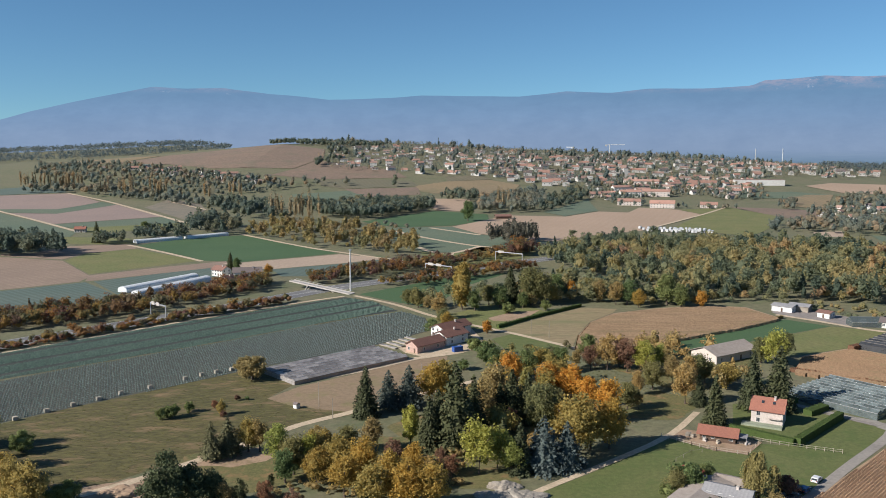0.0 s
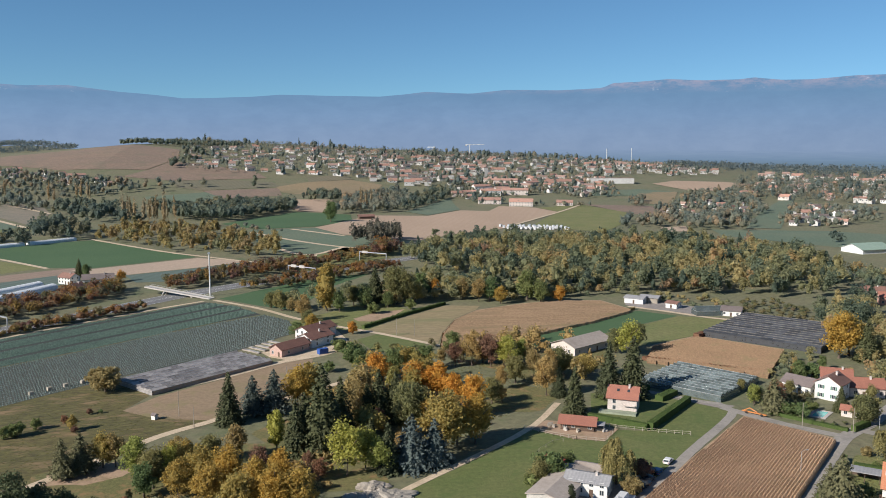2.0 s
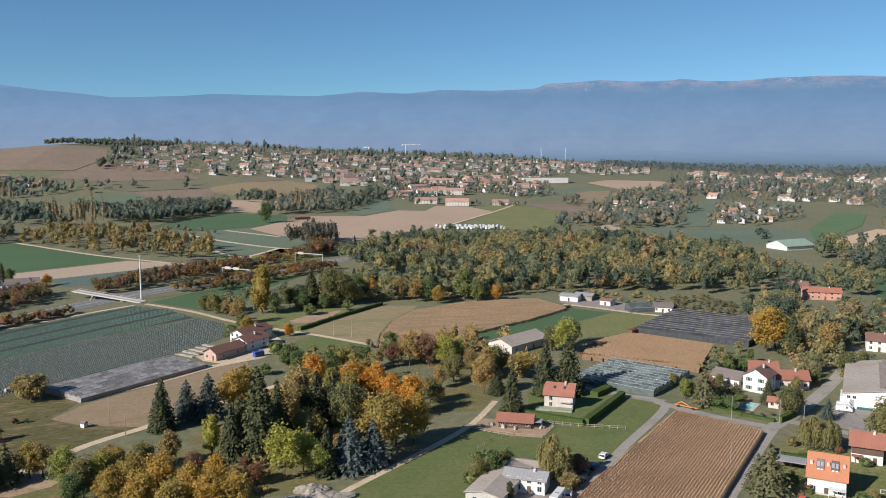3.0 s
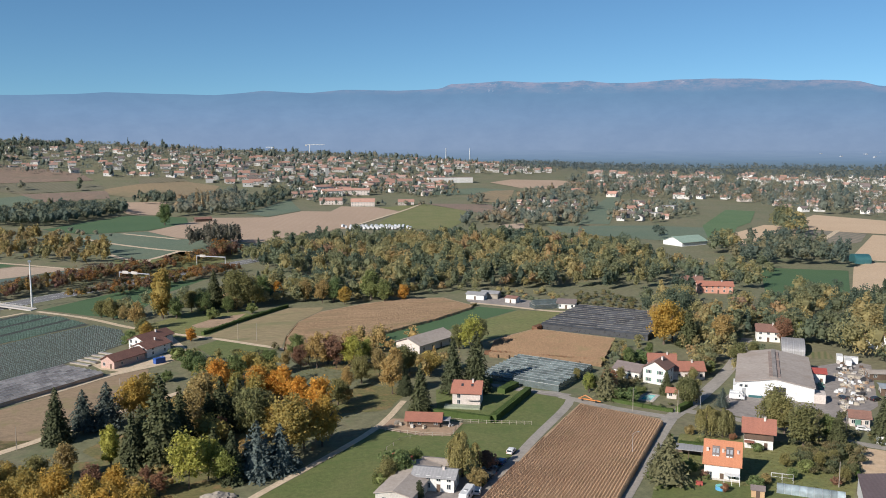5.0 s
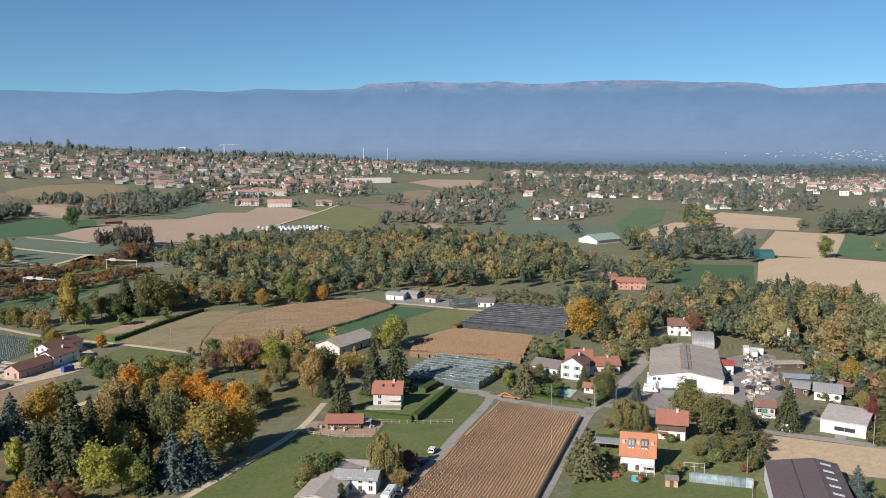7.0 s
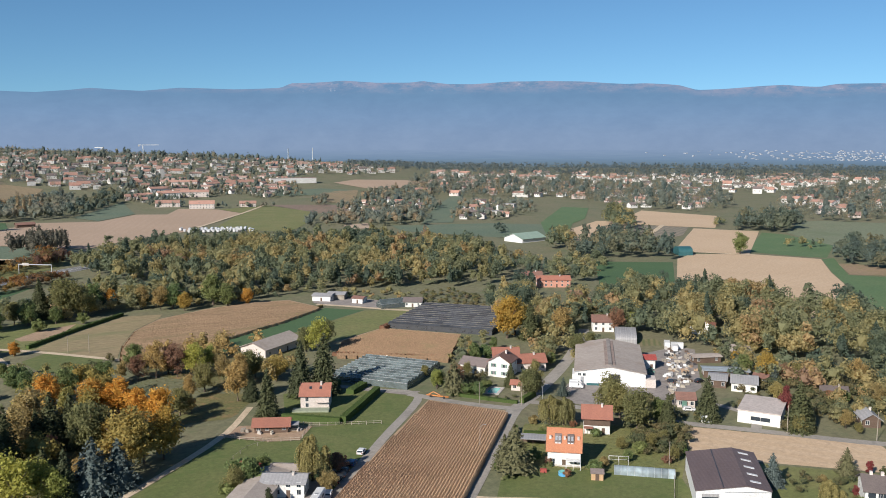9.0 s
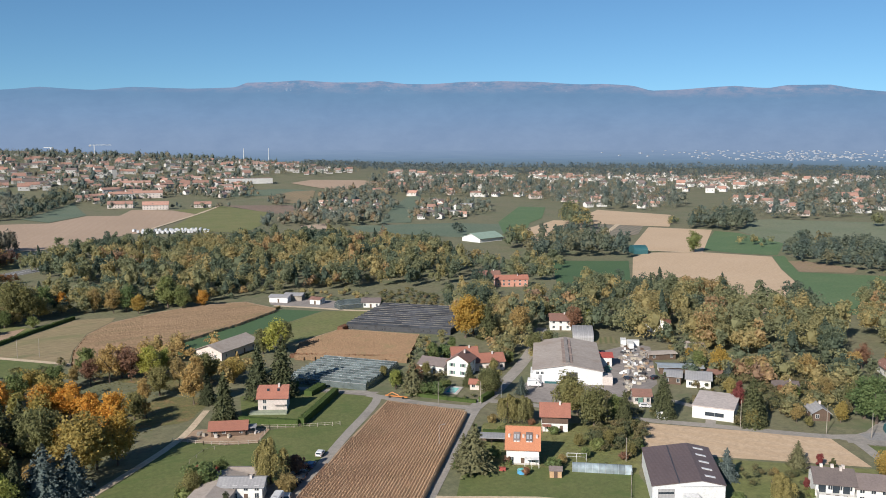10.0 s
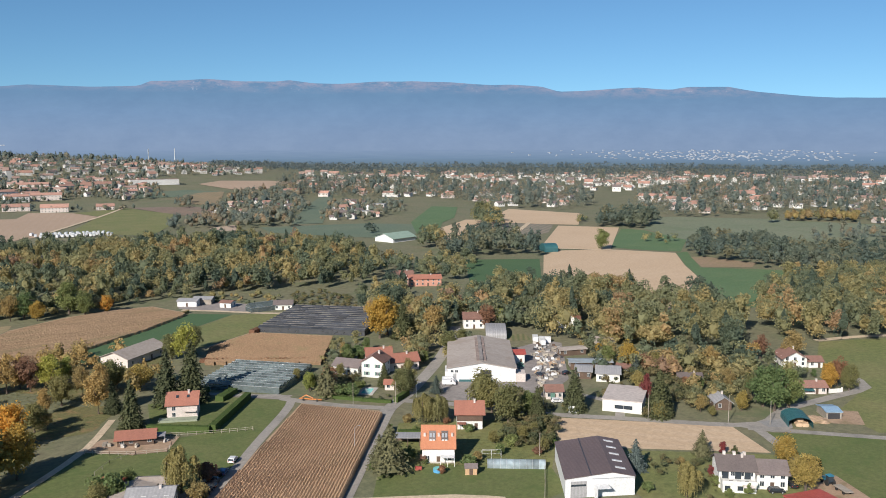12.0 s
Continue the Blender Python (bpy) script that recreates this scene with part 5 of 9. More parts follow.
def wood(name, spots, material, label, tall, wide, quads, size, seed, low=0.12, category="wood"):
    """Many trees grown into one mesh: nobody could count them. Each has its own tint, height and lobes."""
    rng = np.random.default_rng(seed)
    V, T, cored = [], [], quads >= 60
    iv, it = ico()
    spots = np.asarray(spots)
    ground = terrain(spots[:, 0], spots[:, 1])
    lobes = 12
    for (x, y), z in zip(spots, ground):
        h = rng.uniform(*tall)
        r = h * rng.uniform(*wide)
        patch = 0.45 + 1.1 * noise.noise((x * 0.025, y * 0.025, seed))
        tint = min(0.97, max(0.0, 0.5 * patch + 0.5 * rng.uniform()))
        form = rng.uniform()
        if form < 0.22 and h > 8:
            r, h = r * 0.72, h * 1.12
        pointed = form > 0.88 and h > 8
        if pointed:
            tint *= 0.15
            r *= 0.8
        scale = np.array([r, r, h * 0.44])
        mid = (x, y, z + h * (0.5 + low / 2))
        c = ball_points(lobes, rng) * rng.uniform(0.4, 0.8, (lobes, 1))
        lr = rng.uniform(0.26, 0.46, lobes)
        pick = rng.integers(0, lobes, quads)
        d = ball_points(quads, rng)
        d[:, 2] = np.where(d[:, 2] < -0.4, -d[:, 2], d[:, 2])
        p = c[pick] + d * lr[pick, None] * rng.uniform(0.7, 1.2, (quads, 1))
        if pointed:
            p[:, :2] *= np.clip(0.62 - 0.52 * p[:, 2:], 0.06, 1.2)
        v, _ = leaf_quads(p * scale + mid, d * 0.6 + rng.normal(0, 0.7, d.shape) + (0, 0, 0.25), size * h / 12, rng)
        V.append(v)
        T.append(np.full(quads, tint))
        if cored:
            o = iv * ((0.5 if quads >= 150 else 0.7) if not pointed else 0.45) * scale + mid
            V.append(o[it].reshape(-1, 3))
            T.append(np.full(len(it), tint))
    v = np.concatenate(V)
    f = np.arange(len(v)).reshape(-1, 3)
    ob = new(name, mesh_of(name, v, f, material, np.concatenate(T)))
    return tagged(ob, label, category, kind="stuff")


# glades round houses in the woods
CLEAR = [(308, 395, 14), (298, 382, 12), (316, 404, 14), (330, 412, 14), (290, 372, 10), (330, 386, 20), (326, 412, 16), (262, 298, 13), (298, 268, 14), (395, 425, 26), (440, 470, 20), (321, 168, 10), (289, 146, 11), (248, 155, 7), (270, 276, 11), (167, 249, 9), (122, 330, 19), (112, 326, 14)]


def stand(name, poly, apart, material, label, tall, wide, quads, size, seed, category="wood"):
    pts = scatter(poly, apart, seed)
    for x, y, r in CLEAR:
        pts = pts[np.hypot(pts[:, 0] - x, pts[:, 1] - y) > r]
    return wood(name, pts, material, label, tall, wide, quads, size, seed, category=category)


# the wood behind the plain, in belts
stand("forest", [(70, 640), (96, 530), (150, 480), (195, 482), (262, 440), (300, 440), (345, 495), (388, 600), (313, 709), (150, 740), (100, 690)], 9.6, F_WOOD, "dense mixed wood in olive and brown autumn leaf", (8, 17), (0.32, 0.46), 380, 0.9, 11)
# autumn hedge on both sides of the motorway
stand("hedge", [(-250, 376), (-207, 396), (-189, 407), (-172, 421), (-160, 435), (-140, 466), (-116, 499), (-103, 528), (-114, 540), (-150, 492), (-186, 452), (-214, 432), (-268, 402)], 4.3, F_VERGE, "tall autumn-coloured hedge beside the motorway", (3.5, 10), (0.42, 0.58), 170, 1.15, 21, "hedge")
stand("hedge", [(-84, 524), (-58, 546), (-14, 590), (14, 618), (2, 632), (-14, 628), (-57, 590), (-90, 562)], 5.2, F_VERGE, "tall autumn-coloured hedge beside the motorway", (5, 9.5), (0.38, 0.5), 170, 1.15, 22, "hedge")
stand("hedge", [(-220, 324), (-138, 414), (-141, 420), (-222, 336)], 2.8, F_VERGE, "low autumn-coloured hedge beside the motorway", (1.4, 4.2), (0.6, 0.8), 70, 2.2, 23, "hedge")
stand("hedge", [(-138, 414), (-85, 468), (-88, 475), (-141, 422)], 3.0, F_VERGE, "autumn-coloured hedge beside the motorway", (2.0, 5.5), (0.5, 0.65), 120, 1.5, 65, "hedge")
stand("hedge", [(-220, 322), (-138, 412), (-85, 466), (-88, 476), (-145, 425), (-222, 342)], 7, F_VERGE, "scattered bushes beside the motorway", (2.5, 6.5), (0.45, 0.6), 160, 1.3, 41, "hedge")
stand("hedge", [(-20, 528), (20, 568), (60, 604), (66, 596), (22, 555), (-14, 520)], 4.5, F_VERGE, "autumn-coloured hedge beside the motorway", (4, 8), (0.42, 0.55), 150, 1.3, 24, "hedge")
stand("garden_trees", [(60, 470), (130, 455), (165, 470), (150, 480), (95, 528), (72, 560)], 8.5, F_WOOD, "trees and shrubs round garden huts", (6, 12), (0.4, 0.5), 170, 1.5, 30)
stand("garden_trees", [(215, 300), (245, 330), (290, 350), (330, 300), (330, 250), (300, 215), (285, 250), (265, 290), (240, 300)], 7.5, F_WOOD, "trees and shrubs of the back gardens", (6, 13), (0.38, 0.5), 220, 1.2, 31)
stand("garden_trees", [(272, 215), (300, 215), (322, 190), (300, 165), (275, 168), (258, 190), (262, 205)], 6.5, F_WOOD, "trees and shrubs of the back gardens", (4, 10), (0.4, 0.5), 200, 1.3, 32)
stand("garden_trees", [(230, 190), (245, 200), (262, 170), (250, 158), (238, 165)], 8, F_WOOD, "shrubs of an overgrown garden", (2, 5), (0.5, 0.6), 150, 1.6, 33)
stand("undergrowth", [(-8, 244), (35, 236), (58, 268), (52, 300), (20, 300), (-4, 292), (8, 262)], 5.5, F_BROWN, "leafy undergrowth below the park trees", (1.5, 4), (0.5, 0.7), 90, 2.2, 36)
stand("undergrowth", [(-60, 202), (-10, 206), (6, 214), (-4, 228), (-30, 218), (-44, 214)], 3.6, F_BROWN, "tawny brush below the track trees", (0.9, 2.4), (0.6, 0.8), 120, 1.9, 37)
stand("scrub", [(221, 404), (243, 440), (262, 438), (268, 408), (246, 374), (236, 384)], 4.2, F_SHRUB, "scrubby bushes behind the shade house", (0.8, 2.8), (0.6, 0.9), 110, 1.9, 38)
stand("scrub", [(178, 458), (205, 466), (236, 440), (220, 420), (205, 428)], 7, F_WOOD, "scrub between nursery and wood", (2, 5), (0.5, 0.7), 100, 1.8, 39)
stand("orchard_trees", [(64, 345), (96, 370), (128, 330), (118, 300), (100, 296), (82, 312)], 9, F_BROWN, "thin brown orchard trees", (5, 10), (0.36, 0.5), 200, 1.1, 46)
stand("garden_trees", [(168, 172), (180, 190), (192, 186), (182, 172), (172, 162)], 4.6, F_SHRUB, "dense garden shrubs", (1.6, 4), (0.5, 0.65), 160, 1.8, 47)
stand("garden_trees", [(203, 192), (212, 206), (206, 214), (194, 200)], 5, F_SHRUB, "shrubs at the yard's edge", (2, 5), (0.45, 0.6), 160, 1.6, 48)
stand("garden_trees", [(200, 268), (216, 262), (236, 290), (256, 312), (248, 322), (226, 304)], 8, F_WOOD, "garden trees behind the villa", (4, 10), (0.4, 0.5), 200, 1.3, 49)
stand("garden_trees", [(-24, 470), (-4, 452), (22, 446), (36, 448), (56, 456), (80, 466), (110, 466), (165, 468), (152, 482), (95, 526), (62, 500), (40, 520), (10, 490), (-6, 468)], 8.5, F_WOOD, "trees and shrubs of the garden plots", (4, 11), (0.38, 0.5), 260, 1.1, 52)
stand("garden_trees", [(-6, 410), (4, 402), (8, 420), (0, 436)], 6, F_OLIVE, "shrubs beside the farm track", (2, 6), (0.45, 0.6), 200, 1.3, 53)
stand("garden_trees", [(10, 352), (34, 344), (52, 350), (60, 366), (46, 352), (26, 360), (14, 366)], 6, F_OLIVE, "shrubs below the farm lawn", (2, 5.5), (0.45, 0.6), 150, 1.6, 54)
stand("garden_trees", [(176, 280), (192, 292), (214, 316), (200, 322), (184, 306), (170, 290)], 7, F_WOOD, "garden trees behind the villa", (3, 8), (0.42, 0.55), 190, 1.4, 55)
stand("garden_trees", [(284, 262), (300, 250), (318, 236), (300, 214), (276, 240)], 8, F_WOOD, "trees of the back gardens", (4, 10), (0.4, 0.5), 200, 1.3, 56)
stand("undergrowth", [(176, 238), (186, 248), (192, 258), (184, 258), (174, 248)], 4, F_SHRUB, "shrubs of the villa garden", (1.2, 3), (0.5, 0.65), 140, 1.8, 59)
stand("garden_trees", [(168, 176), (178, 192), (198, 200), (204, 196), (190, 176), (178, 168)], 3.4, F_SHRUB, "dense dull olive garden shrubs", (1.8, 4.6), (0.45, 0.6), 220, 1.3, 60)
stand("garden_trees", [(236, 160), (258, 176), (276, 164), (262, 150), (256, 158), (244, 150)], 5.5, F_WOOD, "garden trees and bushes along the lane", (2.5, 7), (0.42, 0.55), 220, 1.3, 61)
stand("garden_trees", [(228, 262), (250, 286), (262, 296), (250, 300), (222, 272)], 6, F_WOOD, "garden trees beside the warehouse", (3, 8), (0.4, 0.5), 200, 1.3, 62)
stand("garden_trees", [(278, 262), (290, 280), (280, 300), (300, 292), (306, 262), (290, 250)], 7, F_WOOD, "trees behind the vegetable beds", (4, 10), (0.4, 0.5), 200, 1.3, 63)
stand("garden_trees", [(246, 210), (262, 226), (276, 244), (286, 236), (268, 208), (256, 202)], 6.5, F_WOOD, "trees beside the timber yard", (3, 9), (0.4, 0.5), 220, 1.3, 64)
field("field", [(262, 284), (277, 280), (271, 268), (258, 275)], M_BEDS, "striped vegetable beds behind the warehouse", 0.07)
road("road", [(106, 178), (114, 171.6), (133, 158.8), (142, 149.5)], 2.2, M_GRAVEL, "pale gravel path along the lawn's edge", 0.09)
field("road", [(246.5, 141.5), (244.2, 136.6), (250, 131.5), (257, 137)], M_ISLAND, "dark grey asphalt patch at the lane fork", 0.125, "road")
road("road", [(214.4, 172), (222, 178), (226, 186), (224, 198)], 3.2, M_ASPHALT, "short asphalt drive to the workshop", 0.09)
stand("park_trees", [(25, 330), (48, 327), (40, 262), (16, 245), (4, 256), (14, 300)], 7.5, F_PARK, "close-set park trees in gold and olive leaf", (6, 12), (0.34, 0.46), 480, 0.75, 66)
stand("undergrowth", [(-40, 214), (-22, 224), (-8, 242), (10, 236), (2, 214), (-20, 204)], 4.2, F_BROWN, "tawny brush below the track trees", (1.2, 3.4), (0.5, 0.7), 130, 1.8, 67)
stand("shrubs", [(152, 262), (160, 256), (172, 262), (174, 268), (166, 274), (158, 270)], 3.6, F_SHRUB, "dark shrubs before the villa", (1.2, 3.6), (0.5, 0.65), 180, 1.5, 70)
stand("shrubs", [(156, 246), (162, 238), (170, 236), (176, 242), (172, 243), (164, 242), (160, 250)], 3.4, F_SHRUB, "low shrubs inside the villa hedge", (0.8, 1.6), (0.6, 0.8), 140, 2.2, 71)
stand("shrubs", [(202, 196), (208, 192), (214, 186), (210, 182), (203, 190)], 3.0, F_SHRUB, "shrubs by the gatehouse", (0.8, 2.2), (0.5, 0.7), 140, 1.9, 72)
stand("shrubs", [(219, 168), (228, 176), (240, 186), (246, 178), (234, 162), (226, 158)], 5.5, F_SHRUB, "garden bushes beside the workshop", (1.5, 4), (0.5, 0.65), 180, 1.5, 73)
stand("garden_bushes", [(240, 176), (238, 160), (246, 147), (262, 152), (280, 164), (298, 188), (282, 212), (264, 204), (252, 190)], 4.4, F_SHRUB, "mixed bushes and small trees of the gardens", (1.5, 5), (0.45, 0.6), 200, 1.3, 74)
stand("garden_bushes", [(276, 166), (290, 156), (312, 158), (316, 168), (300, 186)], 5.5, F_WOOD, "garden trees below the white house", (2.5, 6.5), (0.42, 0.55), 260, 1.1, 75)
stand("garden_bushes", [(236, 196), (246, 206), (258, 222), (266, 214), (256, 194), (246, 186)], 4.6, F_SHRUB, "bushes among the timber sheds", (1.2, 3.6), (0.5, 0.6), 180, 1.4, 76)
stand("shrubs", [(186, 122), (200, 132), (214, 130), (206, 120), (196, 124), (190, 116), (180, 116)], 3.8, F_SHRUB, "garden shrubs behind the long house", (0.8, 2.6), (0.5, 0.7), 160, 1.6, 77)
stand("farm_shrubs", [(14, 340), (36, 352), (56, 366), (60, 356), (44, 338), (24, 328)], 4.4, F_SHRUB, "shrubs between farm and park", (1.5, 4.5), (0.45, 0.6), 180, 1.4, 78)
stand("shrubs", [(156.0, 259.8), (159.7, 249.2), (170.6, 257.7), (169.8, 271.3), (162.3, 272.3)], 3.2, F_SHRUB, "dense shrubs before the villa", (1.5, 4.2), (0.5, 0.65), 220, 1.3, 340)
stand("garden_trees", [(205, 276), (203.5, 268), (217.4, 277), (225.2, 292.3), (215.8, 289.4)], 5.5, F_WOOD, "roadside trees beside the warehouse", (4, 9), (0.4, 0.52), 260, 1.1, 341)
stand("shrubs", [(182.8, 139.6), (184.1, 131.1), (194, 123.5), (200.6, 130), (196.2, 140), (189.1, 144.5)], 3.4, F_SHRUB, "garden shrubs round the long house", (0.8, 2.8), (0.5, 0.65), 180, 1.5, 342)
stand("garden_bushes", [(224, 190), (234, 196), (240, 190), (252, 176), (262, 186), (256, 200), (268, 216), (284, 214), (298, 190), (280, 168), (258, 160), (240, 166)], 6.0, F_SHRUB, "mixed olive and russet garden bushes", (1.5, 5), (0.45, 0.6), 200, 1.3, 343)
stand("hedge", [(-44, 527), (-20, 549), (24, 592), (48, 614), (52, 606), (29, 585), (-15, 542), (-38, 520)], 4.2, F_VERGE, "autumn bushes between the field and the motorway", (3.5, 7.5), (0.42, 0.55), 150, 1.3, 344, "hedge")
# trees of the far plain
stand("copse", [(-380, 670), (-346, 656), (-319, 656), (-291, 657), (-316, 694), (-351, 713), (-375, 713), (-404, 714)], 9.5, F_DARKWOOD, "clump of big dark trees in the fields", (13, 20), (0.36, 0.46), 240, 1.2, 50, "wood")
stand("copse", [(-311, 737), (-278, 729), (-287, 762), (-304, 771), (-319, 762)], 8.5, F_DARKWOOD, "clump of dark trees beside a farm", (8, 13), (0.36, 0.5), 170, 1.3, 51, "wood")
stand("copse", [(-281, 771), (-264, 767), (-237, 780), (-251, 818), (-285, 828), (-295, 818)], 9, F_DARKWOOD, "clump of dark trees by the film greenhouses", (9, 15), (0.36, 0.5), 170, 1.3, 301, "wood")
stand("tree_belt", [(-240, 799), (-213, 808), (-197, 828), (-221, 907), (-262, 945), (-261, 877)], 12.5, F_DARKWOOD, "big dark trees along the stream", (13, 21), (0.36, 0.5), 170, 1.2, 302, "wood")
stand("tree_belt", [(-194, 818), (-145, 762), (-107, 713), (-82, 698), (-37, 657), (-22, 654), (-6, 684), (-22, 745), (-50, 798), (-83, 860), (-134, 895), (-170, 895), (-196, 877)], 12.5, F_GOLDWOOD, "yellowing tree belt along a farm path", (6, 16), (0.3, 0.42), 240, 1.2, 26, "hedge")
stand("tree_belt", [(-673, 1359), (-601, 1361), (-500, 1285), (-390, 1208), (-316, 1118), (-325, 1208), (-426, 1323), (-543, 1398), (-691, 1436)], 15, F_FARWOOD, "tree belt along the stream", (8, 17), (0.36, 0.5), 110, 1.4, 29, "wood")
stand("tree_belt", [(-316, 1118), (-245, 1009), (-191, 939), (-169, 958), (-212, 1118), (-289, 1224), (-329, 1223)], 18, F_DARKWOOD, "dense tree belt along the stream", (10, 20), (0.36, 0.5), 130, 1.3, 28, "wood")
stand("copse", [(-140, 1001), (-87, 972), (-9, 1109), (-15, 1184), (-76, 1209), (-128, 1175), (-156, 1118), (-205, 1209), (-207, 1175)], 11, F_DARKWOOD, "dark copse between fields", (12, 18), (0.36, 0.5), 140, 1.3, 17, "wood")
stand("field_trees", [(-86, 895), (-49, 866), (-22, 844), (-23, 883), (-57, 913), (-83, 925)], 14, F_FARWOOD, "low orchard trees in a row", (4, 7), (0.5, 0.65), 100, 1.5, 303, "wood")
stand("copse", [(40, 737), (56, 721), (83, 737), (86, 780), (55, 780)], 6.5, F_BARE, "bare grey copse beside the plough land", (15, 20), (0.16, 0.24), 170, 0.9, 16, "wood")
stand("hedge", [(-15, 582), (6, 603), (33, 638), (51, 660), (81, 687), (84, 713), (45, 691), (7, 638), (-14, 615)], 5.5, F_VERGE, "tree belt beside the motorway", (4, 8), (0.42, 0.55), 150, 1.3, 27, "hedge")
stand("hedge", [(49, 660), (65, 660), (75, 695), (63, 713), (54, 691)], 6, F_VERGE, "autumn trees beside the motorway", (8, 13), (0.4, 0.5), 190, 1.1, 304, "hedge")
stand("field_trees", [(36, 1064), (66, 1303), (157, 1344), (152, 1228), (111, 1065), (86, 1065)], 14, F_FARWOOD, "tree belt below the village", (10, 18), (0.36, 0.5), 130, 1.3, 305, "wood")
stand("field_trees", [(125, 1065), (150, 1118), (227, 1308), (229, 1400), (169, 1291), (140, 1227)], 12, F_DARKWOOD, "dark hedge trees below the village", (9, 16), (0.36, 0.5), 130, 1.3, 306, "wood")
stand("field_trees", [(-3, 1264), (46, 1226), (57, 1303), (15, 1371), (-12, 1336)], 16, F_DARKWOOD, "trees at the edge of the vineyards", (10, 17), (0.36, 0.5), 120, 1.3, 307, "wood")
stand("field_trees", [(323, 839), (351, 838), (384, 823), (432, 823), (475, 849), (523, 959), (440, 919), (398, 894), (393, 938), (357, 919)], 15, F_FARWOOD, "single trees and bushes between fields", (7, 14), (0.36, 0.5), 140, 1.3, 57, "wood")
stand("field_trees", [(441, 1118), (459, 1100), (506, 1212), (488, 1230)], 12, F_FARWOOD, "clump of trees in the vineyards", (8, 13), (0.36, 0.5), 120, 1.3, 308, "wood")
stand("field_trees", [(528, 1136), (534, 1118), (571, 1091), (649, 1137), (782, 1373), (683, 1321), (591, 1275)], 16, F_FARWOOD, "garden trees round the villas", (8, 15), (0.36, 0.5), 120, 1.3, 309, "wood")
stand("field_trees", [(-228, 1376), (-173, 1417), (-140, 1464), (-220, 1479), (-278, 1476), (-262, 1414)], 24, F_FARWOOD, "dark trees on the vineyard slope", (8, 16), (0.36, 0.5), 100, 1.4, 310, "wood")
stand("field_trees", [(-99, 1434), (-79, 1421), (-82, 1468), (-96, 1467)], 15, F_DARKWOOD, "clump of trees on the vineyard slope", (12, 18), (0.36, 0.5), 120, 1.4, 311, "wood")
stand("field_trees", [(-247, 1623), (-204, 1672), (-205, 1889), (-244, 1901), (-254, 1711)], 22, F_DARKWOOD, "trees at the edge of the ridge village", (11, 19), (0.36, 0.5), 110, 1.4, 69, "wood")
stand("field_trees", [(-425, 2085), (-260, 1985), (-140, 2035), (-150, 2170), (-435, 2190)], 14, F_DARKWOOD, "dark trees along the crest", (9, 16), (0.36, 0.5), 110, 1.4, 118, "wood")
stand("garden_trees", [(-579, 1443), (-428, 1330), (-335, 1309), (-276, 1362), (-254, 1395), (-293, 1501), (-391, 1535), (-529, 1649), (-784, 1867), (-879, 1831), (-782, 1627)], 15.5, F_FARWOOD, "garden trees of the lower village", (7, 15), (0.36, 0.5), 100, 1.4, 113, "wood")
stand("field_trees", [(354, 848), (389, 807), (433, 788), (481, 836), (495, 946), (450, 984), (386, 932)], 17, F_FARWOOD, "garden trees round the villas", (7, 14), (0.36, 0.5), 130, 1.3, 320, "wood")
stand("field_trees", [(444, 658), (458, 662), (484, 705), (470, 700)], 9, F_DARKWOOD, "dark trees beside the green-roofed hall", (10, 15), (0.36, 0.5), 160, 1.2, 321, "wood")
stand("field_trees", [(426, 554), (449, 559), (470, 574), (490, 610), (471, 609)], 10, F_WOOD, "big oaks beside the stubble", (12, 18), (0.36, 0.5), 180, 1.2, 322, "wood")
stand("field_trees", [(400, 497), (416, 491), (456, 488), (472, 460), (512, 499), (549, 549), (521, 553), (552, 607), (513, 599), (466, 568)], 10.5, F_DARKWOOD, "dark garden trees and conifers between fields", (9, 18), (0.34, 0.46), 180, 1.2, 122, "wood")
stand("field_trees", [(581, 663), (600, 644), (675, 724), (685, 764), (643, 739)], 13, F_WOOD, "tall trees between harvested fields", (15, 22), (0.36, 0.5), 180, 1.2, 323, "wood")
stand("field_trees", [(328, 434), (341, 417), (366, 416), (382, 423), (423, 487), (391, 486), (365, 483)], 11, F_WOOD, "trees round the red house", (8, 15), (0.36, 0.5), 200, 1.1, 324, "wood")
stand("field_trees", [(323, 505), (324, 472), (342, 452), (365, 477), (366, 505), (350, 525)], 10.5, F_WOOD, "trees below the green-roofed hall", (7, 12), (0.36, 0.5), 200, 1.1, 123, "wood")
stand("field_trees", [(689, 617), (709, 620), (756, 662), (736, 657)], 9, F_WOOD, "bushes at the corner of a field", (5, 9), (0.45, 0.6), 150, 1.3, 325, "wood")
stand("field_trees", [(688, 594), (715, 541), (760, 567), (822, 622), (769, 647)], 12, F_DARKWOOD, "big trees along the far edge of the meadow", (12, 20), (0.36, 0.5), 170, 1.2, 202, "wood")
stand("field_trees", [(622, 477), (619, 435), (657, 465), (664, 502)], 12, F_WOOD, "bushes in the green field", (4, 9), (0.45, 0.6), 150, 1.3, 326, "wood")
stand("field_copse", [(561, 394), (556, 377), (557, 331), (544, 301), (544, 266), (585, 249), (619, 236), (729, 279), (696, 297), (676, 346), (686, 402), (662, 444), (622, 433)], 11.5, F_DARKWOOD, "wooded strip between the meadows", (9, 16), (0.36, 0.5), 210, 1.1, 201, "wood")
stand("field_trees", [(725, 371), (774, 331), (855, 366), (841, 397), (786, 403)], 15, F_FARWOOD, "trees in the wide meadow", (7, 13), (0.36, 0.5), 150, 1.2, 203, "wood")
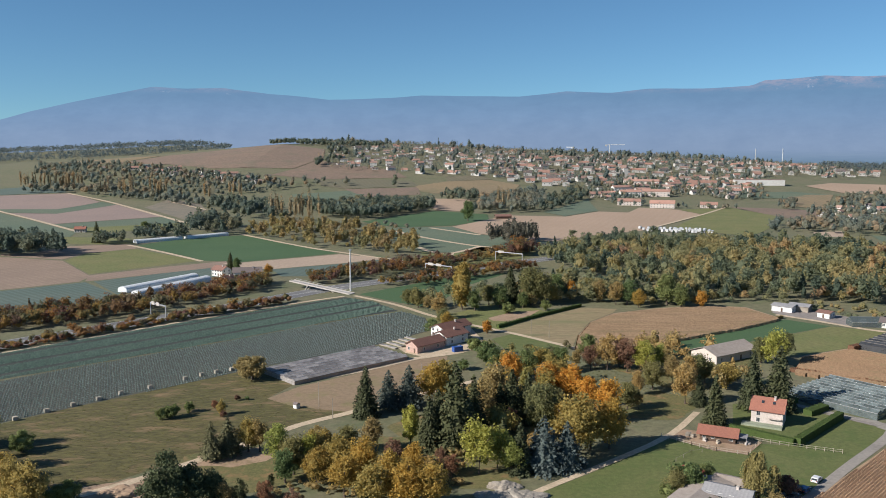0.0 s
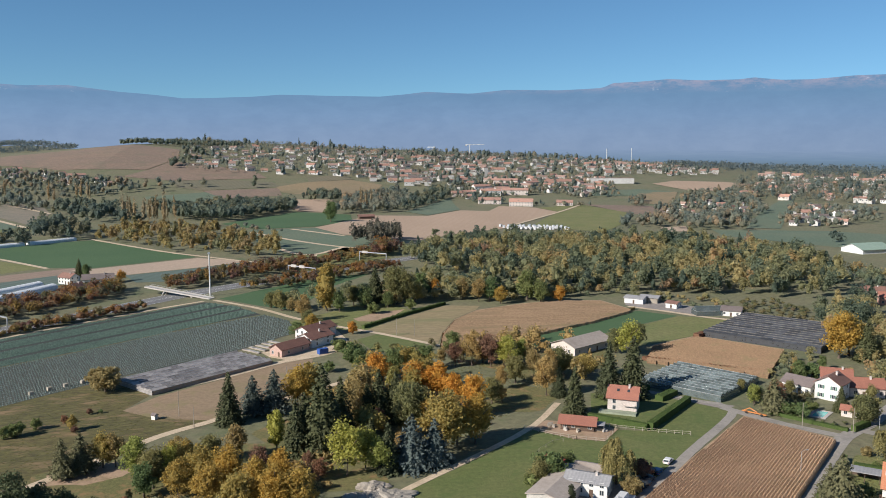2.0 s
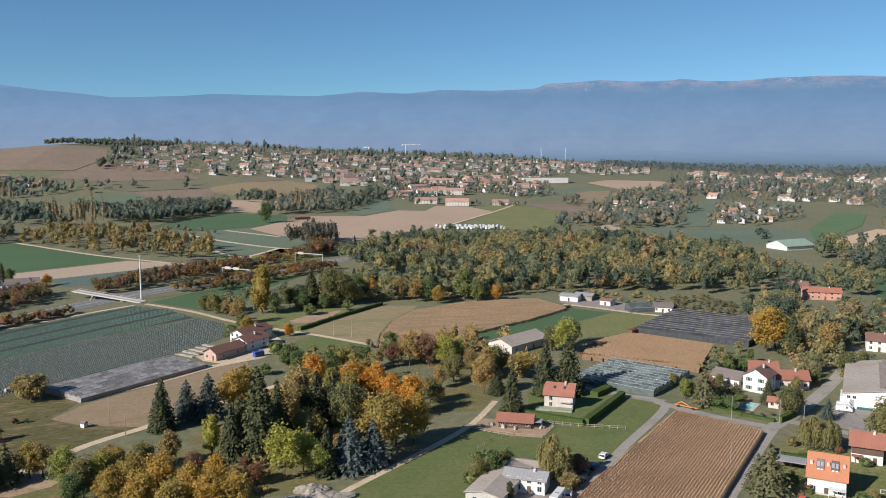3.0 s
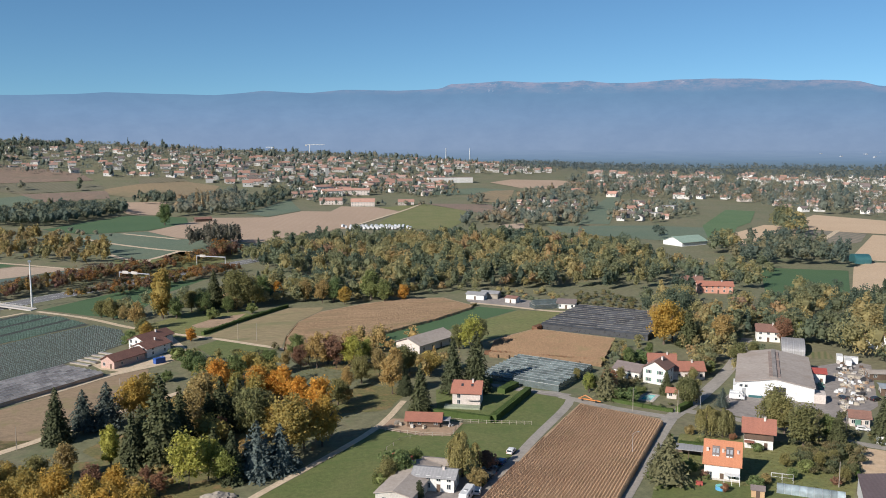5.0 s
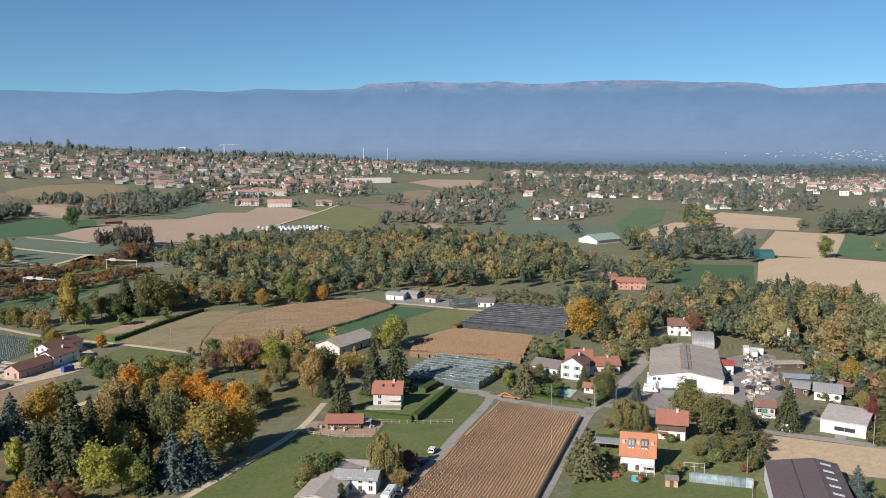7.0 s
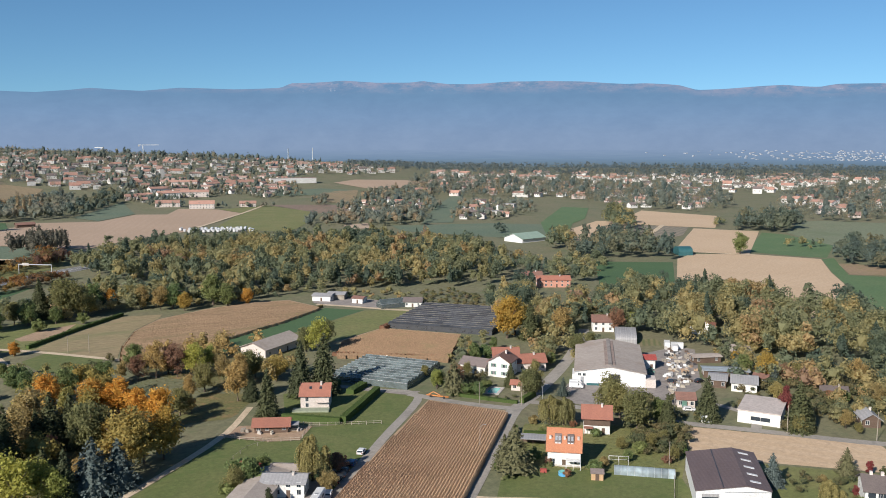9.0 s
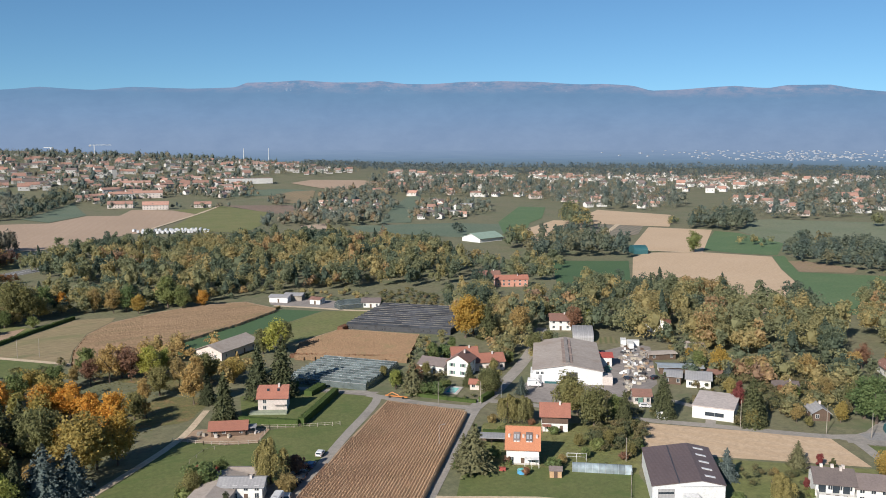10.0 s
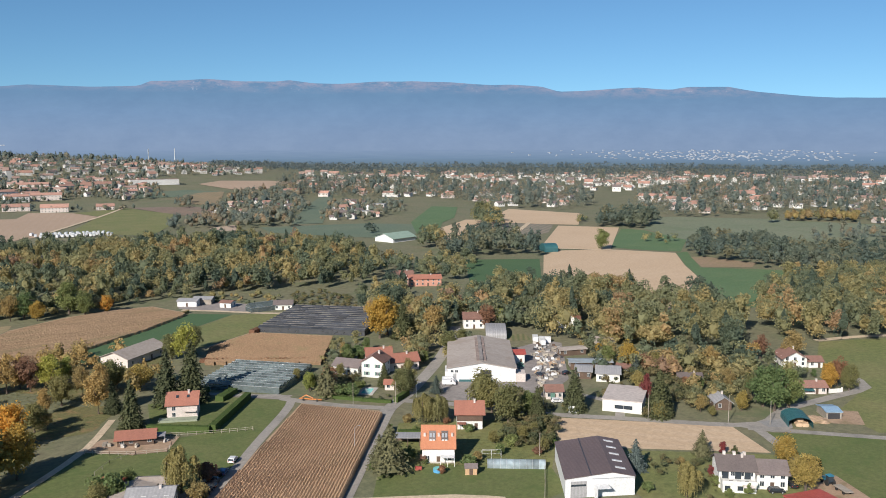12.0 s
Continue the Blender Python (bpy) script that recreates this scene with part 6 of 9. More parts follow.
stand("field_trees", [(855, 489), (864, 482), (899, 504), (893, 510)], 11, F_WOOD, "single tree in the wide meadow", (13, 16), (0.36, 0.5), 150, 1.2, 327, "wood")
stand("field_hedge", [(906, 498), (957, 439), (999, 459), (948, 520)], 9, F_GOLDWOOD, "clipped golden hedge along the meadow", (9, 13), (0.4, 0.5), 130, 1.3, 328, "hedge")
stand("forest", [(349, 340), (385, 306), (359, 273), (398, 262), (366, 225), (332, 195), (302, 195), (312, 224), (290, 249), (277, 268)], 9, F_WOOD, "dense mixed wood in olive and brown autumn leaf", (13, 20), (0.32, 0.45), 690, 0.64, 12, "wood")
stand("forest", [(355, 400), (378, 371), (352, 342), (330, 322), (306, 338), (308, 380)], 9, F_WOOD, "mixed wood round the red house", (8, 15), (0.34, 0.46), 630, 0.68, 330, "wood")
stand("forest", [(127, 488), (146, 470), (166, 468), (195, 466), (240, 466), (255, 485), (203, 495), (163, 512)], 8.5, F_WOOD, "ragged front edge of the wood", (5, 12), (0.36, 0.5), 540, 0.76, 331, "wood")
stand("forest", [(416, 242), (493, 273), (534, 261), (580, 246), (587, 217), (417, 152), (392, 165), (360, 185), (361, 210)], 9.5, F_WOOD, "dense mixed wood in olive and brown autumn leaf", (10, 18), (0.34, 0.48), 660, 0.68, 13, "wood")
stand("forest", [(256, 394), (294, 416), (315, 417), (306, 355), (313, 342), (279, 308), (269, 341), (240, 325), (237, 354)], 9, F_WOOD, "mixed wood behind the gardens", (7, 14), (0.34, 0.46), 630, 0.68, 329, "wood")
for k in range(9):
    x, y = 109 + 5.6 * k, 178 + 5.65 * k
    road("trim", [(x, y), (x + 1.9, y + 1.92)], 0.3, M_PAINT, "white dash along the road's edge", 0.14, "road marking")


# ---- buildings ----
def placed(fl, fr):
    """The pose of a building whose front base runs from fl to fr: x along the front, y away behind it; and the front's length."""
    a, b = Vector(fl), Vector(fr)
    d = b - a
    mid = (a + b) / 2
    return Matrix.Translation((mid.x, mid.y, height(mid.x, mid.y))) @ Matrix.Rotation(math.atan2(d.y, d.x), 4, "Z"), d.length


def gable_walls(w, d, eave, ridge, along):
    """The closed walls of a house with a gabled top; along: the ridge runs along x."""
    if along:
        return prism([(0, 0), (d, 0), (d, eave), (d / 2, ridge), (0, eave)], -w / 2, w / 2)
    bm = prism([(-w / 2, 0), (w / 2, 0), (w / 2, eave), (0, ridge), (-w / 2, eave)], 0, d)
    bm.transform(Matrix(((0, 1, 0, 0), (1, 0, 0, 0), (0, 0, 1, 0), (0, 0, 0, 1))))
    bmesh.ops.recalc_face_normals(bm, faces=bm.faces[:])
    return bm


def slab(w0, w1, span, eave, ridge, over, thick, side):
    """One roof slope over half the span."""
    run = span / 2
    rise = (ridge - eave) / run
    y0 = -over if side < 0 else span + over
    z0 = eave - rise * over
    prof = [(y0, z0 + 0.04), (span / 2, ridge + 0.04), (span / 2, ridge + 0.04 + thick), (y0, z0 + 0.04 + thick)]
    return prism(prof, w0, w1)


SWAP = Matrix(((0, 1, 0, 0), (1, 0, 0, 0), (0, 0, 1, 0), (0, 0, 0, 1)))


def gable_roof(w, d, eave, ridge, along, over=0.6, thick=0.22):
    out = []
    for side in (-1, 1):
        if along:
            out.append(slab(-w / 2 - over, w / 2 + over, d, eave, ridge, over, thick, side))
        else:
            bm = slab(-over, d + over, w, eave, ridge, over, thick, side)
            bm.transform(Matrix.Translation((-w / 2, 0, 0)) @ SWAP)
            bmesh.ops.recalc_face_normals(bm, faces=bm.faces[:])
            out.append(bm)
    return out


def add_window(parent, x, z, w, h, side="front", depth=0.0, shutters=None, name="window"):
    """A framed window on the front (facing -y), the left or the right wall."""
    fr = part(name, boxes((-w / 2 - 0.08, -0.06, -0.08, w / 2 + 0.08, 0.04, 0), (-w / 2 - 0.08, -0.06, h, w / 2 + 0.08, 0.04, h + 0.08), (-w / 2 - 0.08, -0.06, 0, -w / 2, 0.04, h), (w / 2, -0.06, 0, w / 2 + 0.08, 0.04, h), (-0.03, -0.05, 0, 0.03, 0.03, h)), M_WHITEPAINT, parent)
    if side == "front":
        fr.matrix_basis = Matrix.Translation((x, -depth, z))
    elif side == "left":
        fr.matrix_basis = Matrix.Translation((-depth, x, z)) @ Matrix.Rotation(-math.pi / 2, 4, "Z")
    else:
        fr.matrix_basis = Matrix.Translation((depth, x, z)) @ Matrix.Rotation(math.pi / 2, 4, "Z")
    part("pane", boxes((-w / 2, -0.025, 0, w / 2, 0.02, h)), M_DARKGLASS, fr)
    if shutters:
        for s in (-1, 1):
            part("shutter", boxes((s * (w / 2 + 0.1), -0.09, -0.05, s * (w / 2 + 0.1 + w * 0.5), -0.04, h + 0.05)), shutters, fr)
    return fr


def house(name, fl, fr, depth, eave, ridge, wall, roof, label, along=True, category="house", windows=3, storeys=2, shutters=None, chimney=True, door=True, group="", over=0.6, sides=True):
    m, w = placed(fl, fr)
    ob = thing(name, m, label, category, group)
    part("wall", gable_walls(w, depth, eave, ridge, along), wall, ob)
    for bm in gable_roof(w, depth, eave, ridge, along, over):
        part("roof", bm, roof, ob)
    step = eave / max(1, storeys)
    for s in range(storeys):
        for k in range(windows):
            x = -w / 2 + w * (k + 0.5) / windows
            if door and s == 0 and k == windows // 2:
                d = part("door", boxes((x - 0.5, -0.05, 0, x + 0.5, 0.03, 2.05)), M_TIMBER, ob)
                continue
            add_window(ob, x, s * step + 0.95, 1.0, 1.25, "front", 0, shutters)
        if sides:
            for k in range(2):
                y = depth * (k + 0.5) / 2
                add_window(ob, y, s * step + 0.95, 0.9, 1.2, "right", w / 2)
                add_window(ob, y, s * step + 0.95, 0.9, 1.2, "left", w / 2)
    if chimney:
        x, y = (w * 0.2, depth * 0.42) if along else (w * 0.12, depth * 0.6)
        ch = part("chimney", boxes((x - 0.3, y - 0.3, ridge - 1.0, x + 0.3, y + 0.3, ridge + 0.8)), M_CREAM, ob)
        part("cap", boxes((x - 0.38, y - 0.38, ridge + 0.8, x + 0.38, y + 0.38, ridge + 0.9)), M_CONCRETE, ch)
    return ob


def flat_hall(name, fl, fr, depth, high, wall, roof, label, category="building", bands=True):
    m, w = placed(fl, fr)
    ob = thing(name, m, label, category)
    part("wall", boxes((-w / 2, 0, 0, w / 2, depth, high)), wall, ob)
    part("roof", boxes((-w / 2 - 0.25, -0.25, high + 0.003, w / 2 + 0.25, depth + 0.25, high + 0.3)), roof, ob)
    if bands:
        add_window(ob, 0.5, 1.2, w * 0.45, 1.3)
    return ob


# the orange-roofed house and its garden
oh = house("house", (140.4, 181.8), (147.4, 176.0), 10.5, 4.6, 9.2, M_WHITEWALL, M_ORANGE_TILE, "white house under a bright new orange tiled roof", windows=3, storeys=1, chimney=False, over=0.5)
for x in (-1.75, 1.75):
    d = part("dormer", prism([(1.5, 5.6), (4.0, 5.6), (4.0, 8.2), (3.4, 8.2), (1.5, 6.5)], x - 0.95, x + 0.95), M_DARK_TILE, oh, "dark metal roof dormer with skylight")
    for k in (-0.55, 0.55):
        part("pane", boxes((x + k * 0.8 - 0.32, 1.42, 5.95, x + k * 0.8 + 0.32, 1.5, 6.45)), M_SHEET_WHITE, d)
        part("skylight", boxes((-0.3, 0, 0, 0.3, 1.3, 0.06)), M_METAL, d).matrix_basis = Matrix.Translation((x + k * 0.8, 1.9, 6.9)) @ Matrix.Rotation(0.73, 4, "X")
for x in (-3.9, 0.1, 3.9):
    part("chimney", boxes((x - 0.3, 2.4, 6.0, x + 0.3, 3.0, 7.9)), M_CREAM, oh)
part("canopy", boxes((0.6, -2.6, 2.5, 4.6, 0, 2.62), (0.6, -2.6, 0, 0.72, -2.48, 2.5), (4.48, -2.6, 0, 4.6, -2.48, 2.5), (2.55, -2.6, 0, 2.65, -2.5, 2.5)), M_SHEET_WHITE, oh, "white glazed terrace canopy")
part("basement", boxes((-4.7, -0.06, 0, 4.7, -0.004, 0.5)), M_CONCRETE, oh)
m, _ = placed((142.2, 197.4), (148, 192.6))
cp = thing("carport", m, "flat-roofed dark timber carport beside the house", "carport")
part("roof", boxes((-3.8, 0, 2.5, 3.8, 5, 2.7)), M_GREYROOF, cp)
for x in (-3.6, 0, 3.6):
    for y in (0.2, 4.8):
        part("post", boxes((x - 0.08, y - 0.08, 0, x + 0.08, y + 0.08, 2.5)), M_TIMBER, cp)
part("back_wall", boxes((-3.7, 4.85, 0, 3.7, 5.0, 2.5)), M_TIMBER, cp)
ch = house("chalet", (166.2, 197.2), (172.4, 192.2), 8, 5.4, 8.0, M_WHITEWALL, M_RED_TILE, "chalet with timber upper floor and red tiles", windows=2, storeys=1, over=0.9)
part("upper_wall", boxes((-4.05, -0.08, 2.7, 4.05, 7.9, 5.3)), M_TIMBER, ch, "dark brown timber upper floor")
part("porch", boxes((-4.0, -2.0, 2.3, -1.2, -0.1, 2.45), (-3.9, -1.9, 0, -3.75, -1.75, 2.3), (-1.4, -1.9, 0, -1.25, -1.75, 2.3)), M_RED_TILE, ch)


def tunnel(name, fl, fr, depth, high, skin, label, hoops=8, category="greenhouse", ends=True):
    """A film tunnel: arched skin panels between hoops, along the front."""
    m, w = placed(fl, fr)
    ob = thing(name, m, label, category)
    prof = [(depth / 2 - depth / 2 * math.cos(a), high * (0.45 + 0.55 * math.sin(a))) for a in np.linspace(0, math.pi, 11)]
    prof = [(0, 0)] + prof + [(depth, 0)]
    for k in range(hoops):
        x0, x1 = -w / 2 + w * k / hoops, -w / 2 + w * (k + 1) / hoops
        bm = bmesh.new()
        a = [bm.verts.new((x0 + 0.03, y, z)) for y, z in prof]
        b = [bm.verts.new((x1 - 0.03, y, z)) for y, z in prof]
        for i in range(len(prof) - 1):
            bm.faces.new((a[i], b[i], b[i + 1], a[i + 1]))
        part("panel", bm, skin, ob)
    for k in range(hoops + 1):
        x = -w / 2 + w * k / hoops
        part("hoop", tube([(x, y, z) for y, z in prof], [0.05] * len(prof), 4), M_TEAL if skin is M_TEAL else M_METAL, ob)
    if ends:
        for x in (-w / 2, w / 2):
            part("end_wall", prism(prof, x - 0.02, x + 0.02), skin, ob)
    return ob


tunnel("polytunnel", (152.1, 167.4), (164.1, 156.7), 3.2, 2.1, M_CLEARFILM, "silver film polytunnel in a garden", 9)
m, w = placed((155.8, 173.8), (160.1, 170.3))
gf = thing("cold_frame", m, "bare metal greenhouse frame", "greenhouse")
for x in (-2.7, 0, 2.7):
    part("rib", tube([(x, 0, 0), (x, 0, 1.6), (x, 1.2, 2.2), (x, 2.4, 1.6), (x, 2.4, 0)], [0.05] * 5, 4), M_WHITEPAINT, gf)
for y, z in ((0, 1.6), (1.2, 2.2), (2.4, 1.6)):
    part("rail", tube([(-2.7, y, z), (2.7, y, z)], [0.04] * 2, 4), M_WHITEPAINT, gf)
bm = bmesh.new()
bmesh.ops.create_cone(bm, cap_ends=True, segments=28, radius1=1.35, radius2=1.35, depth=1.0, matrix=Matrix.Translation((0, 0, 0.5)))
pl = thing("paddling_pool", Matrix.Translation((140.0, 174.2, 0)), "round blue above-ground pool", "pool")
part("wall", bm, M_POOLBLUE, pl)
bm = bmesh.new()
bmesh.ops.create_circle(bm, cap_ends=True, segments=28, radius=1.28, matrix=Matrix.Translation((0, 0, 1.01)))
part("water", bm, M_POOLWATER, pl)
solid("garden_box", boxes((-0.9, -0.4, 0, 0.9, 0.4, 0.9), (-0.95, -0.45, 0.9, 0.95, 0.45, 1.0), bevel=0.03), M_REDSHEET, "faded red garden storage box", "box", at=Matrix.Translation((136.6, 178.6, 0)) @ Matrix.Rotation(-0.68, 4, "Z"))
house("garden_shed", (144.2, 167.6), (146.7, 165.6), 2.4, 2.0, 2.7, M_PALEWOOD, M_DARK_TILE, "small pale timber shed on the lawn", windows=1, storeys=1, chimney=False, category="shed", over=0.25, sides=False)

# the brown-roofed hall, its plan a little out of square and its ridge off the middle
m, w = placed((154.1, 140.2), (169.5, 130.4))
SKEW = Matrix(((1, 0.15, 0, 0), (0, 1, 0, 0), (0, 0, 1, 0), (0, 0, 0, 1)))
bh = thing("industrial_hall", m, "white clad hall with a dark brown sheet roof", "hall")


def across(profile, y0, y1):
    """An (x, z) profile drawn along the hall."""
    bm = prism(profile, y0, y1)
    bm.transform(SKEW @ SWAP)
    bmesh.ops.recalc_face_normals(bm, faces=bm.faces[:])
    return bm


L, X = 26.2, w * 0.17
part("wall", across([(-w / 2, 0), (w / 2, 0), (w / 2, 5), (X, 6.3), (-w / 2, 5)], 0, L), M_SHEET_WHITE, bh)
part("roof", across([(-w / 2 - 0.25, 5.02), (X, 6.34), (X, 6.5), (-w / 2 - 0.25, 5.18)], -0.25, L + 0.25), M_BROWNROOF, bh)
part("roof", across([(w / 2 + 0.25, 4.99), (X, 6.34), (X, 6.5), (w / 2 + 0.25, 5.15)], -0.25, L + 0.25), M_BROWNROOF, bh)
part("roof_joint", across([(-w * 0.14, 5.88), (-w * 0.14 + 0.25, 5.9), (-w * 0.14 + 0.25, 5.96), (-w * 0.14, 5.94)], -0.2, L + 0.2), M_DARKMETAL, bh)
for k in range(5):
    y = 3.2 + 4.9 * k
    part("skylight", across([(X + 1.4, 6.2), (X + 4.1, 5.62), (X + 4.1, 5.7), (X + 1.4, 6.3)], y, y + 1.0), M_SHEET_WHITE, bh)
gd = part("gate", boxes((-w / 2 + 1.4, -0.1, 0, -w / 2 + 5.6, 0.05, 4.3)), M_GREYROOF, bh, "grey sectional gate")
part("gate_windows", boxes((-w / 2 + 1.5, -0.13, 3.0, -w / 2 + 5.4, -0.1, 3.5)), M_DARKGLASS, gd)
part("canopy", boxes((-1.6, -3.0, 3.2, 2.0, -0.06, 3.35), (-1.6, -3.0, 0, -1.45, -0.06, 3.2)), M_SHEET_WHITE, bh)
part("trim", boxes((-w / 2 + 7, -0.1, 4.75, w / 2, -0.02, 4.9)), M_METAL, bh)

# the warehouse with its yard
wh = house("warehouse", (198.0, 240.4), (217.6, 224.0), 45, 5.2, 7.3, M_SHEET_WHITE, M_FIBRE, "large white warehouse with a weathered grey roof", along=False, category="warehouse", windows=0, storeys=0, chimney=False, over=0.5)
part("gate", boxes((-8.6, -0.1, 0, -3.6, 0.05, 0.9)), M_TEAL, wh, "teal loading bay panel")
part("door", boxes((-10.9, -0.08, 0, -9.6, 0.05, 3.2)), M_METAL, wh)
for k in range(2):
    add_window(wh, -11.2 + 1.7 * k, 3.6, 1.0, 0.9)
# solid dark panel in place of the shade inside an open doorway
part("gate", boxes((-0.5, -0.08, 0, 3.6, 0.05, 4.6)), M_DARKMETAL, wh, "dark panel for a shaded open doorway")
part("ridge_cap", boxes((-0.7, 2, 7.5, 0.7, 44, 7.75)), M_YARD, wh, "raised rusty ridge vent")
for y0 in (3.0, 16.0, 29.0):
    part("roof_strip", boxes((-1.9, y0, 7.2, -0.72, y0 + 12.4, 7.46), (0.72, y0, 7.2, 1.9, y0 + 12.4, 7.46)), M_RUSTROOF, wh, "rust-stained sheets beside the ridge")
part("annex", boxes((-13.9, 1.0, 0, -12.8, 10, 3.6)), M_SHEET_WHITE, wh)
part("annex", boxes((12.8, 0.0, 0, 16.5, 6, 3.2)), M_CREAM, wh, "low beige lean-to")
tunnel("arched_hall", (255, 282), (262, 276), 22, 4.5, M_GREYROOF, "grey arched sheet-metal hall", 4, "hall")
m, w = placed((226, 240), (231, 236))
house("workshop", (234.5, 244.5), (239, 241), 7, 4.0, 5.0, M_WHITEWALL, M_REDSHEET, "small white workshop with a red roof", windows=2, storeys=1, chimney=False, category="workshop")
k2 = house("gatehouse", (210.8, 201.5), (215.3, 197.9), 6, 3.0, 4.4, M_CREAM, M_OLD_TILE, "small cream building with a red-brown roof", windows=3, storeys=1, chimney=False, category="building")
part("door", boxes((-1.4, -0.1, 0, 0.2, 0.02, 2.3)), M_SHUTTER, k2, "pale green double door")
flat_hall("white_workshop", (216.3, 180.8), (223.2, 169.8), 18, 4.0, M_WHITEWALL, M_PALEROOF, "white flat-roofed workshop beside the lane", "workshop")
solid("kiosk", boxes((-1.7, -1, 0, 1.7, 1, 2.2), (-1.8, -1.1, 2.2, 1.8, 1.1, 2.35)), M_SHEET_WHITE, "white metal storage kiosk", "shed", at=Matrix.Translation((207.6, 186, 0)) @ Matrix.Rotation(-0.68, 4, "Z"))
for fl, fr, dp, hi, up, wall, roof, word in (
        ((241.6, 205.2), (247.2, 198.6), 12, 3.2, 4.6, M_WHITEWALL, M_GREYROOF, "long grey shed with a corrugated roof"), ((246.6, 222.8), (259.5, 212.4), 6, 2.9, 3.4, M_TIMBER, M_BLUEGREY, "low shed under blue-grey sheets"),
        ((238.6, 213), (242.4, 208.4), 10, 2.9, 3.8, M_TIMBER, M_GREYROOF, "open timber shed with a corrugated roof"), ((256.5, 208), (258.6, 203.6), 6, 2.6, 3.4, M_TIMBER, M_OLD_TILE, "small brown-roofed garden shed"),
        ((259.2, 239.6), (269.9, 235.2), 5, 2.5, 2.9, M_TIMBER, M_FIBRE, "long low lean-to with a brown roof"), ((287, 242.8), (294.4, 240), 5, 2.6, 3.2, M_GREYWOOD, M_FIBRE, "low hut among the trees")):
    house("timber_shed", fl, fr, dp, hi, up, wall, roof, word, windows=3, storeys=1, chimney=False, category="shed", group="sheds of the timber yard", over=0.6)

# the villa
house("villa", (176.5, 266.5), (181.6, 259.6), 9, 6.0, 8.6, M_WHITEWALL, M_OLD_TILE, "white gabled villa with green shutters", along=False, windows=2, storeys=2, shutters=M_SHUTTER, door=False)
house("villa_wing", (170.5, 277.5), (176.0, 268.2), 8, 3.4, 5.4, M_WHITEWALL, M_DARK_TILE, "low white wing with a dark tiled roof", windows=4, storeys=1, category="house", chimney=False)
house("villa_wing", (187.5, 266.5), (200.5, 261.5), 8, 3.6, 6.0, M_CREAM, M_RED_TILE, "long cream wing under red tiles", windows=5, storeys=1, category="house")
house("villa_annex", (188, 280), (197, 275), 8, 3.6, 6.0, M_CREAM, M_RED_TILE, "cream annex under red tiles", windows=3, storeys=1, category="house")
vp = thing("swimming_pool", Matrix.Translation((167.6, 249.3, 0)) @ Matrix.Rotation(0.72, 4, "Z"), "turquoise garden swimming pool with pale surround", "pool")
part("surround", boxes((-4.6, -2.9, 0, 4.6, -1.7, 0.14), (-4.6, 1.7, 0, 4.6, 2.9, 0.14), (-4.6, -1.7, 0, -3.4, 1.7, 0.14), (3.4, -1.7, 0, 4.6, 1.7, 0.14)), M_CONCRETE, vp)
part("water", boxes((-3.4, -1.7, 0, 3.4, 1.7, 0.09)), M_POOLWATER, vp)
house("pool_house", (173.2, 246.4), (177, 243), 4, 2.4, 3.4, M_CREAM, M_RED_TILE, "small pool house with red tiles", windows=2, storeys=1, chimney=False, category="house")

# the red-roofed house behind the hedge
rh = house("house", (99.0, 264.0), (107.4, 259.4), 8.5, 4.9, 7.9, M_CREAM, M_RED_TILE, "cream house under a clear red tiled roof", windows=1, storeys=0, door=False)
for side in (-1, 1):
    bm = bmesh.new()
    e = side * 5.45
    q = [bm.verts.new(v) for v in ((e, 1.2, 6.05), (e, 7.3, 6.05), (side * 3.9, 4.25, 8.2))]
    bm.faces.new(q if side > 0 else q[::-1])
    bmesh.ops.solidify(bm, geom=bm.faces[:], thickness=0.15)
    part("hip", bm, M_RED_TILE, rh)
for x, z in ((-2.6, 3.0), (-2.6, 0.9)):
    add_window(rh, x, z, 1.0, 1.3)
part("awning", boxes((0.4, -1.1, 2.55, 4.4, -0.02, 2.65)), M_CREAM, rh)
part("terrace", boxes((-7.2, -3.4, 0, 5.0, -0.02, 0.7)), M_TERRACE, rh, "pale green terrace roof")
for x in (-1.6, 1.8):
    part("skylight", boxes((x - 0.4, -0.02, 0, x + 0.4, 1.0, 0.3)), M_DARKGLASS, rh).matrix_basis = Matrix.Translation((0, 2.1, 6.45)) @ Matrix.Rotation(0.61, 4, "X")
st = house("stable", (78.0, 248.8), (87.4, 244.4), 5.0, 2.5, 4.0, M_TIMBER, M_RED_TILE, "low timber stable with a red tiled roof", windows=4, storeys=1, chimney=False, category="stable", over=0.9)
part("lean_to", boxes((5.2, 0.2, 2.2, 8.4, 4.2, 2.32), (8.2, 0.3, 0, 8.3, 0.4, 2.2), (8.2, 4.0, 0, 8.3, 4.1, 2.2)), M_GREYROOF, st)

# white cottage, grey sheds and lean-tos by the lane
house("cottage", (64.6, 201.4), (73.8, 195.6), 6.5, 3.9, 5.0, M_WHITEWALL, M_GREYROOF, "white two-storey cottage with a grey sheet roof", windows=4, storeys=2, chimney=True)
house("long_shed", (53, 196), (60.5, 190), 22, 3.0, 4.0, M_CONCRETE, M_FIBRE, "long low shed with a weathered grey roof", along=False, windows=2, storeys=1, chimney=False, category="shed", over=0.4)
house("small_shed", (63.5, 217.6), (67.8, 213.8), 5, 2.4, 3.4, M_TIMBER, M_REDSHEET, "small shed with a bright red roof", windows=1, storeys=1, chimney=False, category="shed")
house("small_shed", (71, 213), (78, 208.2), 4, 2.3, 2.9, M_GREYWOOD, M_FIBRE, "flat grey lean-to shed", windows=2, storeys=1, chimney=False, category="shed")

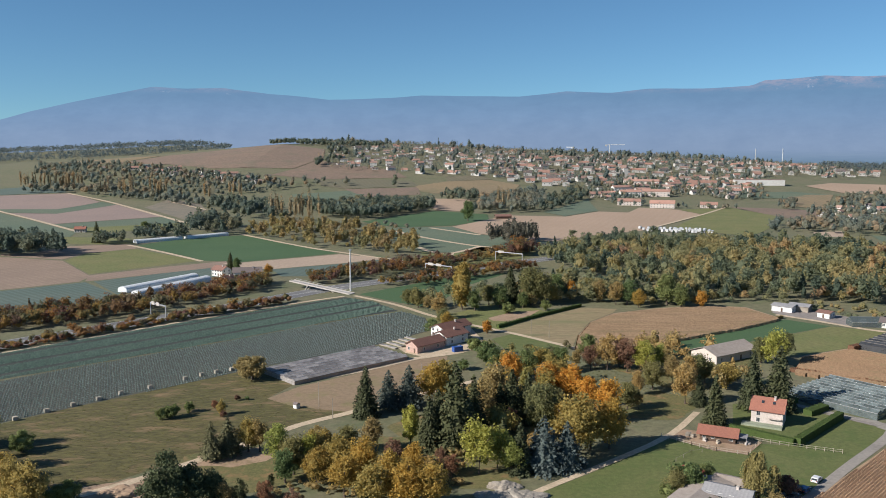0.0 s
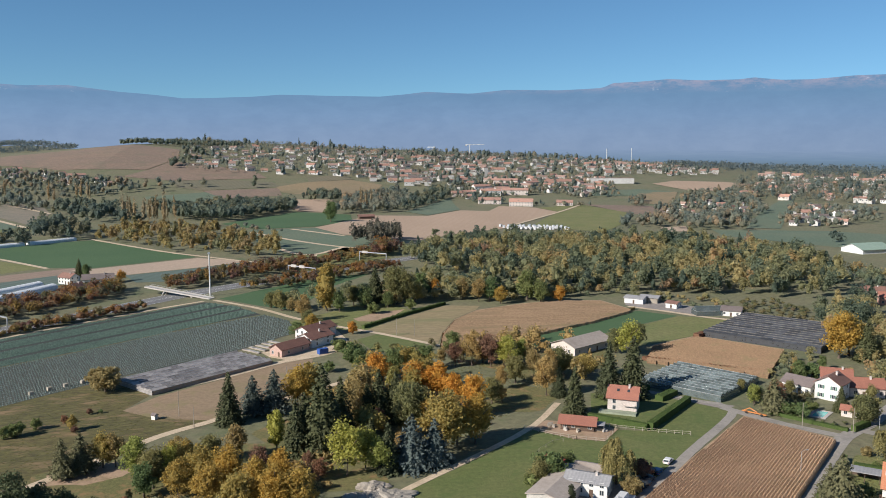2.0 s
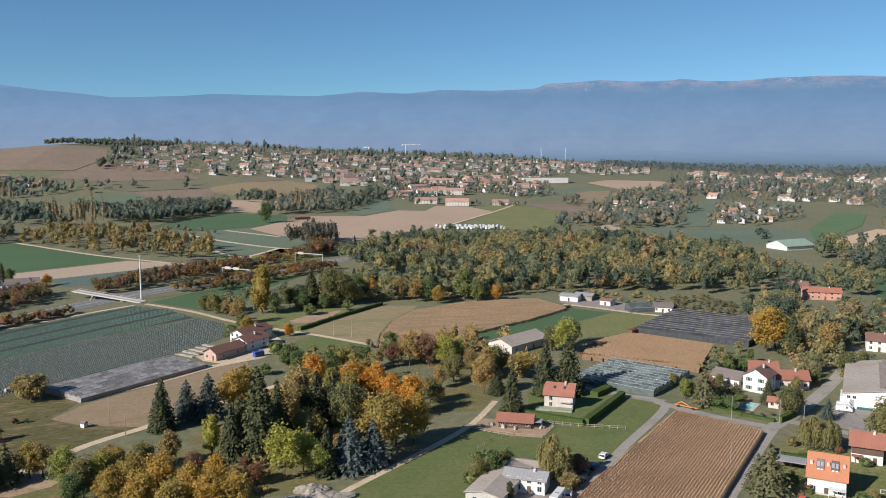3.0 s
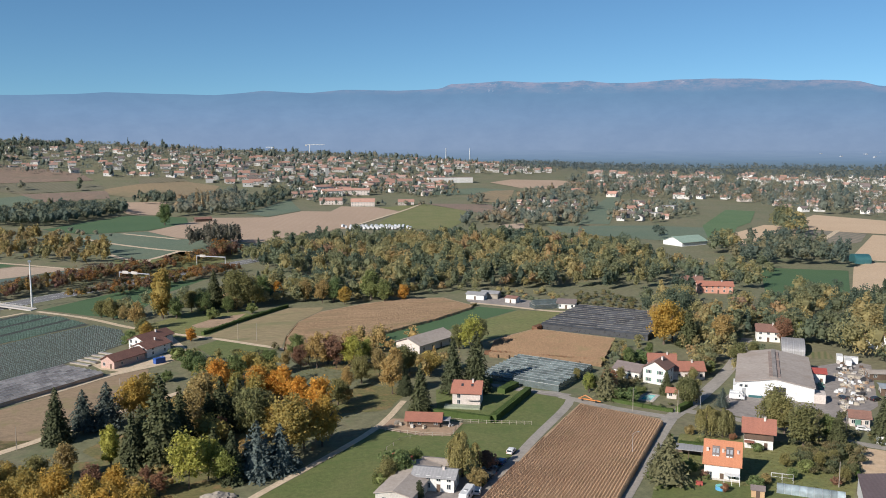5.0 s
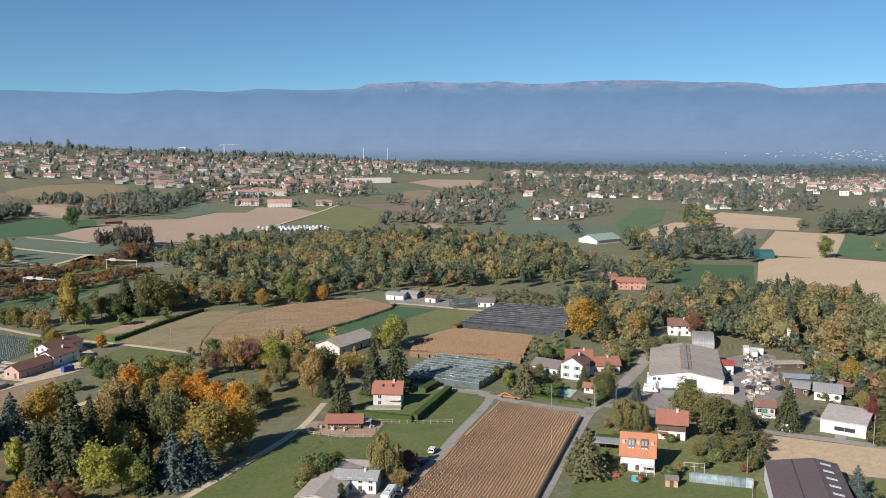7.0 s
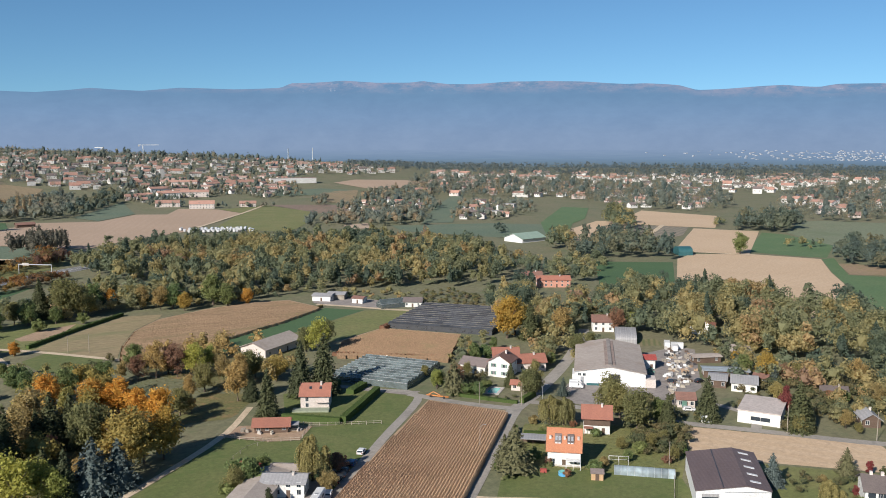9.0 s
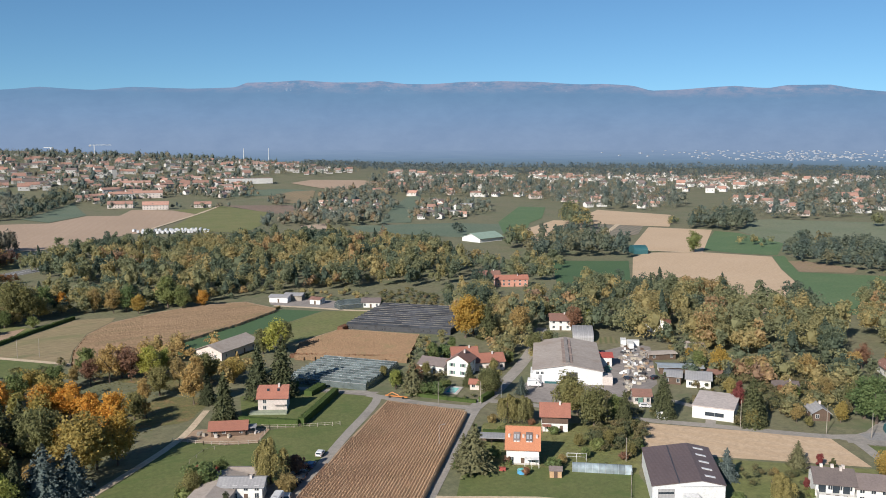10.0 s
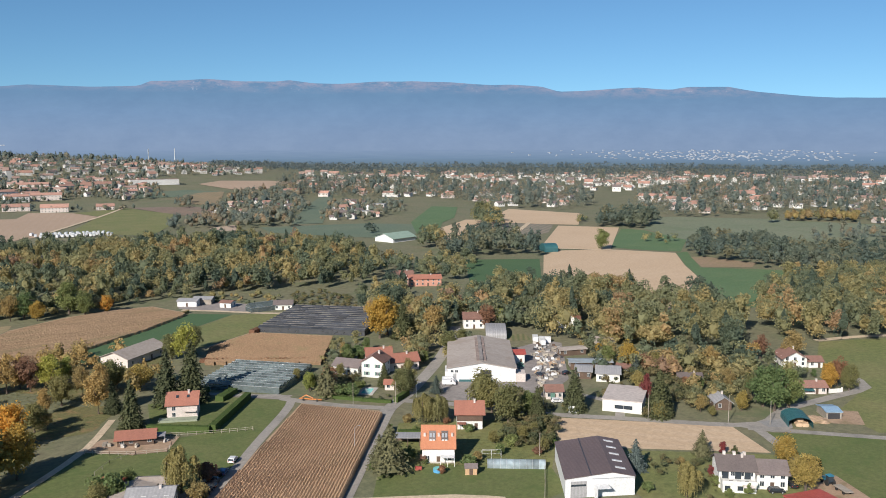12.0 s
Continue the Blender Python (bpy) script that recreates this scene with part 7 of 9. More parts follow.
# grey-roofed barn
house("barn", (111.0, 336.0), (131.5, 349.4), 13.0, 3.6, 6.0, M_CREAM, M_FIBRE, "pale barn with a weathered grey roof", windows=4, storeys=1, chimney=False, category="barn", over=0.9)

# the long house with dark roofs
dh = house("long_house", (190.2, 119.4), (196.6, 112.8), 9, 5.0, 7.4, M_WHITEWALL, M_DARK_TILE, "white house with terrace balcony and dark tiled roof", windows=4, storeys=2, door=False, shutters=None)
bal = part("balcony", boxes((-4.4, -3.4, 2.4, 4.4, -0.02, 2.6), (-4.4, -3.4, 2.6, 4.4, -3.28, 3.3), (-4.4, -3.28, 2.6, -4.28, -0.02, 3.3), (4.28, -3.28, 2.6, 4.4, -0.02, 3.3)), M_WHITEWALL, dh)
part("lower_wall", boxes((-4.2, -3.1, 0, 4.2, -0.02, 2.4)), M_WHITEWALL, dh)
for x in (-3.0, 0.2, 2.6):
    part("terrace_door", boxes((x - 0.8, -0.09, 2.65, x + 0.8, -0.03, 4.7)), M_DARKGLASS, dh)
    part("window", boxes((x - 0.7, -3.16, 0.7, x + 0.7, -3.1, 1.9)), M_DARKGLASS, dh)
part("awning", prism([(-4.2, 1.9), (-3.1, 2.3), (-3.1, 2.38), (-4.2, 1.98)], 0.8, 3.8), M_CREAM, dh)
for x in (-2.6, -0.6, 1.4):
    part("planter", boxes((x, -3.2, 2.6, x + 1.0, -2.6, 3.2), bevel=0.04), M_TIMBER, bal)
for k in range(3):
    part("chimney", boxes((-3.0 + 2.6 * k, 4.2, 7.0, -2.3 + 2.6 * k, 4.9, 8.4)), M_CREAM, dh)
house("long_house_wing", (197.0, 112.6), (202.4, 107.0), 8, 4.4, 6.6, M_WHITEWALL, M_DARK_TILE, "white wing with dark tiled roof", windows=3, storeys=2, chimney=False)
flat_hall("red_roofed_shed", (189.3, 93.1), (199.8, 89.5), 10, 2.6, M_TIMBER, M_REDSHEET, "low shed with a dull red sheet roof", "shed", False)
tunnel("tarpaulin_shelter", (254, 127), (261.3, 133.8), 7.4, 3.3, M_TEAL, "teal tarpaulin hay shelter with an open end", 4, "shelter", False)
for q, (x, y, z, turn) in enumerate(((252.6, 131.0, 0, -0.82), (254.0, 129.6, 0, -0.78), (254.6, 132.6, 0, -0.86), (256.2, 131.0, 0, -0.8), (254.2, 131.6, 1.15, -0.7))):
    solid("straw_bale", boxes((-0.95, -1.0, 0, 0.95, 1.0, 1.15), bevel=0.18), M_STUBBLE, "pale straw bale stacked in the shelter", "straw bale", "straw bales in the shelter", at=Matrix.Translation((x, y, z)) @ Matrix.Rotation(turn, 4, "Z"))
fs = house("field_shed", (266.2, 128.9), (270.0, 125.7), 7.5, 2.3, 2.9, M_GREYWOOD, M_BLUEROOF, "small field shed with a blue-grey roof", windows=0, storeys=0, chimney=False, category="shed", over=0.3)
# the shade under the shed roof is a solid dark panel
part("gate", boxes((-1.9, -0.06, 0, 1.9, 0.02, 2.0)), M_DARKMETAL, fs, "dark panel for the shaded open shed front")
house("house", (315.4, 171.4), (322.4, 165.2), 10, 3.8, 6.4, M_WHITEWALL, M_OLD_TILE, "white gabled house with a brown roof", along=False, windows=3, storeys=2, over=0.9)
house("house_wing", (322.8, 164.6), (327, 161), 6, 2.6, 4.0, M_WHITEWALL, M_OLD_TILE, "low white wing with a brown roof", windows=2, storeys=1, chimney=False)
house("bungalow", (286.2, 148.2), (293.3, 142.4), 6.5, 2.6, 4.0, M_CREAM, M_OLD_TILE, "low bungalow with a brown tiled roof", windows=4, storeys=1)
solid("garden_awning", prism([(0, 1.6), (2.4, 2.3), (2.4, 2.36), (0, 1.66)], -1.8, 1.8), M_TEAL, "teal awning on the bungalow's terrace", "awning", at=Matrix.Translation((287.2, 145.4, 0)) @ Matrix.Rotation(-0.68, 4, "Z"))
solid("garden_wall", boxes((0, -0.12, 0, 5.6, 0.12, 1.5), (0, -0.2, 0, 0.4, 0.2, 1.8), (5.3, -0.2, 0, 5.7, 0.2, 1.8)), M_WHITEWALL, "white garden wall beside the bungalow", "wall", at=Matrix.Translation((294.9, 142.4, 0)) @ Matrix.Rotation(-0.44, 4, "Z"))
house("timber_house", (246.3, 156.9), (250.3, 153.5), 8, 2.7, 4.4, M_TIMBER, M_GREYROOF, "grey-roofed timber house in the trees", along=False, windows=2, storeys=1)
house("garden_house", (262, 183), (268, 177), 6, 2.6, 4.0, M_TIMBER, M_DARK_TILE, "small dark garden house", windows=2, storeys=1)
house("house", (262, 306), (270, 300), 9, 4.8, 7.2, M_WHITEWALL, M_OLD_TILE, "white house half hidden by trees", windows=3, storeys=2)
house("house", (298, 280), (306, 271), 9, 4.2, 6.8, M_WHITEWALL, M_RED_TILE, "white house with a red roof in the trees", along=False, windows=3, storeys=1)
house("red_house", (313.5, 418.5), (331.2, 408.6), 9, 4.6, 6.6, M_PINKWALL, M_RED_TILE, "long salmon-red house among trees", windows=6, storeys=2)
house("house", (322, 446), (333, 440), 9, 3.2, 5.2, M_CREAM, M_OLD_TILE, "brown-roofed house among trees", windows=4, storeys=1)
house("barn_hall", (436.0, 633.4), (440.0, 611.0), 30, 3.6, 7.6, M_SHEET_WHITE, plain("pale_green_sheet", (0.27, 0.36, 0.29), 0.6), "white hall with a pale green roof", along=False, windows=0, storeys=0, chimney=False, category="hall", over=1.0)
tunnel("tarpaulin_shelter", (499, 481), (509, 476), 14, 6.5, M_TEAL, "teal tarpaulin shelter in the stubble", 1, "shelter", True)

# the farm with its glasshouse
house("farm_barn", (-16.0, 358.6), (-10.9, 353.6), 16.5, 3.2, 5.2, M_PALEPINK, M_FARM_TILE, "pink-fronted barn with brown tiles", along=False, windows=2, storeys=1, chimney=False, category="barn")
house("farmhouse", (-4.6, 373.4), (1.6, 367.4), 14, 4.0, 6.0, M_WHITEWALL, M_FARM_TILE, "white farmhouse with brown tiles", along=False, windows=3, storeys=2)
house("farmhouse", (-5.6, 387.0), (0.6, 381.0), 18, 4.2, 6.2, M_WHITEWALL, M_FARM_TILE, "long white farm cottage with brown tiles", along=False, windows=3, storeys=2)
solid("shipping_container", boxes((-2.1, -1.1, 0, 2.1, 1.1, 2.3), (-2.15, -1.15, 0, -2.0, 1.15, 2.35), (2.0, -1.15, 0, 2.15, 1.15, 2.35), *[(-1.9 + 0.4 * k, -1.14, 0.1, -1.72 + 0.4 * k, 1.14, 2.2) for k in range(10)]), M_BLUE, "bright blue steel container", "container", at=Matrix.Translation((6.2, 357.8, 0)) @ Matrix.Rotation(0.5, 4, "Z"))


def glasshouse(name, corner, along, across, length, span, spans, eave, rise, skin, label, bay=3.0):
    """Rows of low glass gables side by side. Their ridges run along the direction 'along' (degrees); panes are set bay by bay."""
    m = Matrix.Translation((corner[0], corner[1], 0)) @ Matrix.Rotation(radians(along), 4, "Z")
    ob = thing(name, m, label, "greenhouse")
    n = max(1, int(length / bay))
    sgn = 1 if across > 0 else -1
    pane = {}
    for s in (0, 1):
        y0, y1, z0, z1 = (0, span / 2, 0, rise) if s == 0 else (span / 2, span, rise, 0)
        v = [(0.05, y0, z0), (length / n - 0.05, y0, z0), (length / n - 0.05, y1, z1), (0.05, y1, z1)]
        v = [(x, sgn * y, z) for x, y, z in v] + [(x, sgn * y, z - 0.02) for x, y, z in v]
        pane[s] = mesh_of("pane", v, [(0, 1, 2, 3), (7, 6, 5, 4), (0, 4, 5, 1), (1, 5, 6, 2), (2, 6, 7, 3), (3, 7, 4, 0)], skin)
    for k in range(spans):
        for i in range(n):
            for s in (0, 1):
                p = new("pane", pane[s])
                p.parent = ob
                p.location = (i * length / n, sgn * span * k, eave)
                if skin is not M_GLASS:
                    p.rotation_euler = (0, 0.018 * math.sin(i * 2.3 + k * 1.7 + s), 0)
    total = span * spans
    for k in range(spans + 1):
        y = sgn * span * k
        part("gutter", boxes((0, y - 0.1, eave - 0.12, length, y + 0.1, eave + 0.02)), M_METAL if skin is not M_NET else M_DARKMETAL, ob)
        if k < spans:
            part("ridge", boxes((0, y + sgn * span / 2 - 0.06, eave + rise - 0.02, length, y + sgn * span / 2 + 0.06, eave + rise + 0.06)), M_METAL if skin is not M_NET else M_GREYWOOD, ob)
    wall_m = M_LOWWALL if skin is M_WASHED else skin
    part("front_wall", boxes((0, -0.05 if sgn > 0 else 0.05, 0, length, 0, eave - 0.13)), wall_m, ob)
    part("back_wall", boxes((0, sgn * total, 0, length, sgn * total + 0.05, eave - 0.13)), wall_m, ob)
    for x in (0, length):
        prof = [(0, 0)] + [q for k in range(spans) for q in ((sgn * span * k, eave), (sgn * span * (k + 0.5), eave + rise))] + [(sgn * total, eave), (sgn * total, 0)]
        part("end_wall", prism(prof, x - 0.03, x + 0.03), skin, ob)
    for i in range(0, n + 1, 2):
        part("truss", boxes((i * length / n - 0.05, 0, eave - 0.2, i * length / n + 0.05, sgn * total, eave - 0.13)), M_METAL, ob)
    return ob


# long whitewashed glasshouse by the leeks, glass by the hedge, dark nets behind the corn
glasshouse("glasshouse", (-55.2, 306.6), 42.5, 1, 55, 2.975, 8, 1.6, 0.6, M_WASHED, "long low whitewashed glasshouse beside the leeks", 3.1)
glasshouse("glasshouse", (140.9, 266.2), 128.0, -1, 32, 3.2, 10, 2.4, 0.8, M_GLASS, "clear glasshouse with many low gables", 3.2)
glasshouse("net_house", (181.4, 362.0), -48.5, 1, 52, 4.6, 12, 2.6, 0.6, M_NET, "shade house under dark nets", 5.2)
for fl, fr, dp in (((-189, 500), (-161, 553), 7.5), ((-176, 487), (-150, 543), 7.5)):
    tunnel("film_greenhouse", fl, fr, dp, 3.6, M_FILM, "long white film greenhouse", 8)
house("house", (-156, 566), (-147.5, 560), 8, 4.4, 6.6, M_WHITEWALL, M_OLD_TILE, "white house with a brown roof", windows=4, storeys=2)
house("house", (-141.6, 530.4), (-135.4, 527), 8, 3.2, 5.6, M_WHITEWALL, M_OLD_TILE, "white gabled house beside greenhouses", along=False, windows=2, storeys=1)
house("house", (-139, 556), (-121, 560), 9, 3.6, 6.2, M_WHITEWALL, M_DARK_TILE, "long white house with a dark roof", windows=5, storeys=1)
for fl, fr in (((-272, 748), (-240, 778)), ((-236, 780), (-206, 812))):
    tunnel("film_greenhouse", fl, fr, 7, 3.2, M_FILM, "far white film greenhouse", 6)
house("farm_house", (-366, 838), (-356, 840), 8, 3.4, 5.6, M_CREAM, M_RED_TILE, "farm building with an orange-red roof", windows=4, storeys=1)
house("field_barn", (62, 985), (80, 988), 9, 3.2, 5.2, M_TIMBER, M_OLD_TILE, "long barn at the edge of the plough land", windows=0, storeys=0, chimney=False, category="barn")

# nursery sheds at the wood's edge
glasshouse("glasshouse", (199.5, 405.5), -4.0, 1, 14, 8, 1, 2.6, 2.0, M_GLASS, "small green-tinted nursery glasshouse", 3.5)
house("nursery_house", (212.5, 405.0), (220.5, 399.5), 8, 3.0, 4.6, M_WHITEWALL, M_DARK_TILE, "low white nursery house with a dark roof", windows=3, storeys=1, chimney=False)
house("nursery_shed", (176, 447), (184, 440), 9, 3.0, 3.8, M_SHEET_WHITE, M_GREYROOF, "white nursery shed with a flat grey roof", windows=1, storeys=1, chimney=False, category="shed")
house("nursery_shed", (185, 447), (193, 441), 9, 3.0, 3.8, M_GREYWOOD, M_GREYROOF, "grey nursery shed with an open front", windows=0, storeys=0, chimney=False, category="shed")
house("nursery_shed", (193, 430), (197, 425), 6, 2.8, 3.6, M_WHITEWALL, M_OLD_TILE, "small white nursery shed", windows=1, storeys=1, chimney=False, category="shed")
road("road", [(174, 436), (188, 421), (204, 401), (222, 386)], 3.4, M_GRAVEL, "pale gravel drive of the nursery", 0.1)
field("pavement", [(174, 440), (186, 424), (200, 408), (212, 404), (216, 420), (196, 450), (180, 458)], M_YARD, "gravel nursery yard", 0.06, "pavement")

# cold frames and stored things between the leeks and the farm
for k in range(5):
    x, y = -24 + 2.6 * k, 366 + 3.4 * k
    m = Matrix.Translation((x, y, 0)) @ Matrix.Rotation(radians(42.5 + 90), 4, "Z")
    cf = thing("cold_frame", m, "low grey cold frame with glass lids", "cold frame", "cold frames by the farm")
    part("box", boxes((-5.5, -0.8, 0, 5.5, 0.8, 0.5)), M_GREYWOOD, cf)
    for q in range(6):
        part("lid", boxes((-5.4 + 1.8 * q, -0.75, 0.5, -3.7 + 1.8 * q, 0.75, 0.56)), M_WASHED if (q + k) % 3 else M_CONCRETE, cf)


# ---- crops ----
def rows_of(poly, deg, apart, step, seed):
    """Places in rows that run at an angle through a polygon."""
    rng = np.random.default_rng(seed)
    c, s = math.cos(radians(deg)), math.sin(radians(deg))
    p = np.array(poly) @ np.array([[c, -s], [s, c]])
    lo, hi = p.min(0), p.max(0)
    gx, gy = np.meshgrid(np.arange(lo[0], hi[0], step), np.arange(lo[1], hi[1], apart))
    q = np.stack([gx.ravel(), gy.ravel()], 1).astype(float)
    q += rng.normal(0, 1, q.shape) * (step * 0.1, apart * 0.03)
    w = q @ np.array([[c, s], [-s, c]])
    return w[inside(list(poly), w)]


def tufts(name, spots, material, label, high, wide, blades, seed, category="crop", low=0.0):
    """Upright plants of a few crossed blades each, all in one mesh."""
    rng = np.random.default_rng(seed)
    n = len(spots)
    base = np.concatenate([spots, np.full((n, 1), low)], 1)
    V = []
    for b in range(blades):
        a = rng.uniform(0, math.tau, n)
        d = np.stack([np.cos(a), np.sin(a), np.zeros(n)], 1)
        h = high * rng.uniform(0.7, 1.15, n)[:, None]
        w = wide * rng.uniform(0.7, 1.2, n)[:, None]
        lean = np.stack([rng.normal(0, 0.3, n), rng.normal(0, 0.3, n), np.ones(n)], 1) * h
        V.append(np.stack([base - d * w * 0.35, base + d * w * 0.35, base + d * w * 0.6 + lean, base - d * w * 0.6 + lean * 0.92], 1))
    v = np.concatenate(V).reshape(-1, 3)
    f = np.arange(len(v)).reshape(-1, 4)
    return tagged(new(name, mesh_of(name, v, f, material)), label, category, kind="stuff")


def heads(name, spots, material, label, high, wide, seed, category="crop"):
    """Low plants as small four-sided mounds."""
    rng = np.random.default_rng(seed)
    n = len(spots)
    s = wide * rng.uniform(0.7, 1.2, n) / 2
    h = high * rng.uniform(0.7, 1.25, n)
    x, y = spots[:, 0], spots[:, 1]
    z = np.full(n, 0.04)
    a = rng.normal(0.02, 0.2, n)
    V = [np.stack([x + s * np.cos(a + k * math.pi / 2), y + s * np.sin(a + k * math.pi / 2), z], 1) for k in range(4)]
    V.append(np.stack([x + rng.normal(0, 0.08, n), y + rng.normal(0, 0.08, n), z + h], 1))
    v = np.stack(V, 1).reshape(-1, 3)
    b = np.arange(n)[:, None] * 5
    f = np.concatenate([b + np.array([k, (k + 1) % 4, 4]) for k in range(4)])
    return tagged(new(name, mesh_of(name, v, f, material)), label, category, kind="stuff")


def row_canopy(name, poly, deg, apart, step, high, wide, material, label, seed, category="crop"):
    """Rows of standing corn, each a ragged ridge of its own, all in one mesh."""
    rng = np.random.default_rng(seed)
    c, s = math.cos(radians(deg)), math.sin(radians(deg))
    p = np.array(poly) @ np.array([[c, -s], [s, c]])
    lo, hi = p.min(0), p.max(0)
    V, F = [], []
    base = 0
    for y in np.arange(lo[1], hi[1], apart):
        x = np.arange(lo[0], hi[0], step)
        q = np.stack([x, np.full(len(x), y)], 1)
        keep = inside(poly, q @ np.array([[c, s], [-s, c]]))
        x = x[keep]
        n = len(x)
        if n < 3:
            continue
        h = high * rng.uniform(0.95, 1.05, n) * (1 + 0.05 * np.sin(x * 0.21 + y * 0.13))
        w = wide * rng.uniform(0.85, 1.12, n) / 2
        o = rng.normal(0, 0.05, n)
        ring = []
        for dy, z in ((-w, np.full(n, 0.06)), (-w * 0.94 + o, h * rng.uniform(0.72, 0.8, n)), (o, h), (w * 0.94 + o, h * rng.uniform(0.72, 0.8, n)), (w, np.full(n, 0.06))):
            g = np.stack([x + rng.normal(0, step * 0.2, n), y + dy], 1) @ np.array([[c, s], [-s, c]])
            ring.append(np.concatenate([g, z[:, None]], 1))
        V.append(np.stack(ring, 1).reshape(-1, 3))
        k = np.arange(n - 1)[:, None] * 5 + base
        F += [np.concatenate([k + i, k + i + 1, k + i + 6, k + i + 5], 1) for i in range(4)]
        base += 5 * n
    return tagged(new(name, mesh_of(name, np.concatenate(V), np.concatenate(F), material)), label, category, kind="stuff")


def inset(poly, by=0.98):
    """The field's outline drawn in by the height of the crop."""
    return [(x * by, y * by) for x, y in poly]


row_canopy("corn", inset(CORN_A), 46, 0.85, 0.45, 1.8, 0.9, M_CORN_ROW, "ripe brown corn standing in rows", 41)
row_canopy("corn", inset(CORN_B), 22.7, 1.2, 0.7, 1.7, 1.25, M_CORN_ROW_PALE, "ripe pale corn standing in rows", 42)
row_canopy("corn", inset(CORN_C), -48, 1.0, 0.5, 1.7, 1.05, M_CORN_ROW_TAWNY, "ripe tawny corn standing in rows", 43)
heads("leeks", rows_of(LEEK_NEAR, 46, 2.3, 1.05, 44), F_LEEK_GREY, "grey-green leeks in a spaced grid", 0.62, 0.95, 44)
up = rows_of(LEEK_UP, 46, 1.0, 0.85, 45)
across = up @ np.array([[-math.sin(radians(46))], [math.cos(radians(46))]])
up = up[(across[:, 0] % 15.6) > 4.2]
heads("leeks", up, F_LEEK, "blue-green leeks in dense strips", 0.5, 1.15, 45)

# ---- hedges, fences, posts ----
def hedge(name, line, high, thick, label, leaves=F_HEDGE, size=0.35, dense=26, group=""):
    """A clipped hedge: a leafy box along a line."""
    rng = np.random.default_rng(int(abs(line[0][0]) * 10))
    C, N = [], []
    core = bmesh.new()
    for (x0, y0), (x1, y1) in zip(line, line[1:]):
        a, b = Vector((x0, y0, 0)), Vector((x1, y1, 0))
        d = b - a
        u = d.normalized()
        s = Vector((-u.y, u.x, 0))
        n = int(d.length * dense)
        t = rng.uniform(0, 1, n)
        q = rng.uniform(0, thick + 2 * high, n)
        off = np.where(q < high, -thick / 2, np.where(q < 2 * high, thick / 2, q - 2 * high - thick / 2))
        z = np.where(q < high, q, np.where(q < 2 * high, q - high, high))
        P = np.array(a)[None] + t[:, None] * np.array(d)[None] + off[:, None] * np.array(s)[None]
        P[:, 2] = z + rng.normal(0, 0.06, n)
        nn = np.where((q < 2 * high)[:, None], np.sign(off)[:, None] * np.array(s)[None], np.array([[0, 0, 1.0]]))
        C.append(P)
        N.append(nn + rng.normal(0, 0.35, P.shape))
        ang = math.atan2(u.y, u.x)
        bmesh.ops.create_cube(core, size=1, matrix=Matrix.Translation((a + b) / 2 + Vector((0, 0, high / 2 - 0.05))) @ Matrix.Rotation(ang, 4, "Z") @ Matrix.Diagonal((d.length, thick - 0.15, high - 0.1, 1)))
    v, f = leaf_quads(np.concatenate(C), np.concatenate(N), size, rng)
    ob = thing(name, Matrix(), label, "hedge", group)
    leaf = new("leaves", mesh_of("leaves", v, f, leaves))
    leaf.parent = ob
    part("core", core, leaves, ob)
    return ob


hedge("hedge", [(90, 257), (104.6, 243.6)], 2.2, 1.6, "clipped green hedge in front of the house")
hedge("hedge", [(105.6, 243.8), (130, 268.6)], 2.4, 2.2, "tall clipped green hedge beside the lawn")
hedge("hedge", [(120.5, 271.5), (129, 278)], 2.0, 3.2, "broad clipped hedge block")
hedge("hedge", [(112, 277), (122, 286)], 2.0, 3.0, "broad clipped hedge block")
hedge("hedge", [(150.5, 254), (160, 240), (166, 232.2)], 1.2, 1.4, "clipped green hedge of the villa garden")
hedge("hedge", [(167.5, 231.8), (176, 236.4)], 2.0, 1.8, "clipped green hedge at the road corner")
hedge("hedge", [(126.5, 186.5), (130, 190.6)], 1.8, 1.5, "low hedge at the garden corner")
hedge("hedge", [(149, 205), (157, 198.6)], 1.6, 2.0, "clipped hedge behind the carport")
hedge("hedge", [(150, 210.5), (147, 206.5)], 1.8, 1.2, "clipped hedge by the road")
hedge("hedge", [(26.6, 404), (36.4, 415.4), (50, 431), (75.5, 457.8)], 1.7, 1.5, "long dark clipped hedge beside the fallow", F_HEDGE, 0.7, 10)
hedge("hedge", [(179, 167), (190, 180), (196.5, 188)], 1.3, 1.0, "narrow green hedge along the field edge")
hedge("hedge", [(174, 427), (144, 404), (98, 374.8), (82, 366)], 1.5, 1.0, "dark uncut edge of the corn", F_BROWN, 0.8, 8)
hedge("hedge", [(137, 326), (158, 310), (176, 296)], 1.6, 2.0, "russet hedge between glasshouse and corn", F_RUST, 0.7, 10)
hedge("hedge", [(177, 360), (183, 364)], 2.0, 3.0, "russet hedge at the field corner", F_RUST, 0.7, 10)


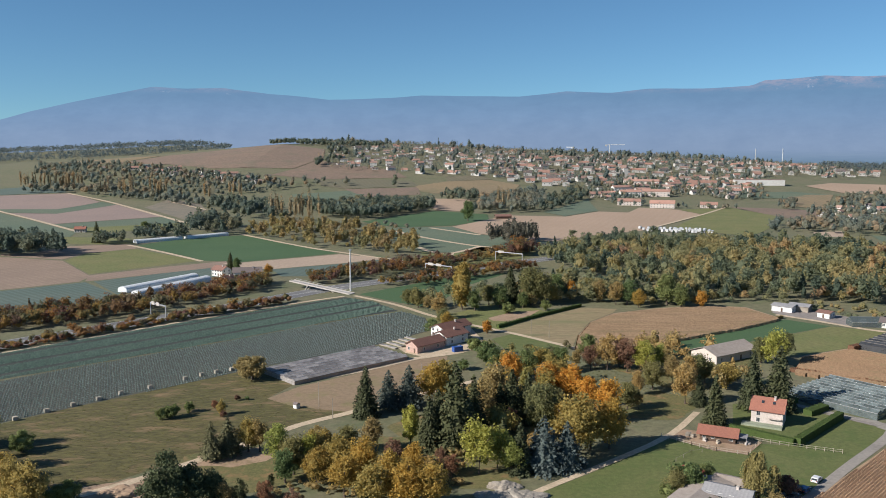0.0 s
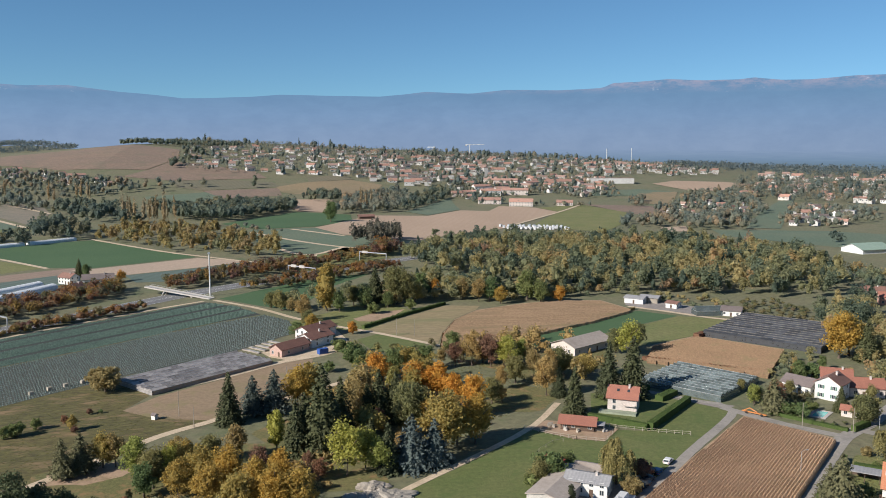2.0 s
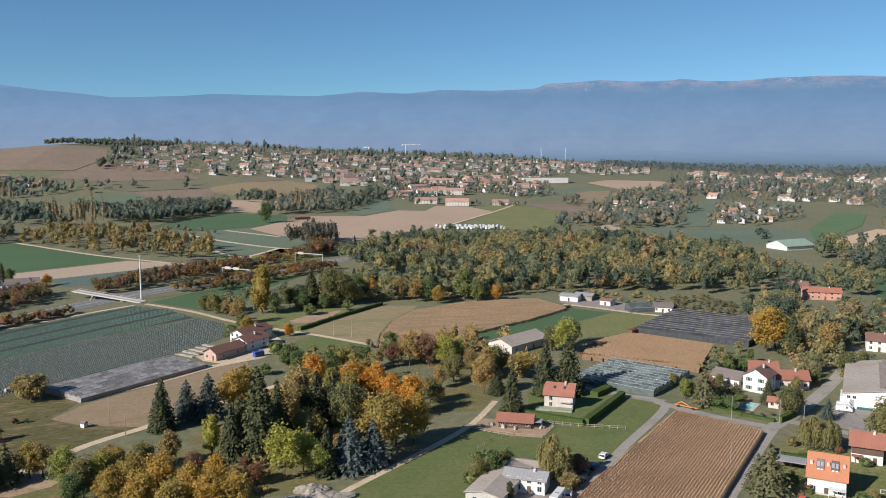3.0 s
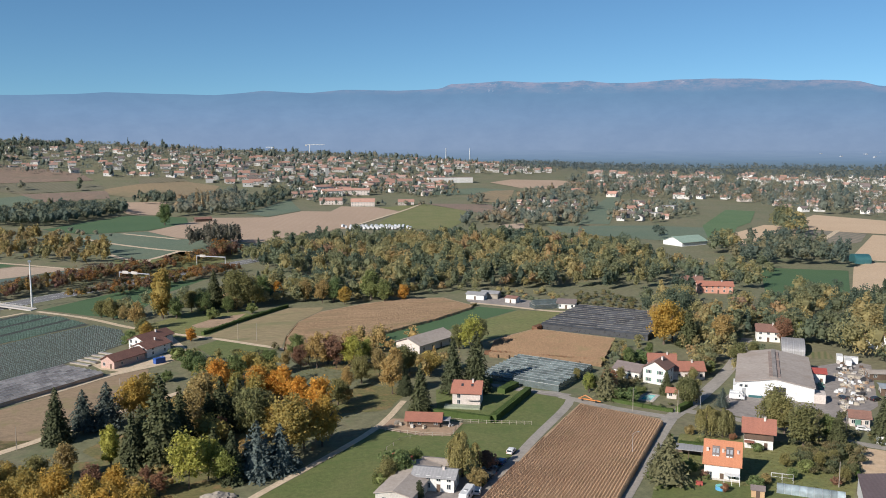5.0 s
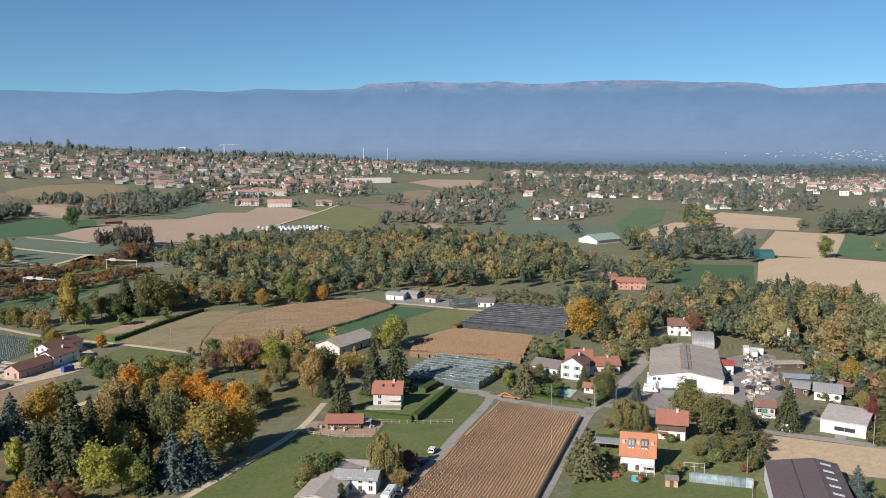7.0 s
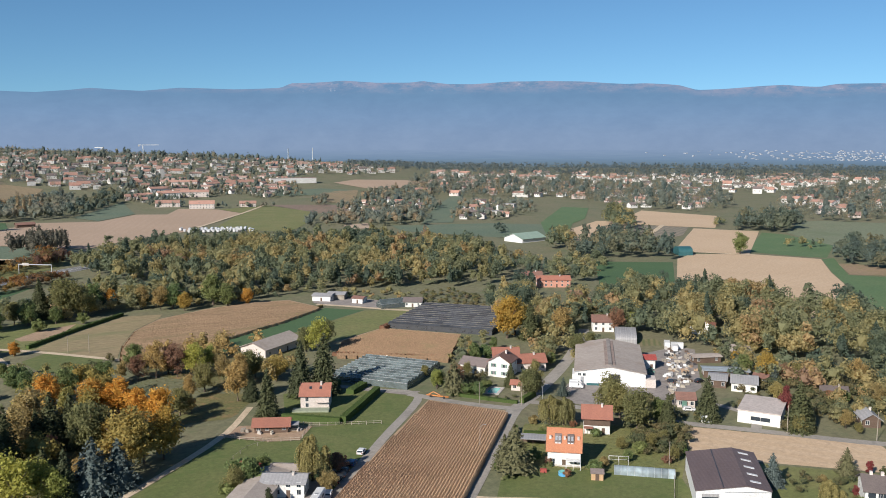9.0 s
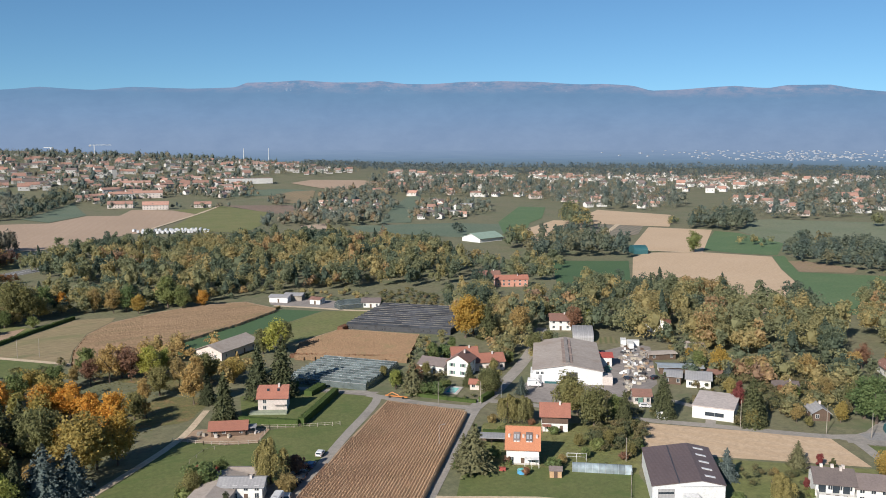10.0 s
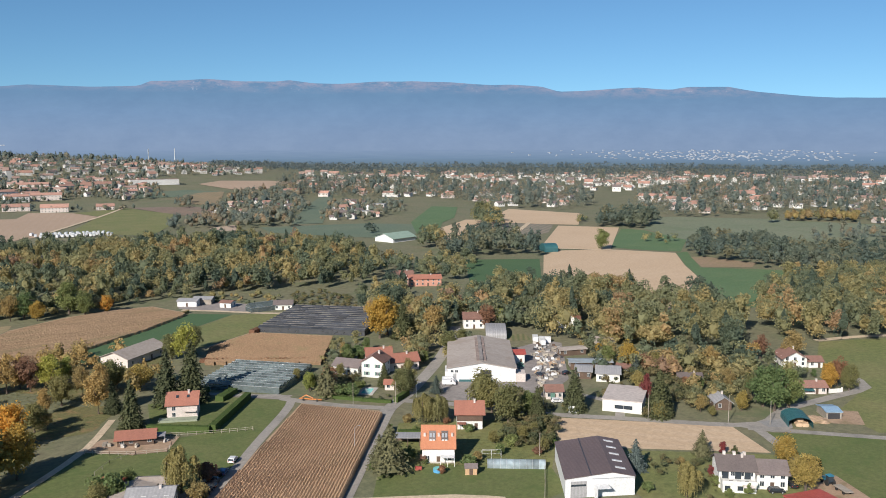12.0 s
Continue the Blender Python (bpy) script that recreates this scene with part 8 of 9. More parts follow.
def fence(line, label, high=1.2, apart=2.6, rails=2, material=M_FENCE, group="paddock fences"):
    """Posts, each its own, and rails between them."""
    ob = thing("fence", Matrix.Translation((line[0][0], line[0][1], 0)), label, "fence", group)
    base = Vector((line[0][0], line[0][1], 0))
    for (x0, y0), (x1, y1) in zip(line, line[1:]):
        a, b = Vector((x0, y0, 0)) - base, Vector((x1, y1, 0)) - base
        d = b - a
        ang = math.atan2(d.y, d.x)
        n = max(1, round(d.length / apart))
        for k in range(n + 1):
            p = part("post", boxes((-0.06, -0.06, 0, 0.06, 0.06, high + 0.08)), material, ob)
            p.location = a + d * (k / n)
        for r in range(rails):
            z = high * (r + 1) / rails
            p = part("rail", boxes((0, -0.025, z - 0.07, d.length, 0.025, z)), material, ob)
            p.matrix_basis = Matrix.Translation(a) @ Matrix.Rotation(ang, 4, "Z")
    return ob


fence([(67, 251), (74, 243.5), (80, 239), (88, 235.2), (91, 240)], "pale rail fence of the paddock")
fence([(91, 240), (96, 246.5), (105, 241.6), (116, 237)], "pale rail fence of the paddock")
fence([(96, 246.5), (90, 252)], "pale rail fence of the paddock")
fence([(66, 231), (72, 237), (79, 239)], "thin wire fence of the pasture", 1.0, 4, 1, M_GREYWOOD)
fence([(147, 140.5), (157, 150), (165.5, 158.4)], "thin wire fence along the lawn", 1.2, 3, 2, M_GREYWOOD)
fence([(40, 296), (52, 285), (60, 278)], "pale rail fence in the park grass", 1.1, 3, 2)
for x, y in ((-139, 266.5), (-132.6, 274.7), (-126.6, 281.4), (-120.5, 288), (-115.3, 295), (-107.4, 302.4), (-98, 314), (-93.2, 319), (-88.6, 323), (-83.4, 326.6)):
    solid("crate", boxes((-0.75, -0.6, 0.05, 0.75, 0.6, 1.35), (-0.8, -0.65, 0.05, -0.65, -0.5, 1.4), (0.65, -0.65, 0.05, 0.8, -0.5, 1.4), bevel=0.04), M_FENCE, "pale wooden harvest crate at the field edge", "crate", "harvest crates", at=Matrix.Translation((x, y, 0)) @ Matrix.Rotation(radians(46), 4, "Z"))
hut = house("beehive_hut", (-50.9, 279.3), (-49.6, 278.3), 1.5, 1.4, 1.9, M_WHITEWALL, M_DARK_TILE, "tiny white hut in the meadow", windows=0, storeys=0, chimney=False, category="hut", over=0.15)


def pole(x, y, high, label, name="utility_pole", r=0.13, material=M_GREYWOOD, arm=None, category="pole"):
    ob = thing(name, Matrix.Translation((x, y, height(x, y))), label, category, "roadside poles")
    part("shaft", tube([(0, 0, -0.3), (0, 0, high)], [r, r * 0.65], 7), material, ob)
    if arm:
        part("arm", tube([(0, 0, high - 0.1), (arm * 0.6, 0, high + 0.3), (arm, 0, high + 0.3)], [r * 0.5] * 3, 5), material, ob)
        part("lamp", boxes((arm - 0.1, -0.14, high + 0.2, arm + 0.7, 0.14, high + 0.36), bevel=0.03), M_METAL, ob)
    return ob


for x, y, h in ((154, 238, 8), (166.5, 230.5, 8), (198, 190.5, 9), (221, 165.5, 9), (238.5, 147.2, 9), (246.3, 137.2, 8), (186, 214.5, 8), (170, 164.8, 7)):
    pole(x, y, h, "weathered wooden utility pole")
for x, y in ((172, 226), (131, 202)):
    pole(x, y, 7, "slim metal street lamp", "street_lamp", 0.09, M_METAL, 1.4, "street lamp")
for x, y, h in ((-42.4, 281, 9), (-8, 309, 8), (49, 384, 8), (41, 387, 8), (-36, 268, 7)):
    pole(x, y, h, "weathered wooden utility pole")
mast = thing("floodlight_mast", Matrix.Translation((-56, 507, 0)), "tall white motorway light mast", "mast")
part("shaft", tube([(0, 0, -0.3), (0, 0, 12), (0, 0, 25)], [0.5, 0.42, 0.3], 10), M_WHITEPAINT, mast)
part("head", boxes((-0.8, -0.5, 24.6, 0.8, 0.5, 25.6), bevel=0.1), M_METAL, mast)

# ---- motorway bridge and sign gantries ----
br = thing("road_bridge", Matrix.Translation((-54, 496.5, 0.3)) @ Matrix.Rotation(math.atan2(22, -38), 4, "Z") @ Matrix.Rotation(-0.092, 4, "Y"), "pale concrete bridge over the motorway cutting", "bridge")
part("deck", prism([(-2.6, -0.5), (2.6, -0.5), (2.6, 0.25), (2.3, 0.25), (2.3, 0.05), (-2.3, 0.05), (-2.3, 0.25), (-2.6, 0.25)], 0, 46), M_CONCRETE, br)
for s in (-1, 1):
    part("railing", boxes((1, s * 2.5 - 0.05, 0.95, 45, s * 2.5 + 0.05, 1.05), *[(x, s * 2.5 - 0.04, 0.25, x + 0.08, s * 2.5 + 0.04, 0.95) for x in range(1, 45, 3)]), M_METAL, br)
for x, lean in ((14, -2), (32, 2)):
    for y in (-1.6, 1.6):
        part("pier", tube([(x + lean, y, -0.6 - 0.1 * x), (x, y, -0.5)], [0.35, 0.45], 8), M_CONCRETE, br)


def gantry(x, y, deg, span, signs, label):
    ob = thing("sign_gantry", Matrix.Translation((x, y, 0)) @ Matrix.Rotation(radians(deg), 4, "Z"), label, "sign gantry", "motorway sign gantries")
    for s in (0, span):
        part("post", boxes((s - 0.2, -0.2, -0.2, s + 0.2, 0.2, 7.2)), M_METAL, ob)
    part("beam", boxes((0, -0.25, 6.6, span, 0.25, 7.2)), M_METAL, ob)
    for k in range(signs):
        x0 = span * (0.12 + 0.3 * k)
        part("sign_panel", boxes((x0, -0.45, 6.2, x0 + span * 0.2, -0.3, 8.0)), M_CONCRETE, ob, "pale back of a sign panel")
    return ob


gantry(-152, 434, -42, 15, 2, "grey motorway gantry with pale sign backs")
gantry(-12, 576, -42, 24, 2, "grey motorway gantry with pale sign backs")
gantry(40, 640, -38, 24, 1, "grey motorway gantry with small signs")


# ---- vehicles ----
def car_body(l, w, h, van=False):
    prof = [(-l / 2, 0.35), (l / 2, 0.35), (l / 2, 0.75), (l / 2 - 0.9, 0.92), (l / 2 - 1.5, h), (-l / 2 + 0.5, h), (-l / 2, 0.95)]
    if van:
        prof = [(-l / 2, 0.4), (l / 2, 0.4), (l / 2, 1.0), (l / 2 - 0.5, 1.25), (l / 2 - 1.1, h), (-l / 2, h)]
    bm = prism(prof, -w / 2, w / 2)
    bm.transform(SWAP)
    bmesh.ops.recalc_face_normals(bm, faces=bm.faces[:])
    bmesh.ops.bevel(bm, geom=bm.edges[:], offset=0.09, segments=2, affect="EDGES")
    return bm


CARS = {}


def car(x, y, deg, paint, label, van=False, group="parked cars", z=0.0):
    m = Matrix.Translation((x, y, height(x, y) + 0.1 + z)) @ Matrix.Rotation(radians(deg), 4, "Z")
    key = (paint.name, van)
    if key in CARS:
        return tagged(copy_thing(CARS[key], m), label)
    l, w, h = (5.2, 1.95, 2.2) if van else (4.3, 1.78, 1.48)
    ob = CARS[key] = thing("van" if van else "car", m, label, "van" if van else "car", group)
    body = part("body", car_body(l, w, h, van), paint, ob)
    z0, z1 = (1.3, 2.0) if van else (0.97, 1.36)
    for s in (-1, 1):
        part("side_window", boxes((-l / 2 + 0.75 if not van else l / 2 - 2.0, s * w / 2 - 0.02, z0, l / 2 - 1.55, s * w / 2 + 0.02, z1)), M_DARKGLASS, ob)
        part("headlight", boxes((l / 2 - 0.06, s * 0.62 - 0.18, 0.62, l / 2 + 0.02, s * 0.62 + 0.18, 0.78)), M_WHITEPAINT, ob)
        part("tail_light", boxes((-l / 2 - 0.02, s * 0.68 - 0.12, 0.72, -l / 2 + 0.05, s * 0.68 + 0.12, 0.92)), M_CAR_RED, ob)
    if not van:
        bm = boxes((-0.02, -w / 2 + 0.16, 0, 0.02, w / 2 - 0.16, 0.58))
        part("windscreen", bm, M_DARKGLASS, ob).matrix_basis = Matrix.Translation((l / 2 - 0.9, 0, 0.94)) @ Matrix.Rotation(-0.82, 4, "Y")
        bm = boxes((-0.02, -w / 2 + 0.18, 0, 0.02, w / 2 - 0.18, 0.5))
        part("rear_window", bm, M_DARKGLASS, ob).matrix_basis = Matrix.Translation((-l / 2 + 0.02, 0, 1.0)) @ Matrix.Rotation(0.76, 4, "Y")
    for sx in (-1, 1):
        for sy in (-1, 1):
            bm = bmesh.new()
            bmesh.ops.create_cone(bm, cap_ends=True, segments=14, radius1=0.33, radius2=0.33, depth=0.22, matrix=Matrix.Translation((sx * l * 0.3, sy * (w / 2 - 0.1), 0.33)) @ Matrix.Rotation(math.pi / 2, 4, "X"))
            wl = part("wheel", bm, M_RUBBER, ob)
            bm = bmesh.new()
            bmesh.ops.create_cone(bm, cap_ends=True, segments=10, radius1=0.2, radius2=0.2, depth=0.24, matrix=Matrix.Translation((sx * l * 0.3, sy * (w / 2 - 0.1), 0.33)) @ Matrix.Rotation(math.pi / 2, 4, "X"))
            part("rim", bm, M_METAL, wl)
    return ob


car(99.5, 216.5, 48, M_CAR_WHITE, "small white car parked by the lane")
car(93.6, 209.8, 48, M_CAR_BLUE, "dark blue car parked under the willow")
car(89.2, 205.0, 48, M_CAR_DARK, "black car parked by the lane")
car(85.2, 200.6, 48, M_CAR_DARK, "dark car parked by the lane")
for x, y, p in ((91.5, 210, M_CAR_DARK), (88.4, 206.4, M_CAR_GREY), (86.6, 203.4, M_CAR_DARK)):
    car(x, y, 130, p, "car parked in shade beside the lane")
car(79.6, 193.6, 60, M_CAR_WHITE, "white car beside the caravan")
car(181.5, 241.5, 220, M_CAR_BLUE, "blue car driving down the road")
for x, y, p in ((197.5, 239, M_CAR_WHITE), (195.4, 236.6, M_CAR_WHITE)):
    car(x, y, -40, p, "white van by the warehouse", True)
car(191, 208.5, -30, M_CAR_GREY, "light car parked under the trees")
car(188.6, 210.5, -30, M_CAR_BLUE, "teal car parked under the trees")
car(211, 196.5, -40, M_CAR_WHITE, "pale off-road car by the gatehouse")
car(203, 199.5, 140, M_CAR_WHITE, "white car at the yard edge")
car(230, 224, 60, M_CAR_DARK, "dark car in the storage yard")
car(240, 219, 10, M_CAR_DARK, "dark car in the storage yard")
car(198.7, 108.0, -40, M_CAR_DARK, "dark estate car by the long house")
for x, y in ((206.3, 110.6), (205.6, 107.6)):
    car(x, y, 50, M_CAR_DARK, "dark car beside the long house")
car(226, 262, 45, M_CAR_WHITE, "white car on the road")
cv = thing("caravan", Matrix.Translation((75.4, 190.6, 0.1)) @ Matrix.Rotation(radians(52), 4, "Z"), "white camper van beside the lane", "camper van")
part("body", boxes((-3.6, -1.15, 0.5, 3.6, 1.15, 2.9), bevel=0.18), M_CAR_WHITE, cv)
part("roof_hatch", boxes((-1.2, -0.4, 2.9, -0.4, 0.4, 3.02)), M_METAL, cv)
for x in (-2.2, 0.2):
    part("side_window", boxes((x, -1.18, 1.6, x + 1.3, -1.14, 2.2)), M_DARKGLASS, cv)
for sx in (-1, 1):
    for sy in (-1, 1):
        bm = bmesh.new()
        bmesh.ops.create_cone(bm, cap_ends=True, segments=14, radius1=0.36, radius2=0.36, depth=0.24, matrix=Matrix.Translation((sx * 2.3, sy * 1.02, 0.36)) @ Matrix.Rotation(math.pi / 2, 4, "X"))
        part("wheel", bm, M_RUBBER, cv)
tr = thing("tractor", Matrix.Translation((214.6, 102.4, 0.05)) @ Matrix.Rotation(radians(62), 4, "Z"), "blue tractor in front of a flat trailer", "tractor")
part("bonnet", boxes((0.2, -0.45, 0.8, 2.1, 0.45, 1.6), bevel=0.1), M_TRACTOR, tr)
part("cab", boxes((-1.3, -0.75, 0.9, 0.2, 0.75, 2.6), bevel=0.12), M_DARKGLASS, tr)
part("cab_roof", boxes((-1.4, -0.85, 2.6, 0.3, 0.85, 2.75)), M_TRACTOR, tr)
for x, y, r in ((-0.8, 0.95, 0.8), (-0.8, -0.95, 0.8), (1.6, 0.75, 0.5), (1.6, -0.75, 0.5)):
    bm = bmesh.new()
    bmesh.ops.create_cone(bm, cap_ends=True, segments=16, radius1=r, radius2=r, depth=0.4, matrix=Matrix.Translation((x, y, r)) @ Matrix.Rotation(math.pi / 2, 4, "X"))
    part("wheel", bm, M_RUBBER, tr)
tl = thing("trailer", Matrix.Translation((212.6, 97.4, 0.05)) @ Matrix.Rotation(radians(62), 4, "Z"), "flat pale farm trailer", "trailer")
part("bed", boxes((-2.6, -1.1, 0.85, 2.6, 1.1, 1.05)), M_GREYWOOD, tl)
for x in (-1.4, 1.4):
    for y in (-0.95, 0.95):
        bm = bmesh.new()
        bmesh.ops.create_cone(bm, cap_ends=True, segments=14, radius1=0.42, radius2=0.42, depth=0.25, matrix=Matrix.Translation((x, y, 0.42)) @ Matrix.Rotation(math.pi / 2, 4, "X"))
        part("wheel", bm, M_RUBBER, tl)
hv = thing("farm_implement", Matrix.Translation((145.5, 252, 0.1)) @ Matrix.Rotation(radians(-52), 4, "Z"), "orange folded farm implement at the corn's edge", "farm machine")
part("frame", boxes((-4.2, -0.3, 0.5, 4.2, 0.3, 0.85), bevel=0.05), M_ORANGEPAINT, hv)
part("boom", tube([(-3.6, 0, 0.8), (-1.6, 0, 2.0), (1.0, 0, 1.0)], [0.2, 0.2, 0.15], 6), M_ORANGEPAINT, hv)
for x in (-2.5, 2.6):
    part("wheel", boxes((x - 0.4, -0.5, 0.0, x + 0.4, -0.3, 0.8), bevel=0.08), M_RUBBER, hv)

# ---- storage yard and rubble ----
rng = np.random.default_rng(77)
STACK_MATS = [M_CONCRETE, M_ROCK, M_GREYWOOD, M_SHEET_WHITE, M_DARKMETAL, M_TIMBER, M_GREYROOF, M_FENCE, M_DIRT, M_SHUTTER]
STACK_WORDS = ["pale stone blocks", "rough rubble", "grey timber", "white crates", "dark steel scrap", "brown planks", "grey sheets", "pale boards", "reddish bricks", "green crates"]
def along(a, b, n, off):
    """Places strewn along a line."""
    t = (np.arange(n) + rng.uniform(-0.3, 0.3, n)) / n
    return np.array(a) * (1 - t[:, None]) + np.array(b) * t[:, None] + rng.normal(0, off, (n, 2))


yard = np.concatenate([along((222, 215), (274, 268), 42, 1.0), along((236, 219), (270, 255), 36, 1.7), along((230, 219), (270, 261), 26, 0.9), along((226, 212), (240, 232), 8, 2.0), along((233, 236), (248, 252), 8, 0.9)])
for i, (x, y) in enumerate(yard):
    k = int(rng.integers(0, len(STACK_MATS) - 1)) if i < len(yard) - 8 else len(STACK_MATS) - 1
    ob = thing("stack", Matrix.Translation((x, y, 0)) @ Matrix.Rotation(0.87 + rng.choice([0, 1.57]) + rng.normal(0, 0.12), 4, "Z"), "stack of " + STACK_WORDS[k] + " in the yard", "stack", "stacks in the storage yard")
    for j in range(int(rng.integers(2, 5))):
        a, b = rng.uniform(-1.3, 0.5), rng.uniform(-0.8, 0.3)
        part("block", boxes((a, b, 0.06 + 0.01 * j, a + rng.uniform(0.5, 1.6), b + rng.uniform(0.4, 0.9), rng.uniform(0.3, 1.2))), STACK_MATS[k], ob)
for x, y, turn in ((270.5, 266, 0.87), (268.5, 259.5, 0.87), (272.5, 262, 2.44)):
    solid("site_container", boxes((-2.6, -1.15, 0.05, 2.6, 1.15, 2.4), (-2.65, -1.2, 2.4, 2.65, 1.2, 2.5)), M_SHEET_WHITE, "white site container in the yard", "container", "site containers", at=Matrix.Translation((x, y, 0)) @ Matrix.Rotation(turn, 4, "Z"))


def mound(x, y, rx, ry, high, material, label, seed):
    """A heap of loose stuff with an uneven crest."""
    bm = bmesh.new()
    bmesh.ops.create_icosphere(bm, subdivisions=4, radius=1)
    bmesh.ops.delete(bm, geom=[v for v in bm.verts if v.co.z < -0.15], context="VERTS")
    for v in bm.verts:
        q = Vector((v.co.x * rx * 0.5 + seed, v.co.y * ry * 0.5, v.co.z * high * 0.5))
        d = 1 + 0.35 * noise.noise(q * 0.9) + 0.18 * noise.noise(q * 2.7)
        v.co = Vector((v.co.x * rx * d, v.co.y * ry * d, max(-0.1, v.co.z * high * d)))
    return solid("earth_mound", bm, material, label, "heap", at=Matrix.Translation((x, y, 0)))


mound(19.5, 206, 6.5, 4.0, 1.5, M_ROCK, "heap of pale rubble beside the track", 3)
mound(12.5, 207, 4, 3, 1.1, M_ROCK, "low heap of grey rubble", 8)
mound(16, 212.5, 4.5, 2.5, 1.8, M_GREYWOOD, "heap of cut branches", 14)
mound(-83, 209, 5, 4, 1.6, M_DIRT, "heap of reddish earth", 21)
mound(262.5, 129.5, 3, 4, 1.3, M_DIRT, "heap of earth beside the shelter", 25)
mound(28, 196, 2.2, 1.6, 1.2, M_CONCRETE, "heap of pale gravel by the track", 31)

# ---- villages ----
PROTO_HOUSES = []
for i, (w, d, e, r, wall, roof, word) in enumerate((
        (13, 10, 5.4, 8.6, M_VILLAGE_WALL, M_VILLAGE_RED, "white house with red roof"), (11, 9, 3.2, 6.4, M_CREAM, M_VILLAGE_BROWN, "cream house with brown roof"),
        (16, 11, 6.0, 9.2, M_CREAM, M_VILLAGE_RED, "cream house with red roof"), (12, 10, 5.4, 8.0, M_VILLAGE_WALL, M_DARK_TILE, "white house with dark roof"),
        (24, 11, 6.2, 9.0, M_CREAM, M_VILLAGE_BROWN, "long terrace with brown roof"), (14, 12, 6.4, 6.8, M_VILLAGE_WALL, M_GREYROOF, "white flat-roofed house"),
        (32, 13, 8.6, 11.5, M_VILLAGE_WALL, M_VILLAGE_RED, "large white block with red roof"))):
    ob = thing("house", Matrix(), word + " in the village", "house", "village houses")
    part("wall", gable_walls(w, d, e, r, True), wall, ob)
    for bm in gable_roof(w, d, e, r, True):
        part("roof", bm, roof, ob)
    n = 3 if w < 20 else 5
    for q in range(n):
        x = -w / 2 + w * (q + 0.5) / n
        part("window", boxes((x - 0.75, -0.06, e * 0.55, x + 0.75, 0.02, e * 0.55 + 1.5)), M_DARKGLASS, ob)
    PROTO_HOUSES.append(ob)
USED = set()


def settle(poly, apart, seed, weights, limit=400, group="village houses", scale=(0.75, 1.05)):
    """Houses spread through a polygon, facing this way and that."""
    rng = np.random.default_rng(seed)
    pts = scatter(poly, apart, seed, 0.4)[:limit]
    for x, y in pts:
        k = int(rng.choice(len(PROTO_HOUSES), p=np.array(weights) / sum(weights)))
        s = rng.uniform(*scale)
        m = Matrix.Translation((x, y, height(x, y) - 0.2)) @ Matrix.Rotation(math.atan2(-x, y) + rng.choice([0, 0.5, 0.3, -0.45, 1.2]) + rng.normal(0, 0.1), 4, "Z") @ Matrix.Scale(s, 4)
        src = PROTO_HOUSES[k]
        if k not in USED:
            USED.add(k)
            src.matrix_basis = m
            tagged(src, group=group)
        else:
            keep = src.matrix_basis.copy()
            src.matrix_basis = Matrix()
            tagged(copy_thing(src, m), group=group)
            src.matrix_basis = keep
    return pts


def hamlet(poly, apart, seed, label, scale=(0.8, 1.2)):
    """Houses too far off to count, walls and roofs in one mesh."""
    rng = np.random.default_rng(seed)
    pts = scatter(poly, apart, seed, 0.42)
    V, F4, F3, mats = [], [], [], []
    bm = bmesh.new()
    for x, y in pts:
        s = rng.uniform(*scale)
        w, d = rng.uniform(10, 18) * s, rng.uniform(8, 11) * s
        e = rng.choice([3.2, 5.4, 5.8]) * s
        r = e + d * rng.choice([0.05, 0.3, 0.36, 0.36])
        m = Matrix.Translation((x, y, height(x, y) - 0.2)) @ Matrix.Rotation(math.atan2(-x, y) + rng.choice([0, 0, 0.4, -0.4, 1.57]), 4, "Z")
        roof = 1 + int(rng.choice([0, 0, 1, 1, 2]))
        c = [bm.verts.new(m @ Vector(q)) for q in ((-w / 2, 0, 0), (w / 2, 0, 0), (w / 2, d, 0), (-w / 2, d, 0), (-w / 2, 0, e), (w / 2, 0, e), (w / 2, d, e), (-w / 2, d, e), (-w / 2, d / 2, r), (w / 2, d / 2, r))]
        for f in ((0, 1, 5, 4), (2, 3, 7, 6), (1, 2, 6, 9, 5), (3, 0, 4, 8, 7)):
            bm.faces.new([c[i] for i in f]).material_index = 0
        o = 0.6
        t = [bm.verts.new(m @ Vector(q)) for q in ((-w / 2 - o, -o, e - 0.2), (w / 2 + o, -o, e - 0.2), (w / 2 + o, d / 2, r + 0.25), (-w / 2 - o, d / 2, r + 0.25), (w / 2 + o, d + o, e - 0.2), (-w / 2 - o, d + o, e - 0.2))]
        for f in ((0, 1, 2, 3), (3, 2, 4, 5)):
            bm.faces.new([t[i] for i in f]).material_index = roof
        for k in (-0.25, 0.25):
            g = [bm.verts.new(m @ Vector((w * k + dx, -0.05, z))) for dx, z in ((-0.7, e * 0.5), (0.7, e * 0.5), (0.7, e * 0.5 + 1.4), (-0.7, e * 0.5 + 1.4))]
            bm.faces.new(g).material_index = 4
    ob = part("far_houses", bm, M_VILLAGE_WALL, None)
    for q in (M_VILLAGE_RED, M_VILLAGE_BROWN, M_DARK_TILE, M_DARKGLASS):
        ob.data.materials.append(q)
    tagged(ob, label, "houses", kind="stuff")
    return pts


